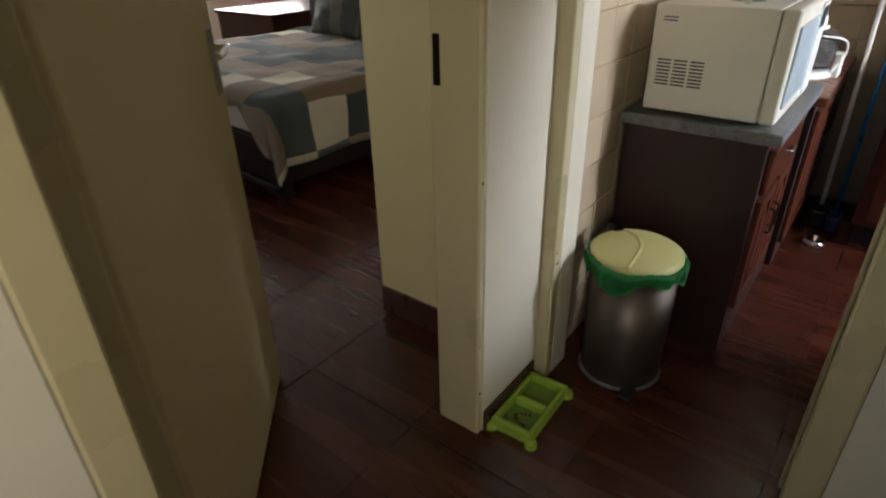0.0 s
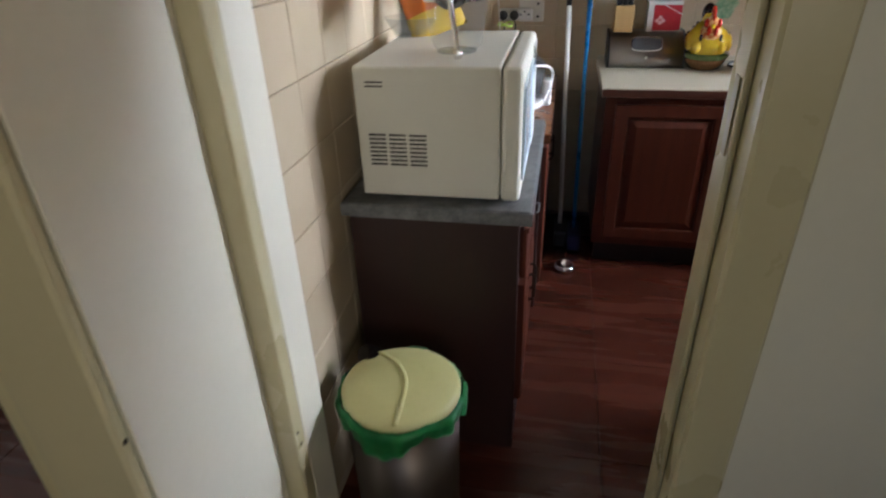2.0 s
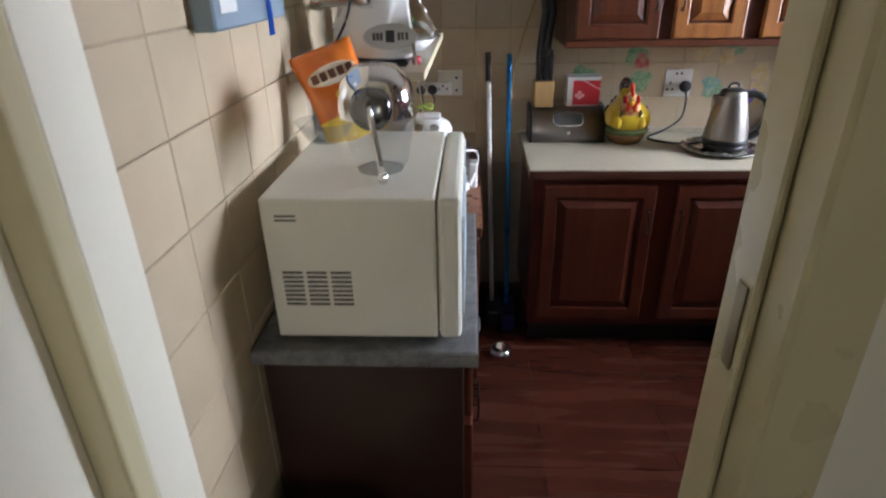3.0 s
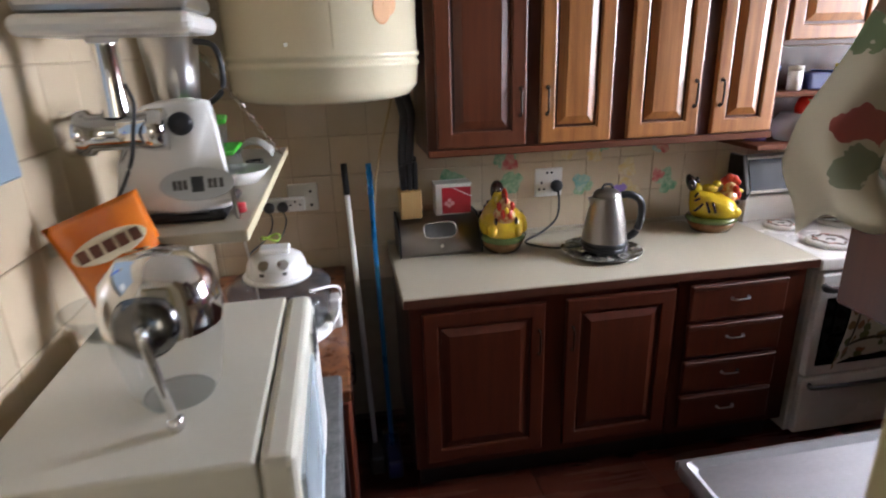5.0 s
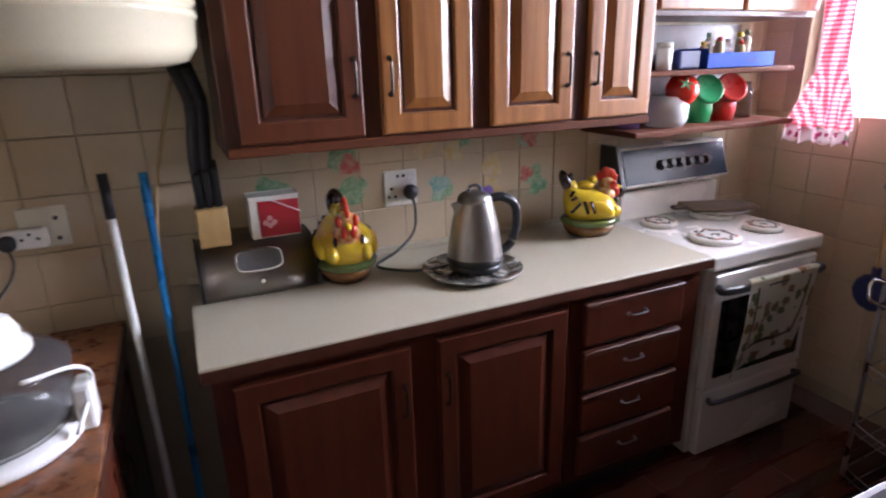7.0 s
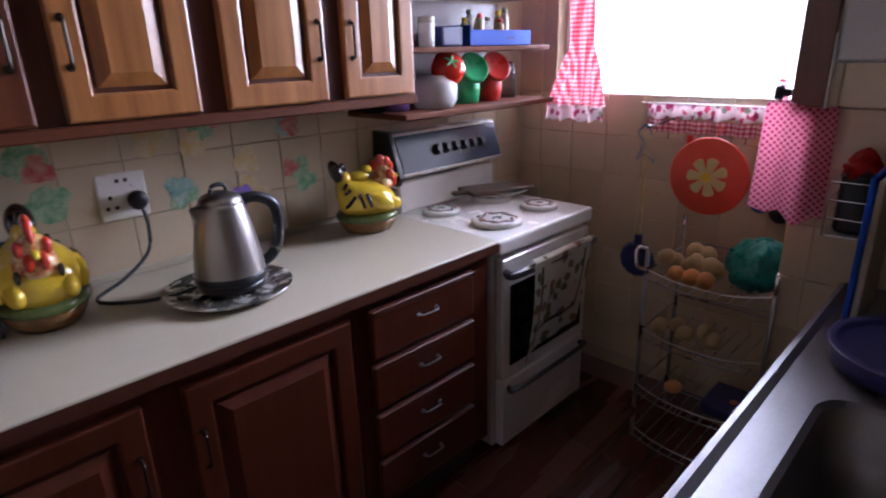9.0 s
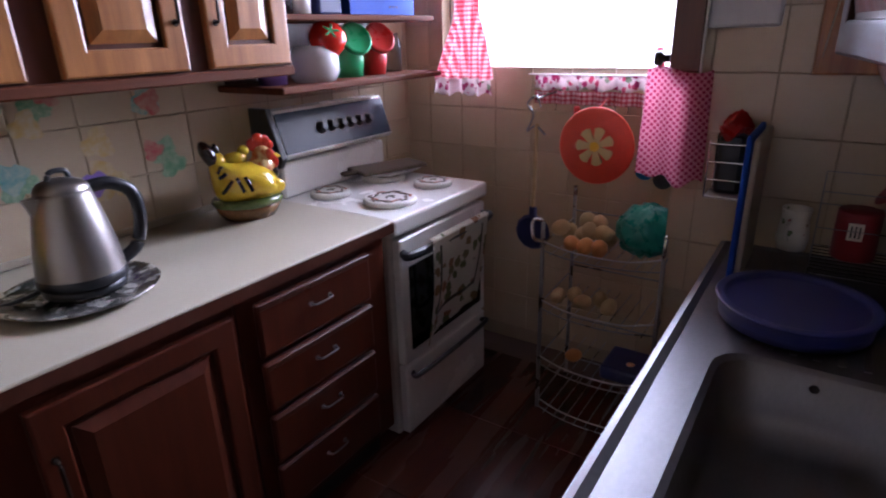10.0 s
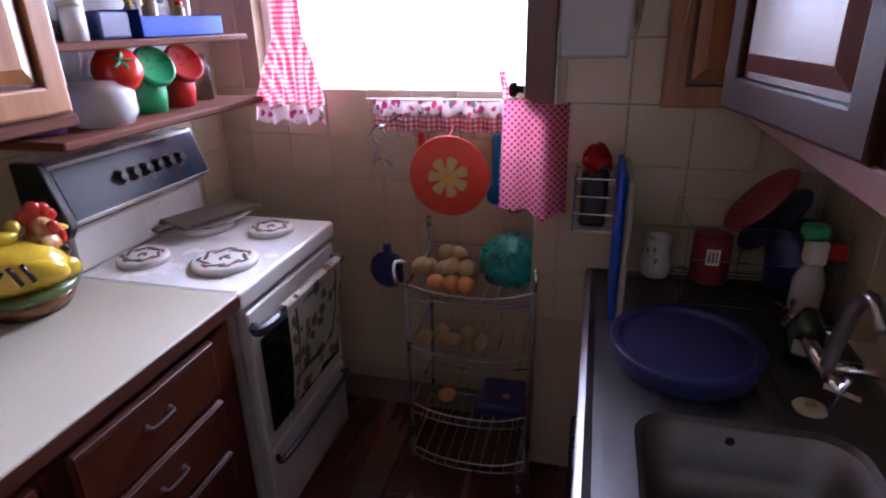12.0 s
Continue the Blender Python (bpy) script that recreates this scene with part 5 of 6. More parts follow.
ju = thing("blender", "steel blender jug with a black base", "blender", (-0.09, 3.0, 1.3805))
part("base", lathe([(0, 0), (0.07, 0), (0.065, 0.10), (0.055, 0.14), (0, 0.14)], 24), BLACK, ju, smooth=True)
part("jug", lathe([(0, 0.142), (0.05, 0.142), (0.075, 0.40), (0.072, 0.40), (0.048, 0.15), (0, 0.15)], 28), STEEL, ju, smooth=True)
part("handle", rod(curve_points([(0.06, -0.02, 0.37), (0.12, -0.03, 0.35), (0.125, -0.03, 0.25), (0.07, -0.02, 0.20)]), 0.008, 8), BLACK, ju, smooth=True)
for k, (x, y, z0, w, hh) in enumerate(((-0.02, 2.93, 0.0, 0.15, 0.085), (-0.035, 2.95, 0.101, 0.13, 0.06))):
    fc = thing("food_container", "clear plastic food container with a green lid", "container", (x, y, 1.3805 + z0), 8 * k, "stacked food containers")
    part("tub", box(-w / 2, -w / 2, 0, w / 2, w / 2, hh, 0.012, seg=2), CLEAR, fc)
    part("lid", box(-w / 2 - 0.004, -w / 2 - 0.004, hh + 0.001, w / 2 + 0.004, w / 2 + 0.004, hh + 0.014, 0.005, seg=2), GREEN2, fc, "green snap lid")
sv = tagged(obj("serving_bowl", lathe([(0, 0), (0.05, 0), (0.085, 0.035), (0.08, 0.037), (0.05, 0.006), (0, 0.005)], 28, (0.05, 2.93, 1.3805)), WHITE, True), "shallow white bowl on the shelf", "bowl")
tagged(obj("folded_cloth", sheet(lambda u, v: (-0.02 + 0.12 * u, 3.32 + 0.1 * v, 1.386 + 0.045 * math.sin(math.pi * u) ** 0.6 + 0.01 * math.sin(8 * v + 5 * u)), 14, 10, 0.004), WHITE, True), "crumpled pale blue-white cloth on the shelf", "cloth")
tagged(obj("adaptor_lead", rod(curve_points([(0.05, 3.15, 1.386), (0.08, 3.19, 1.386), (0.07, 3.24, 1.386), (0.03, 3.22, 1.386), (0.06, 3.17, 1.387)]), 0.005, 6), BLACK, True), "short black lead on the shelf", "cable")

gy = thing("geyser", "cream enamelled electric geyser on the wall", "water heater", (0.30, 3.43, 0))
part("tank", lathe([(0.0, 1.555), (0.25, 1.555), (0.295, 1.568), (0.318, 1.60), (0.322, 1.66), (0.328, 1.664), (0.328, 1.676), (0.322, 1.68), (0.322, 1.69), (0.328, 1.694), (0.328, 1.706), (0.322, 1.71), (0.322, 2.35), (0.25, 2.40), (0, 2.40)], 64), GEYSER, gy, smooth=True)
part("seam", sheet(lambda u, v: (0.3228 * math.sin(0.10 + 0.012 * u), -0.3228 * math.cos(0.10 + 0.012 * u), 1.72 + 0.6 * v), 2, 2, 0.002), GEYSER, gy)
part("screw", lathe([(0, 0), (0.006, 0), (0.005, 0.003), (0, 0.003)], 10, (-0.10, -0.328, 1.735), axis="y"), CHROME, gy)
for a, z, s in ((0.62, 1.83, 0.035), (0.72, 1.85, 0.03)):
    q = part("rust_patch", lathe([(0, 0), (1, 0), (0.9, 0.002), (0, 0.002)], 14), PEEL, gy, "peeling orange sticker")
    q.matrix_basis = pose(0.3225 * math.sin(a), -0.3225 * math.cos(a), z, 90, 0, math.degrees(a)) @ Matrix.Diagonal((s, s * 1.3, 1, 1))
part("bracket", box(-0.2, 0.30, 1.7, 0.2, 0.338, 2.3), IRON, gy)
for x in (0.32, 0.345):
    tagged(obj("water_pipe", rod(curve_points([(0.30 + x - 0.06, 3.55, 1.56), (0.30 + x - 0.03, 3.64, 1.45), (0.30 + x - 0.04, 3.68, 1.28), (0.30 + x - 0.03, 3.70, 1.05)]), 0.021, 8), BLACK, True), "dark lagged water pipe below the geyser", "pipe")

for nm, a, b, r, mt, gm, lab in (("broom", (0.37, 3.42, 0.02), (0.335, 3.66, 1.28), 0.012, WHITE, BLACK, "white broom handle with a black grip leaning in the corner"),
                                 ("mop", (0.44, 3.38, 0.02), (0.435, 3.68, 1.27), 0.011, BLUEPOLE, BLUEPOLE, "blue metal mop handle leaning in the corner")):
    t_ = thing(nm, lab, nm)
    A, B = Vector(a), Vector(b)
    part("handle", rod([A, A.lerp(B, 0.9)], r, 10), mt, t_, smooth=True)
    part("grip", rod([A.lerp(B, 0.9), B], r * 1.15, 10), gm, t_, smooth=True)
    part("head", box(A.x - 0.03, A.y - 0.1, 0.0, A.x + 0.035, A.y + 0.1, 0.09, 0.012, seg=2), BLACK if nm == "broom" else NAVY, t_)
tagged(obj("cane", rod(curve_points([(0.43, 3.60, 0.86), (0.46, 3.66, 1.2), (0.55, 3.73, 1.52)]), 0.005, 6), BAMBOO, True), "thin bamboo cane leaning on the pipes", "cane")
fb = thing("pet_feeder", "lime green plastic double pet bowl on the floor", "pet bowl", (-0.165, 1.245, 0.0), 92)
own = box(-0.155, -0.085, 0.0, 0.155, 0.085, 0.010, 0.004)
for a, b, c, d in ((-0.155, -0.085, -0.132, 0.085), (0.132, -0.085, 0.155, 0.085), (-0.012, -0.064, 0.012, 0.064), (-0.1315, -0.085, 0.1315, -0.065), (-0.1315, 0.065, 0.1315, 0.085)):
    box(a, b, 0.008, c, d, 0.045, 0.006, bm=own, seg=2)
part("stand", own, LIME, fb)
fb.scale = (0.9, 0.85, 1.0)
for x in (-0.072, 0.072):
    part("bowl", box(x - 0.059, -0.064, 0.0105, x + 0.059, 0.064, 0.016, 0.002), LIMESHADE, fb, "sunken food well")
for sx in (-1, 1):
    for sy in (-1, 1):
        part("foot", lathe([(0, 0), (0.024, 0), (0.02, 0.02), (0, 0.024)], 14, (sx * 0.15, sy * 0.085, 0)), LIME, fb)
for k in range(9):
    part("kibble", lathe([(0, 0), (0.006, 0.002), (0.004, 0.007), (0, 0.008)], 7, (-0.07 + 0.03 * math.sin(k * 2.3), 0.028 * math.cos(k * 1.7), 0.0165)), MOTIF_A, fb)

bn = thing("pedal_bin", "steel pedal bin with cream lid and green liner", "bin", (-0.02, 1.64, 0))
part("base", lathe([(0, 0), (0.130, 0), (0.134, 0.006), (0.131, 0.013), (0, 0.013)], 36), GREYTOP, bn, smooth=True)
part("drum", lathe([(0.125, 0.0135), (0.126, 0.015), (0.133, 0.40), (0, 0.405)], 40), BINSTEEL, bn, smooth=True)


def liner(u, v):
    a = 2 * math.pi * u
    f = 0.006 * math.sin(a * 9) + 0.004 * math.sin(a * 23 + 1)
    r = 0.1405 + 0.013 * min(1.0, v * 5) - 0.010 * v + f * (0.35 + 0.65 * v)
    return (r * math.cos(a), r * math.sin(a), 0.452 + 0.004 * math.sin(a * 5) - (0.058 + 0.02 * math.sin(a * 3 + 0.6) + 0.012 * math.sin(a * 7)) * v)


part("liner", sheet(liner, 90, 6, 0.002), BAG, bn, "green plastic bin liner", True)
ld = part("lid", lathe([(0.137, 0.445), (0.137, 0.457), (0.126, 0.466), (0.07, 0.473), (0, 0.475)], 48), LIDCREAM, bn, "cream domed lid", True)
part("lid_ridge", rod(curve_points([(-0.10, 0.105, 0.461), (-0.03, 0.06, 0.471), (0.01, 0.0, 0.473), (0.02, -0.07, 0.470), (0.02, -0.13, 0.463)]), 0.007, 8), LIDCREAM, ld, smooth=True)
part("lid_tab", lathe([(0, 0), (0.03, 0), (0.028, 0.01), (0, 0.012)], 18, (-0.105, 0.09, 0.46)), STEELDK, ld, "grey hinge tab")
part("pedal", box(0.055, -0.155, 0.004, 0.10, -0.09, 0.016, 0.005), BLACK, bn)
bn.scale = (1.1, 1.1, 1.07)
tagged(obj("steel_pet_bowl", lathe([(0, 0), (0.055, 0), (0.045, 0.03), (0.04, 0.03), (0.03, 0.01), (0, 0.008)], 24, (0.40, 3.10, 0)), CHROME, True), "small shiny steel pet bowl on the floor", "pet bowl")

# ---- shelf over the stove ----
tj = thing("tomato_jar", "clear jar with a red tomato-shaped lid", "jar", (2.30, 3.56, 1.2835))
part("jar", lathe([(0, 0), (0.07, 0), (0.085, 0.03), (0.085, 0.08), (0.06, 0.115), (0, 0.115)], 28), FROST, tj, smooth=True)
lid = part("lid", lathe([(0, -0.05), (0.045, -0.045), (0.063, -0.01), (0.06, 0.025), (0.035, 0.048), (0, 0.042)], 28), TOMATO, tj, "glossy red tomato lid", True)
lid.matrix_basis = pose(0.045, -0.03, 0.135, 55, 0, -25)
for k in range(5):
    q = part("stem_leaf", lathe([(0, 0), (0.5, 0), (0, 0.4)], 8), GREEN, lid)
    q.matrix_basis = pose(0.016 * math.cos(k * 1.257), 0.016 * math.sin(k * 1.257), 0.0465, 0, 0, math.degrees(k * 1.257)) @ Matrix.Diagonal((0.032, 0.009, 0.008, 1))
for nm, x, mt, lab in (("green_jar", 2.51, GREEN, "green plastic storage jar tilted on the shelf"), ("red_jar", 2.645, RED, "red plastic storage jar tilted on the shelf")):
    jr = thing(nm, lab, "jar", (x, 3.60, 1.2835))
    b_ = part("jar", lathe([(0, 0), (0.055, 0), (0.062, 0.05), (0.06, 0.13), (0, 0.13)], 26), mt, jr, smooth=True)
    l_ = part("lid", lathe([(0, 0), (0.062, 0), (0.062, 0.014), (0.055, 0.018), (0.05, 0.014), (0, 0.013)], 26), mt, jr, smooth=True)
    l_.matrix_basis = pose(0.0, -0.045, 0.13, 62, 0, -18)
tagged(obj("glass_jar", lathe([(0, 0), (0.04, 0), (0.042, 0.11), (0.03, 0.13), (0.03, 0.15), (0, 0.15)], 20, (2.80, 3.62, 1.2835)), SMOKE, True), "dim glass jar at the end of the shelf", "jar")
tagged(obj("striped_mug", lathe([(0, 0), (0.045, 0), (0.05, 0.12), (0.046, 0.12), (0.042, 0.01), (0, 0.008)], 22, (2.15, 3.60, 1.2835)), PURPLE, True), "purple and white printed jar on the shelf", "jar")
bx = thing("blue_basket", "bright blue plastic basket full of spice bottles", "basket", (2.64, 3.60, 1.4955))
bm = box(-0.19, -0.085, 0, 0.19, 0.085, 0.006, 0.002)
box(-0.19, -0.085, 0.0, -0.184, 0.085, 0.075, 0.002, bm=bm)
box(0.184, -0.085, 0.0, 0.19, 0.085, 0.06, 0.002, bm=bm)
box(-0.19, -0.085, 0.0, 0.19, -0.079, 0.058, 0.002, bm=bm)
box(-0.19, 0.079, 0.0, 0.19, 0.085, 0.06, 0.002, bm=bm)
part("tub", bm, BLUE, bx)
for k in range(3):
    part("slot", box(0.03 + 0.02 * k, -0.0865, 0.025, 0.04 + 0.02 * k, -0.0852, 0.033), NAVY, bx)
random.seed(4)
for k in range(10):
    x, y = -0.155 + 0.034 * k, random.uniform(-0.05, 0.05)
    hh = random.uniform(0.09, 0.14)
    sb = thing("spice_bottle", "small spice bottle standing in the blue basket", "bottle", (2.64 + x, 3.60 + y, 1.5025), 0, "spice bottles")
    part("bottle", lathe([(0, 0), (0.016, 0), (0.016, hh * 0.75), (0.009, hh * 0.85), (0, hh * 0.86)], 14), (POTATO, CLEAR, STICKY, OFFWHITE)[k % 4], sb, smooth=True)
    part("cap", lathe([(0.0, hh * 0.86), (0.011, hh * 0.86), (0.011, hh), (0, hh)], 14), (YELLOW, WHITE, RED, STICKG)[k % 4], sb, smooth=True)
nv = tagged(obj("navy_tub", box(2.32, 3.53, 1.4955, 2.43, 3.66, 1.565, 0.008, seg=2), NAVY), "navy plastic tub on the shelf", "tub")
for k, x in enumerate((2.14, 2.20, 2.27)):
    wj = thing("white_jar", "small white jar with a pale lid on the shelf", "jar", (x, 3.56 + 0.05 * (k % 2), 1.4955), 0, "white jars on the shelf")
    part("jar", lathe([(0, 0), (0.028, 0), (0.03, 0.08), (0, 0.08)], 18), WHITE if k != 1 else CLEAR, wj, smooth=True)
    part("lid", lathe([(0, 0.081), (0.03, 0.081), (0.03, 0.10), (0, 0.102)], 18), OFFWHITE if k != 1 else NAVY, wj, smooth=True)

# ---- sink run ----
sk = thing("kitchen_sink", "worn stainless steel sink top with drainer and basin", "sink", (0, 0, 0.80))
X0, X1, Y0, Y1 = 1.03, XJ - 0.006, YS + 0.006, 2.275
bx0, bx1, by0, by1, bz = 1.42, 2.015, 1.78, 2.158, -0.16
bm = bmesh.new()


def ring(x0, x1, y0, y1, z, r, n=6):
    out = []
    for cx, cy, a0 in ((x1 - r, y1 - r, 0), (x0 + r, y1 - r, 90), (x0 + r, y0 + r, 180), (x1 - r, y0 + r, 270)):
        for k in range(n + 1):
            a = radians(a0 + 90 * k / n)
            out.append(bm.verts.new((cx + r * math.cos(a), cy + r * math.sin(a), z)))
    return out


def bridge(a, b):
    for i in range(len(a)):
        j = (i + 1) % len(a)
        bm.faces.new((a[i], a[j], b[j], b[i]))


R = [ring(X0, X1, Y0, Y1, -0.03, 0.015), ring(X0, X1, Y0, Y1, 0.0, 0.015), ring(X0 + 0.012, X1 - 0.012, Y0 + 0.012, Y1 - 0.012, 0.004, 0.015),
     ring(X0 + 0.028, X1 - 0.02, Y0 + 0.02, Y1 - 0.028, -0.005, 0.02), ring(bx0 - 0.012, bx1 + 0.012, by0 - 0.012, by1 + 0.012, -0.005, 0.075),
     ring(bx0, bx1, by0, by1, -0.013, 0.07), ring(bx0 + 0.012, bx1 - 0.012, by0 + 0.012, by1 - 0.012, bz + 0.05, 0.07),
     ring(bx0 + 0.03, bx1 - 0.03, by0 + 0.03, by1 - 0.03, bz + 0.012, 0.07), ring(bx0 + 0.07, bx1 - 0.07, by0 + 0.07, by1 - 0.07, bz, 0.05)]
for a, b in zip(R, R[1:]):
    bridge(a, b)
bm.faces.new(R[-1])
bmesh.ops.recalc_face_normals(bm, faces=bm.faces)
for f in bm.faces:
    f.smooth = f.calc_center_median().z < -0.012
part("steel_top", bm, SINK, sk)
part("edge_trim", box(X0, Y1 + 0.0005, -0.028, X1, Y1 + 0.003, -0.002), SINK, sk)
for k in range(7):
    part("drainer_rib", box(2.06, 1.86 + 0.042 * k, -0.0048, 2.60, 1.875 + 0.042 * k, -0.0005, 0.002), SINK, sk)
part("waste", lathe([(0.018, 0.001), (0.045, 0.001), (0.043, 0.005), (0.02, 0.003), (0.018, -0.004), (0, -0.004)], 28, (1.70, 1.97, bz + 0.001)), STEEL, sk, "round steel waste", True)
part("waste_hole", lathe([(0, 0), (0.022, 0), (0, 0.001)], 20, (1.70, 1.97, bz + 0.0045)), BLACK, sk)
part("overflow", lathe([(0, 0), (0.009, 0), (0.008, 0.004), (0, 0.002)], 16, (bx1 - 0.018, 1.99, -0.032), axis="x"), STEELDK, sk)
skc = thing("sink_cabinet", "dark wooden cupboard under the sink", "cupboard", (XJ - 0.01, 2.245, 0), 180)
part("carcass", box(0.0, 0.0, 0.1, 1.66, 0.03, 0.765, 0.002), WOOD, skc)
part("side", box(1.63, 0.031, 0.0, 1.66, 0.57, 0.765, 0.002), WOOD, skc)
part("side", box(0.0, 0.031, 0.0, 0.03, 0.57, 0.765, 0.002), WOOD, skc)
part("plinth", box(0.0, 0.05, 0, 1.62, 0.08, 0.098), BLACK, skc)
for x0, x1, hh in ((0.03, 0.54, "rt"), (0.57, 1.08, "lt"), (1.11, 1.63, "rt")):
    panel_door(skc, x0, 0.13, x1, 0.74, hh)
bs = thing("wash_basin", "round navy plastic washing-up bowl upside down on the drainer", "basin", (2.235, 2.05, 0.80))
bs.scale = (0.87, 0.87, 0.44)
part("bowl", lathe([(0.165, 0.002), (0.19, 0.004), (0.192, 0.05), (0.199, 0.095), (0.203, 0.104), (0.201, 0.110), (0.196, 0.112), (0.182, 0.112), (0.179, 0.110), (0.176, 0.100), (0.174, 0.088), (0.170, 0.084), (0.16, 0.083), (0, 0.082)], 56, sx=1.0, sy=0.93), BASIN, bs, smooth=True)
part("handle_hole", box(-0.03, -0.186, 0.07, 0.03, -0.18, 0.09, 0.004), BLACK, bs)
plg = thing("basin_plug", "cream rubber plug on the sink top", "plug", (2.10, 1.83, 0.796))
plg.scale = (0.8, 0.8, 0.8)
part("disc", lathe([(0, 0), (0.04, 0), (0.036, 0.008), (0, 0.009)], 26), GLOVE, plg, smooth=True)
part("stem", box(-0.006, -0.012, 0.009, 0.006, 0.012, 0.016, 0.003), POTATO, plg)
tp = thing("tap", "chrome wall-mounted sink mixer tap with cross handles", "tap", (2.21, YS, 0.875))
part("body", rod([(-0.10, 0.15, 0.0), (0.10, 0.15, 0.0)], 0.016, 14), CHROME, tp, smooth=True)
for s in (-1, 1):
    part("inlet", rod([(s * 0.075, 0.0, 0), (s * 0.075, 0.15, 0)], 0.014, 12), CHROME, tp, smooth=True)
    q = part("handle", rod([(s * 0.10, 0.15, 0), (s * 0.165, 0.15, 0)], 0.011, 12), CHROME, tp, smooth=True)
    part("cross", rod([(s * 0.165, 0.117, -0.012), (s * 0.165, 0.183, 0.012)], 0.007, 8), CHROME, q)
    part("cross", rod([(s * 0.165, 0.157, -0.033), (s * 0.165, 0.143, 0.033)], 0.007, 8), CHROME, q)
part("spout", rod(curve_points([(-0.09, 0.15, 0.01), (-0.11, 0.15, 0.10), (-0.135, 0.147, 0.17), (-0.175, 0.142, 0.195), (-0.215, 0.135, 0.16)]), 0.014, 12), STEEL, tp, "curved chrome spout", True)
sp = thing("cleaner_bottle", "clear spray bottle with a white and green top", "bottle", (2.45, 1.755, 0.797))
part("body", lathe([(0, 0), (0.04, 0), (0.043, 0.02), (0.043, 0.15), (0.025, 0.20), (0, 0.2)], 24), FROST, sp, smooth=True)
part("shoulder", box(-0.025, -0.03, 0.20, 0.025, 0.03, 0.27, 0.012, seg=2), OFFWHITE, sp)
part("cap", box(-0.03, -0.02, 0.271, 0.03, 0.045, 0.315, 0.012, seg=2), GREEN, sp, "green cap")
part("trigger", box(-0.012, -0.085, 0.215, 0.012, -0.031, 0.26, 0.006), RED, sp, "red trigger")
sp.scale = (0.82, 0.82, 0.86)
sd = thing("soap_bottle", "dark bottle of washing-up liquid with a label", "bottle", (2.28, 1.80, 0.797), 65)
part("body", lathe([(0, 0), (0.034, 0), (0.036, 0.10), (0.02, 0.14), (0.012, 0.16), (0, 0.16)], 22), DARKGREEN, sd, smooth=True)
part("label", box(-0.014, 0.0335, 0.045, 0.014, 0.0365, 0.085), DULLCREAM, sd, "small pale label")
sd.scale = (1.1, 1.1, 0.82)
ct = thing("wire_caddy", "chrome wire basket holding clutter on the wall", "rack", (XJ - 0.09, 2.265, 0.97))
for k in range(4):
    z = 0.05 * k
    part("wire", rod([(-0.06, -0.05, z), (0.07, -0.05, z), (0.07, 0.06, z), (-0.06, 0.06, z)], 0.0022, 5, closed=True), CHROME, ct)
for x, y in ((-0.06, -0.05), (0.07, -0.05), (0.07, 0.06), (-0.06, 0.06)):
    part("upright", rod([(x, y, 0), (x, y, 0.16)], 0.0022, 5), CHROME, ct)
part("base", box(-0.06, -0.05, -0.004, 0.07, 0.06, 0.0), OFFWHITE, ct)
part("hanger", rod([(0.07, 0.0, 0.15), (0.088, 0.0, 0.16)], 0.003, 5), CHROME, ct)
tagged(obj("scouring_pad", sheet(lambda u, v: (XJ - 0.13 + 0.1 * u, 2.23 + 0.08 * v, 1.145 + 0.05 * math.sin(3 * u) * math.sin(3 * v) + 0.02 * math.sin(12 * u + 7 * v)), 12, 12, 0.006), RED, True), "crumpled red packet in the wire basket", "packet")
tagged(obj("dark_sponge", box(XJ - 0.13, 2.235, 0.975, XJ - 0.04, 2.31, 1.14, 0.015, seg=2), BLACK), "dark sponge pad in the wire basket", "sponge")
cb = thing("chopping_board", "blue-edged white chopping board standing on the sink", "board", (2.50, 2.20, 0.80), 0)
q = part("board", box(-0.13, 0.0, 0.0, 0.13, 0.014, 0.38, 0.006, seg=2), BLUE, cb, "blue plastic board")
q2 = part("second_board", box(-0.13, -0.018, 0.0, 0.13, -0.003, 0.372, 0.006, seg=2), DULLCREAM, cb, "pale plastic board")
dr = thing("dish_rack", "dark wire dish rack beside the wall", "rack", (2.42, 1.86, 0.80))
for z in (0.04, 0.16, 0.25):
    part("wire", rod([(0.02, -0.17, z), (0.26, -0.17, z), (0.26, 0.18, z), (0.02, 0.18, z)], 0.0014, 5, closed=True), CHROMEDK, dr)
for x, y in ((0.02, -0.17), (0.26, -0.17), (0.26, 0.18), (0.02, 0.18), (0.26, 0.0)):
    part("leg", rod([(x, y, -0.003), (x, y, 0.25)], 0.0014, 5), CHROMEDK, dr)
for k in range(9):
    part("bar", rod([(0.03 + 0.027 * k, -0.17, 0.04), (0.03 + 0.027 * k, 0.18, 0.04)], 0.0015, 5), STEELDK, dr)
mg = thing("mug", "pale flower-print mug on the dish rack", "mug", (2.60, 2.09, 0.845))
part("cup", lathe([(0, 0), (0.034, 0), (0.04, 0.03), (0.033, 0.085), (0.036, 0.115), (0.032, 0.115), (0.029, 0.085), (0, 0.01)], 24), FLORALCUP, mg, smooth=True)
part("handle", rod(curve_points([(-0.034, 0.01, 0.09), (-0.055, 0.015, 0.075), (-0.052, 0.015, 0.045), (-0.036, 0.01, 0.03)]), 0.005, 8), FLORALCUP, mg, smooth=True)
cn = thing("food_tin", "red printed tin with a barcode label", "tin", (2.60, 1.95, 0.845))
part("can", lathe([(0, 0), (0.048, 0), (0.05, 0.004), (0.05, 0.125), (0.048, 0.13), (0, 0.128)], 28), DIMRED, cn, smooth=True)
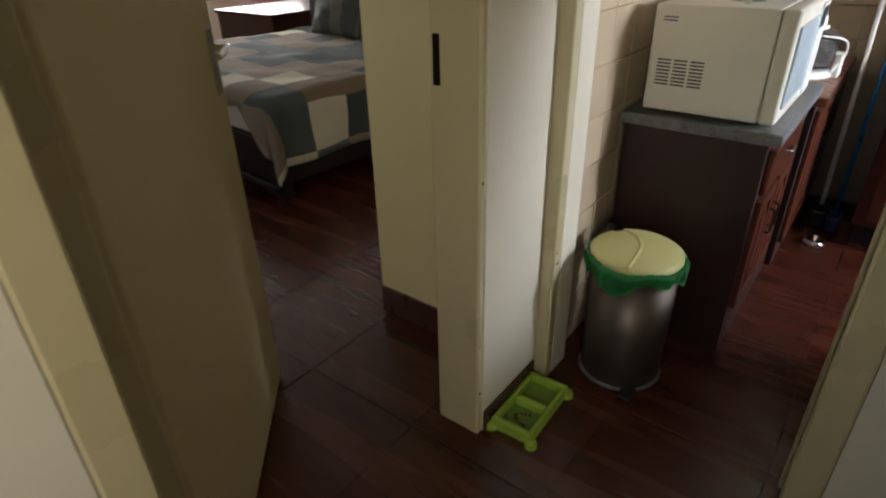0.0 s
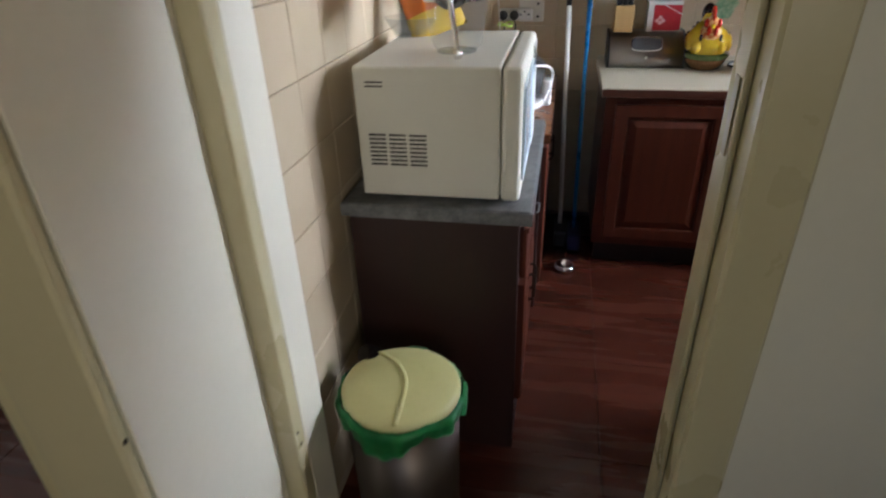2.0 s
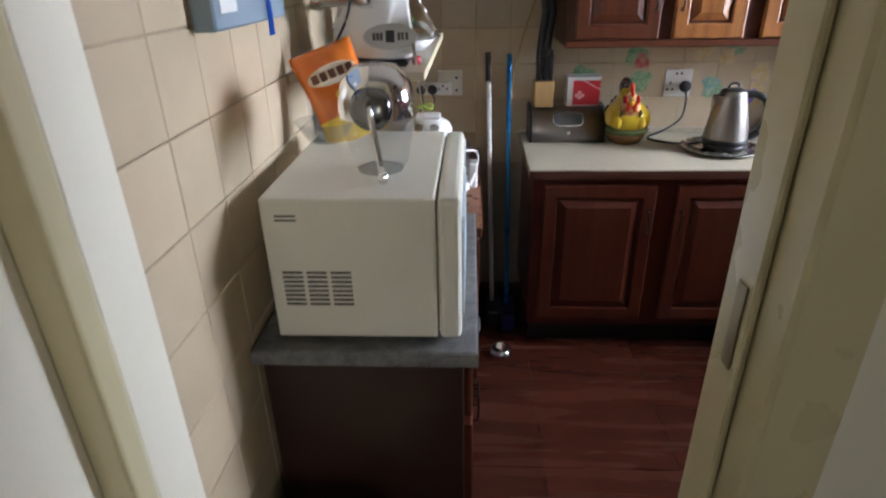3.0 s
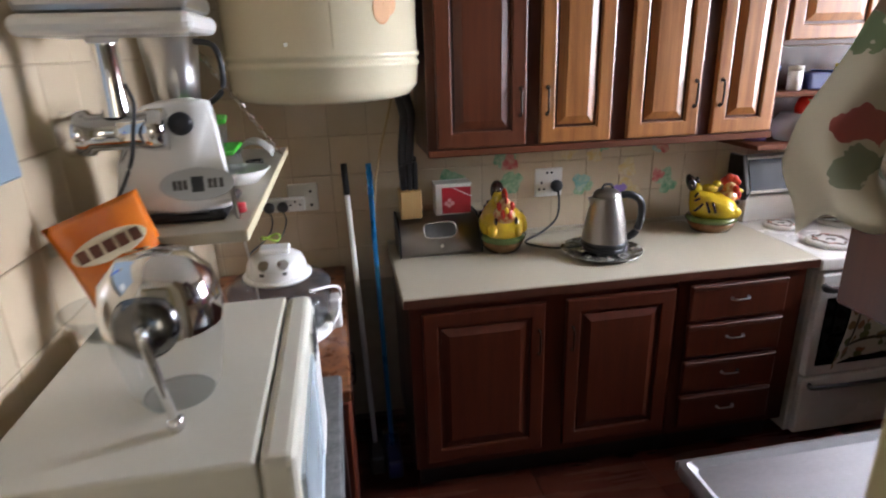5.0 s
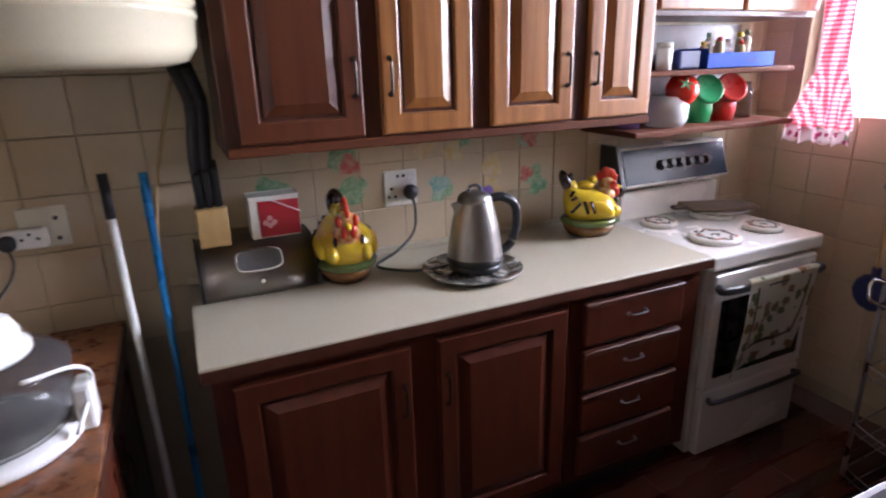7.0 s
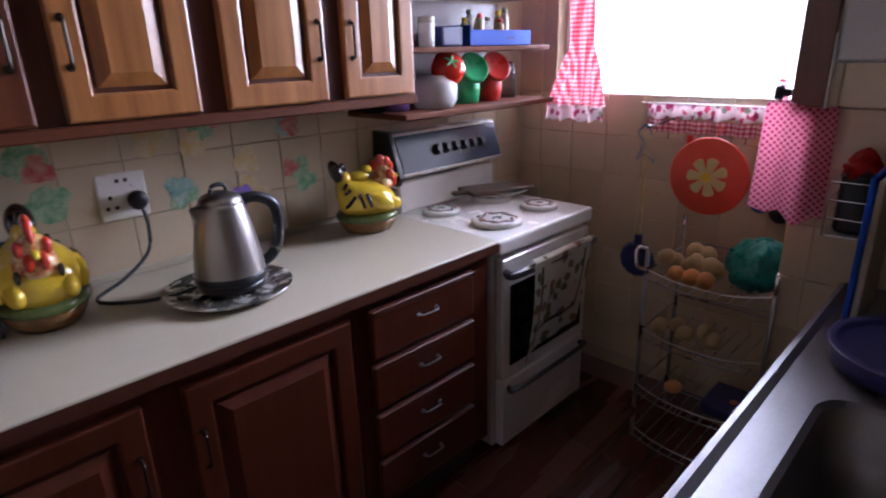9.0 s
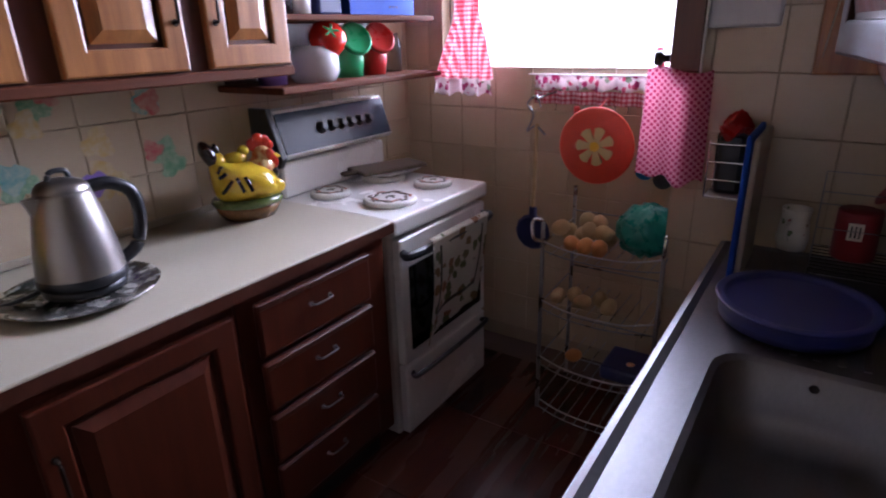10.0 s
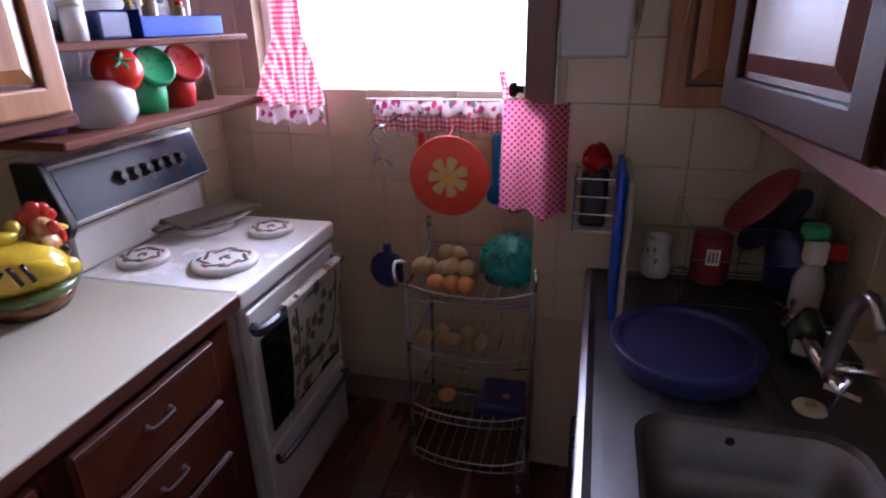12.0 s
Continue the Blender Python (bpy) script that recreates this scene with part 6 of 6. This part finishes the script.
part("label", box(-0.0535, -0.012, 0.06, -0.050, 0.022, 0.105), OFFWHITE, cn, "white label with dark bars")
for k in range(3):
    part("bar", box(-0.0545, -0.006 + 0.009 * k, 0.067, -0.0537, -0.002 + 0.009 * k, 0.098), BLACK, cn)
for nm, x, z, mt, lab, ti in (("red_plate", 2.60, 1.04, DIMRED, "red plastic plate leaning in the dish rack", 30), ("blue_plate", 2.63, 1.01, NAVY, "blue plastic plate leaning in the dish rack", 30)):
    pl = obj(nm, lathe([(0, 0), (0.09, 0), (0.13, 0.014), (0.127, 0.017), (0.09, 0.004), (0, 0.004)], 40), mt, True)
    pl.matrix_basis = Matrix.Translation((x, 1.845 - (0.05 if mt is NAVY else 0), z + (0.03 if mt is not NAVY else 0))) @ Vector((0.02, 0.74, 0.67)).to_track_quat("Z", "Y").to_matrix().to_4x4() @ Matrix.Diagonal((0.85, 0.85, 0.85, 1))
    tagged(pl, lab, "plate")
tagged(obj("blue_jug", lathe([(0, 0), (0.06, 0), (0.075, 0.18), (0.07, 0.18), (0.055, 0.008), (0, 0.008)], 28, (2.56, 1.76, 0.845)), NAVY, True), "dark blue plastic jug in the dish rack", "jug")
gl = thing("rubber_gloves", "pale rubber gloves hanging on the tiled wall", "gloves", (XJ - 0.02, 2.14, 1.55))
for k, (y, w, l) in enumerate(((0.06, 0.075, 0.36), (-0.03, 0.085, 0.50))):
    part("glove", sheet(lambda u, v: (-0.02 - 0.018 * math.sin(u * 8 + k) - 0.012 * v, y + (u - 0.5) * w * (1.0 - 0.55 * v) + 0.01 * math.sin(v * 6 + k), 0.51 - 0.22 * v - l * v * (0.55 + 0.45 * math.sin(u * 3.0 + k))), 16, 22, 0.006), GLOVE, gl, smooth=True)
part("peg", box(-0.014, -0.03, 0.49, 0.019, 0.03, 0.53, 0.004), WOOD, gl)
wp = tagged(obj("wall_panel", box(XJ - 0.012, 2.21, 1.42, XJ - 0.001, 2.40, 2.0, 0.01, seg=2), GREYWHITE), "pale plastic board fixed on the tiled wall", "panel")
wbx = thing("window_side_board", "brown wooden board with a black knob beside the window", "board", (XJ - 0.03, 2.40, 1.30))
part("board", box(0, 0, 0, 0.06, 0.085, 1.2, 0.004), WOODMID, wbx)
part("strip", box(-0.003, -0.006, 0.0, 0.012, -0.001, 0.2, 0.001), WHITE, wbx)
part("knob", lathe([(0, 0), (0.012, 0), (0.01, 0.015), (0.022, 0.022), (0.02, 0.04), (0, 0.044)], 18, (0.0, 0.086, 0.04), axis="y"), BLACK, wbx, "black round knob", True)


def dot_towel(u, v):
    return (XJ - 0.055 + 0.012 * math.sin(u * 9 + v) * (0.4 + v) - 0.01 * v, 2.355 + 0.185 * u + 0.012 * v * (u - 0.5), 1.31 - 0.325 * v - 0.01 * math.sin(u * 6) + (0.012 * math.sin(14 * u) if v > 0.95 else 0))


tagged(obj("dish_towel", sheet(dot_towel, 30, 24, 0.004), PINKDOT, True), "pink flower-dotted towel hanging beside the window", "towel")


def fruit_towel(u, v):
    """Gathered at its hook, spreading and creasing downwards into a bunched hem."""
    z = 2.0 - (0.475 + 0.03 * math.cos(u * 7)) * v
    left = 0.838 + 0.55 * max(0.0, z - 1.58) + 0.012 * math.sin(14 * v)
    fold = 0.012 * noise.noise((u * 9, v * 7, 0)) + 0.016 * noise.noise((u * 4, v * 12, 3)) + 0.040 * math.sin(u * 13 + 3.0 * v) + 0.022 * math.sin(u * 27 - 9 * v + 1) + 0.012 * math.sin(14 * v + 9 * u)
    return (left + (1.20 - left) * u, 1.885 - 0.05 * u - 0.03 * v * v + fold * min(1.0, 0.35 + 2.2 * u) * (0.4 + 0.7 * v), z + 0.02 * math.sin(u * 22) * v)


ft = tagged(obj("hanging_cloth", sheet(fruit_towel, 60, 40, 0.004), FRUITCLOTH, True), "fruit-print cloth hanging from the wall cupboard", "towel")
part("hook", rod([(1.05, 1.885, 1.99), (1.05, 1.885, 2.02), (1.08, 1.885, 2.02)], 0.004, 6), IRON, ft)

# curtains


def left_curtain(u, v):
    """Tied in half way down and flaring into a bell below the tie."""
    z = 2.15 - 0.905 * v
    flare = max(0.0, (1.48 - z) / 0.24)
    width = 0.105 + 0.165 * flare ** 0.75 + 0.06 * max(0.0, z - 1.6)
    y = 3.362 + 0.022 * flare + (u - 0.5) * width + 0.008 * math.sin(v * 6)
    return (2.965 + (0.014 + 0.012 * flare) * math.sin(u * 30 + 1.5 * v), y, z - 0.006 * math.sin(u * 12) * v)


c1 = tagged(obj("curtain", sheet(left_curtain, 60, 20, 0.002), GINGHAM, True), "pink gingham cafe curtain gathered beside the window", "curtain", "window curtains")
part("border", sheet(lambda u, v: (2.963 + 0.022 * math.sin(u * 26), 3.384 + (u - 0.5) * (0.275 + 0.02 * v), 1.249 - 0.065 * v - 0.008 * math.sin(u * 40) * v), 60, 4, 0.002), FLORAL, c1, "floral border", True)
c2 = tagged(obj("curtain", sheet(lambda u, v: (3.02 + 0.014 * math.sin(u * 40), 2.575 + 0.50 * u, 1.262 - 0.055 * v - 0.006 * math.sin(u * 30) * v), 80, 4, 0.002), FLORAL, True), "floral hem of a sheer curtain across the sill", "curtain", "window curtains")
part("lower_hem", sheet(lambda u, v: (3.018 + 0.014 * math.sin(u * 40), 2.575 + 0.50 * u, 1.204 - 0.05 * v), 80, 3, 0.002), GINGHAM, c2, "gingham hem", True)
part("side_fall", sheet(lambda u, v: (3.01 + 0.012 * math.sin(u * 14), 2.565 + 0.028 * u + 0.02 * v, 1.262 + 0.10 * v), 14, 8, 0.002), GINGHAM, c2, "gathered side fall", True)
part("cord", rod([(3.02, 2.56, 1.265), (3.02, 3.10, 1.265)], 0.003, 5), WHITE, c2)
part("cord_end", rod([(3.02, 2.56, 1.265), (XW, 2.56, 1.268)], 0.003, 5), WHITE, c2)
rail = tagged(obj("curtain_rail", rod([(2.97, 2.48, 2.2), (2.97, 3.65, 2.2)], 0.008, 8), WHITE), "white curtain rail above the window", "rail")
part("bracket", rod([(2.97, 3.6, 2.2), (XW, 3.6, 2.2)], 0.006, 6), WHITE, rail)
part("bracket", rod([(2.97, 2.5, 2.2), (XW, 2.5, 2.25)], 0.006, 6), WHITE, rail)

# utensils on the hook rail
hr = thing("hook_rail", "thin metal hook rail under the window", "rail", (XW, 2.75, 1.16))
part("bar", rod([(-0.05, -0.28, 0), (-0.05, 0.32, 0)], 0.005, 8), STEELDK, hr)
for y in (-0.26, 0.30):
    part("bracket", rod([(-0.05, y, 0), (0, y, 0)], 0.005, 8), STEELDK, hr)
for y in (-0.16, -0.05, 0.0, 0.12, 0.24):
    part("hook", rod([(-0.05, y, 0.006), (-0.062, y, -0.01), (-0.062, y, -0.035), (-0.072, y, -0.03)], 0.0025, 5), STEELDK, hr)
rl = thing("silicone_lid", "round red lid with a yellow flower grip hanging under the window", "lid", (2.86, 2.752, 1.03))
part("disc", lathe([(0, 0), (0.135, 0), (0.14, 0.004), (0.135, 0.008), (0, 0.006)], 44, axis="x", at=(-0.0, 0, 0)), REDLID, rl, smooth=True)
fl = part("flower_grip", lathe([(0, 0), (0.018, 0), (0.016, 0.012), (0, 0.014)], 14, (-0.014, 0.0, 0.0), axis="x"), YELLOW, rl, "yellow flower grip")
for k in range(7):
    own = bmesh.new()
    fr = [[own.verts.new((xx, sy * w, z)) for sy, w, z in ((-1, 0.008, 0.014), (1, 0.008, 0.014), (1, 0.019, 0.062), (0.45, 0.019, 0.069), (-0.45, 0.019, 0.069), (-1, 0.019, 0.062))] for xx in (-0.012, -0.004)]
    own.faces.new(fr[0])
    own.faces.new(fr[1][::-1])
    for i in range(6):
        own.faces.new((fr[0][i], fr[0][(i + 1) % 6], fr[1][(i + 1) % 6], fr[1][i]))
    bmesh.ops.recalc_face_normals(own, faces=own.faces)
    q = part("petal", own, PETAL, rl)
    q.matrix_basis = pose(0, 0, 0, 360 / 7 * k + 15, 0, 0)
part("loop", rod([(0.004, 0, 0.13), (0.10, 0.0, 0.16), (0.19, 0, 0.128)], 0.003, 5), RED, rl)
for nm, y, l, mt, lab in (("red_ladle", 2.90, 0.30, RED, "red plastic spatula hanging under the window"), ("blue_ladle", 2.62, 0.30, BLUEPOLE, "blue plastic ladle hanging under the window"), ("black_spoon", 2.55, 0.34, BLACK, "black plastic spoon hanging under the window")):
    ut = thing(nm, lab, "utensil", (3.045, y, 1.145))
    part("handle", box(-0.006, -0.014, -l * 0.7, 0.006, 0.014, 0.0, 0.005), mt, ut)
    part("blade", lathe([(0, 0), (0.036, 0.004), (0.038, 0.012), (0, 0.008)], 18, (0.0, 0, -l * 0.7 - 0.02), axis="x"), mt, ut, smooth=True)
fs = thing("fly_swatter", "navy plastic swatter hanging on the wall with a brown stem", "swatter", (2.85, 2.985, 0))
part("stem", rod([(0, 0, 0.76), (0.0, -0.005, 1.10)], 0.007, 8), POTATO, fs)
part("ornament", rod(curve_points([(0, -0.04, 1.06), (0, 0.0, 1.09), (0.0, 0.035, 1.07), (0, 0.01, 1.13), (0, 0.035, 1.17), (0, 0.0, 1.2), (0, -0.02, 1.16)]), 0.0045, 6), CHROMEDK, fs, "twisted grey iron hook")
part("paddle", lathe([(0, -0.012), (0.064, -0.012), (0.075, 0.0), (0.064, 0.012), (0, 0.012)], 12, (0, 0, 0.668), axis="x"), NAVY, fs, "dark blue paddle")
part("neck", box(-0.010, -0.016, 0.725, 0.010, 0.016, 0.775, 0.006), NAVY, fs)
part("hanger", rod([(0, 0.0, 1.19), (0.20, 0.0, 1.20), (0.26, 0, 1.2)], 0.004, 6), IRON, fs)

# vegetable rack
rk = thing("vegetable_rack", "tall chrome wire vegetable rack under the window", "rack", (2.66, 2.43, 0))
W_, D_ = 0.425, 0.30
for x, y, zt in ((0, 0.0, 0.80), (0, W_, 0.78), (D_, 0.0, 0.85), (D_, W_, 0.85)):
    part("post", rod([(x, y, 0.0), (x, y, zt)], 0.008, 10), CHROMEDK, rk, smooth=True)
for i, z in enumerate((0.70, 0.465, 0.225, 0.02)):
    z = max(z, 0.03)
    tier = part("front_rail", rod(curve_points([(0, 0, z + 0.02), (-0.024, 0.10, z), (-0.03, W_ / 2, z - 0.004), (-0.024, W_ - 0.10, z), (0, W_, z + 0.01)]), 0.0028, 6), STEEL, rk, smooth=True)
    part("lower_rail", rod(curve_points([(0, 0, z - 0.025), (-0.03, 0.10, z - 0.028), (-0.038, W_ / 2, z - 0.03), (-0.03, W_ - 0.10, z - 0.028), (0, W_, z - 0.025)]), 0.0026, 6), CHROMEDK, tier, smooth=True)
    part("back_rail", rod([(D_, 0, z + 0.05), (D_, W_, z + 0.05)], 0.0032, 6), CHROMEDK, tier)
    for y in (0, W_):
        part("side_rail", rod([(0, y, z), (D_, y, z + 0.02)], 0.0032, 6), CHROMEDK, tier)
    for k in range(9):
        part("wire", rod([(-0.03, 0.04 + 0.043 * k, z - 0.028), (D_, 0.04 + 0.043 * k, z - 0.028)], 0.0018, 5), CHROMEDK, tier)
part("curl", rod(curve_points([(0, 0, 0.72), (-0.03, -0.005, 0.75), (-0.02, -0.005, 0.80), (0, 0, 0.80)]), 0.007, 8), CHROME, rk, smooth=True)
part("curl", rod(curve_points([(0, W_, 0.71), (-0.035, W_ + 0.02, 0.73), (-0.02, W_ + 0.03, 0.79), (0, W_, 0.79)]), 0.007, 8), CHROME, rk, smooth=True)
random.seed(7)


def lump(name, at, r, mt, label, cat, group):
    o = bmesh.new()
    bmesh.ops.create_icosphere(o, subdivisions=2, radius=r)
    sd_ = random.random() * 50
    for v in o.verts:
        v.co *= 1 + 0.18 * noise.noise(v.co * 18 + Vector((sd_, 0, 0)))
        v.co.x *= 1.25
    ob = obj(name, o, mt, True)
    ob.matrix_basis = pose(*at, random.uniform(0, 90), random.uniform(0, 90), random.uniform(0, 180))
    return tagged(ob, label, cat, group)


for k in range(11):
    lump("potato", (2.70 + 0.06 * (k % 4), 2.66 + 0.052 * (k // 3) + 0.01 * (k % 2), 0.705 + 0.035 * (k % 2)), 0.03, POTATO if k % 4 else ORNG, "brown potato in the wire rack", "potato", "potatoes in the rack")
for k in range(5):
    lump("onion", (2.74 + 0.05 * (k % 2), 2.62 + 0.05 * k, 0.467), 0.028, POTATO, "pale onion in the wire rack", "onion", "onions in the rack")
for k in range(2):
    lump("tomato", (2.74, 2.52 + 0.22 * k, 0.228), 0.028, ORNG, "dull orange vegetable in the wire rack", "vegetable", "vegetables in the rack")
tagged(obj("blue_tub", box(2.68, 2.46, 0.200, 2.86, 2.62, 0.255, 0.012, seg=2), NAVY), "dark blue tub in the wire rack", "tub")


def bagfn(u, v):
    a, b = 2 * math.pi * u, math.pi * v
    r = 0.105 * (1 + 0.16 * noise.noise((math.cos(a) * 3, math.sin(a) * 3, v * 6)) + 0.08 * noise.noise((math.cos(a) * 9, math.sin(a) * 9, v * 14)))
    return (2.80 + r * math.sin(b) * math.cos(a), 2.525 + r * math.sin(b) * math.sin(a), 0.765 - 0.85 * r * math.cos(b))


tagged(obj("plastic_bag", sheet(bagfn, 40, 26), TEAL, True), "crumpled teal plastic bag in the wire rack", "bag")

# fruit stickers on the tiles
random.seed(11)
for x, z, mats in ((1.045, 1.255, (STICKG, STICKG, STICKR)), (1.50, 1.275, (STICKG, STICKR, STICKY)), (1.80, 1.265, (STICKB, STICKB, STICKR)), (1.06, 1.12, (STICKG, STICKG)),
                   (1.42, 1.09, (STICKG, STICKB)), (1.64, 1.05, (STICKY, STICKY, PURPLE)), (1.83, 1.10, (STICKG, STICKG, STICKR)), (1.35, 1.27, (STICKY,)), (0.80, 1.15, (STICKG,)), (1.64, 1.16, (STICKY,))):
    st = thing("fruit_sticker", "faded painted fruit sticker on the wall tile", "sticker", (x, YB - 0.0075, z), 0, "fruit stickers")
    for k, mt in enumerate(mats):
        bm = bmesh.new()
        n = 22
        ph = random.random() * 6
        rr = (0.05 if k == 0 else 0.036) * random.uniform(0.8, 1.15)
        cx, cz = random.uniform(-0.04, 0.04) * (k > 0), (0.0 if k == 0 else random.uniform(-0.045, 0.03))
        vs = [bm.verts.new((cx + rr * (1 + 0.22 * math.sin(3 * a + ph) + 0.1 * math.sin(7 * a)) * math.cos(a), -0.001 - 0.0012 * k, cz + rr * (1 + 0.22 * math.sin(3 * a + ph) + 0.1 * math.sin(7 * a)) * math.sin(a))) for a in [2 * math.pi * i / n for i in range(n)]]
        f = bm.faces.new(vs)
        ex = bmesh.ops.extrude_face_region(bm, geom=[f])
        bmesh.ops.translate(bm, vec=(0, -0.001, 0), verts=[g for g in ex["geom"] if isinstance(g, bmesh.types.BMVert)])
        bmesh.ops.recalc_face_normals(bm, faces=bm.faces)
        part("shape", bm, mt, st)

# ---- bedroom ----
bed = thing("bed", "dark framed bed with a pale base and plaid cover", "bed", (-2.24, 1.87, 0), -5)
part("frame", box(-2.2, 0.0, 0.10, 0.0, 1.95, 0.365, 0.012, seg=2), DARKBED, bed)
for x in (-2.15, -0.05):
    for y in (0.05, 1.9):
        part("leg", box(x - 0.04, y - 0.04, 0, x + 0.04, y + 0.04, 0.099), DARKBED, bed)
part("rail", box(-2.22, -0.035, 0.06, 0.02, -0.001, 0.11, 0.012, seg=2), DARKBED, bed)
part("mattress", box(-2.19, 0.004, 0.367, -0.012, 1.93, 0.585, 0.04, seg=3), MATTRESS, bed)


def drape(s_, t_):
    """Cover laid flat, rolling over the side and the foot and hanging in a cone at the corner."""
    top, rr = 0.605, 0.075
    sx, ty = max(0.0, s_), max(0.0, -t_)
    d = math.hypot(sx, ty)
    a = min(d / rr, math.pi / 2)
    out = rr * math.sin(a) + 0.03 * max(0.0, d - rr * 1.57)
    dz = rr * (1 - math.cos(a)) + max(0.0, d - rr * math.pi / 2)
    phi = math.atan2(ty, sx) if d else 0.0
    crease = 0.014 * noise.noise((s_ * 5, t_ * 5, 2)) + 0.012 * math.sin(14 * (s_ + t_)) * min(1.0, d * 5)
    x = -0.06 + min(s_, 0.0) + (out + crease) * math.cos(phi) * (d > 0)
    y = 0.06 + max(t_, 0.0) - (out + crease) * math.sin(phi) * (d > 0)
    return (x, y, top - dz + 0.018 * noise.noise((s_ * 4, t_ * 4, 0)))


own = bmesh.new()
uvl = own.loops.layers.uv.new("UVMap")
grid, flat = [], {}
for i in range(71):
    s_ = -2.1 + 2.52 * i / 70
    hem = 0.12 + 0.02 * math.sin(s_ * 9) + 0.22 * min(1.0, max(0.0, (s_ + 0.22) / 0.22))
    row = []
    for j in range(61):
        t_ = -hem + (1.85 + hem) * (j / 60) ** 1.25
        v = own.verts.new(drape(s_, t_))
        flat[v] = (s_ + 3.14, t_ + 3.05)
        row.append(v)
    grid.append(row)
for i in range(70):
    for j in range(60):
        f = own.faces.new((grid[i][j], grid[i + 1][j], grid[i + 1][j + 1], grid[i][j + 1]))
        for lp in f.loops:
            lp[uvl].uv = flat[lp.vert]
spread_ = part("bedspread", own, PLAID, bed, "grey, green and cream plaid bedspread", True)
th = spread_.modifiers.new("thickness", "SOLIDIFY")
th.thickness, th.offset = 0.018, 1.0
for k in range(2):
    pw = part("pillow", pillow(0.7, 0.45, 0.12), GREYPLAID, bed, "grey plaid pillow")
    pw.matrix_basis = pose(-0.62 - 0.9 * k, 1.66, 0.61, -25, 0, 0)
part("headboard", box(-2.27, 1.96, 0.0, 0.02, 2.0, 1.05, 0.01), DARKBED, bed)
chest = thing("dark_dresser", "dark wooden dresser beside the bedroom window", "dresser", (-5.3, 3.6, 0), 0)
part("body", box(0, 0, 0, 0.9, 1.3, 0.72, 0.01), WOOD, chest)
part("top", box(-0.02, -0.02, 0.721, 0.92, 1.32, 0.75, 0.006), WOOD, chest)
part("mirror_frame", box(0.05, 1.27, 0.751, 0.85, 1.31, 1.35, 0.01), WOOD, chest)
cur = tagged(obj("bedroom_curtain", sheet(lambda u, v: (-6.1 + 0.04 * math.sin(u * 30), 4.5 + 0.55 * u, 2.1 - 1.5 * v), 50, 6, 0.004), PINKCUR, True), "pale pink curtain beside the bedroom window", "curtain")
part("rod", rod([(-6.1, 3.5, 2.12), (-6.1, 5.3, 2.12)], 0.01, 8), IRON, cur)
part("bracket", rod([(-6.1, 5.25, 2.12), (-6.2, 5.25, 2.12)], 0.01, 8), IRON, cur)

# ---- tiles ----


def tile_mesh(name, w, h, d, mat):
    bm = box(-w / 2, -d, -h / 2, w / 2, 0, h / 2, 0.0022)
    me = bpy.data.meshes.new(name)
    bm.to_mesh(me)
    bm.free()
    me.materials.append(mat)
    return me


def tile_wall(parent, origin, rz, length, z0, z1, zoff=0.0, pitch=0.165, first=None, skip=()):
    """Square tiles laid over a wall; origin is the wall's left foot seen from the room; first: width of the first, cut tile."""
    edges = [0.0]
    while edges[-1] < length - 0.02:
        edges.append(min(edges[-1] + (first if first and len(edges) == 1 else pitch), length))
    meshes = {}
    for a, b in zip(edges, edges[1:]):
        key = round(b - a, 4)
        if key not in meshes:
            meshes[key] = tile_mesh("tile", b - a - 0.0018, pitch - 0.0018, 0.007, TILE)
        for k in range(int((z0 - zoff) / pitch), int((z1 - zoff) / pitch) + 1):
            mid = zoff + (k + 0.5) * pitch
            if any(p <= (a + b) / 2 <= q and c <= mid <= d for p, q, c, d in skip):
                continue
            o = new("tile", meshes[key])
            o.parent = parent
            o.matrix_basis = pose(*origin, 0, 0, rz) @ pose((a + b) / 2, 0, mid)


tile_wall(wall_north, (XL, YB, 0), 0, XW - XL, 0.75, 2.3, 0.057, first=0.025)
tile_wall(wall_west, (XL - 0.0085, 1.612, 0), 90, YB - 1.614, 0.1, 2.3, 0.056)
tile_wall(wall_east, (XW, YB - 0.004, 0), -90, YB - 0.004 - 2.452, 0.1, 2.3, 0.069, 0.174, 0.132, ((0.17, 2.0, 1.24, 2.25),))
tile_wall(pier, (XJ, 2.446, 0), -90, 2.446 - YS, 0.75, 2.3, 0.082, 0.174, 0.075)
tile_wall(wall_south, (XJ, YS - 0.003, 0), 180, XJ - 1.0, 0.75, 1.5, 0.082, 0.174)
Q = 0.485
ft_ = bmesh.new()
box(-Q / 2 + 0.0012, -Q / 2 + 0.0012, -0.01, Q / 2 - 0.0012, Q / 2 - 0.0012, 0, 0.0012, bm=ft_)
fme = bpy.data.meshes.new("floor_tile")
ft_.to_mesh(fme)
ft_.free()
fme.materials.append(FLOOR)
for i in range(19):
    for k in range(16):
        o = new("floor_tile", fme)
        o.parent = floor
        o.matrix_basis = pose(-6.08 + 0.01 + Q * i + 0.05, -1.21 + Q * k - 0.02, 0)
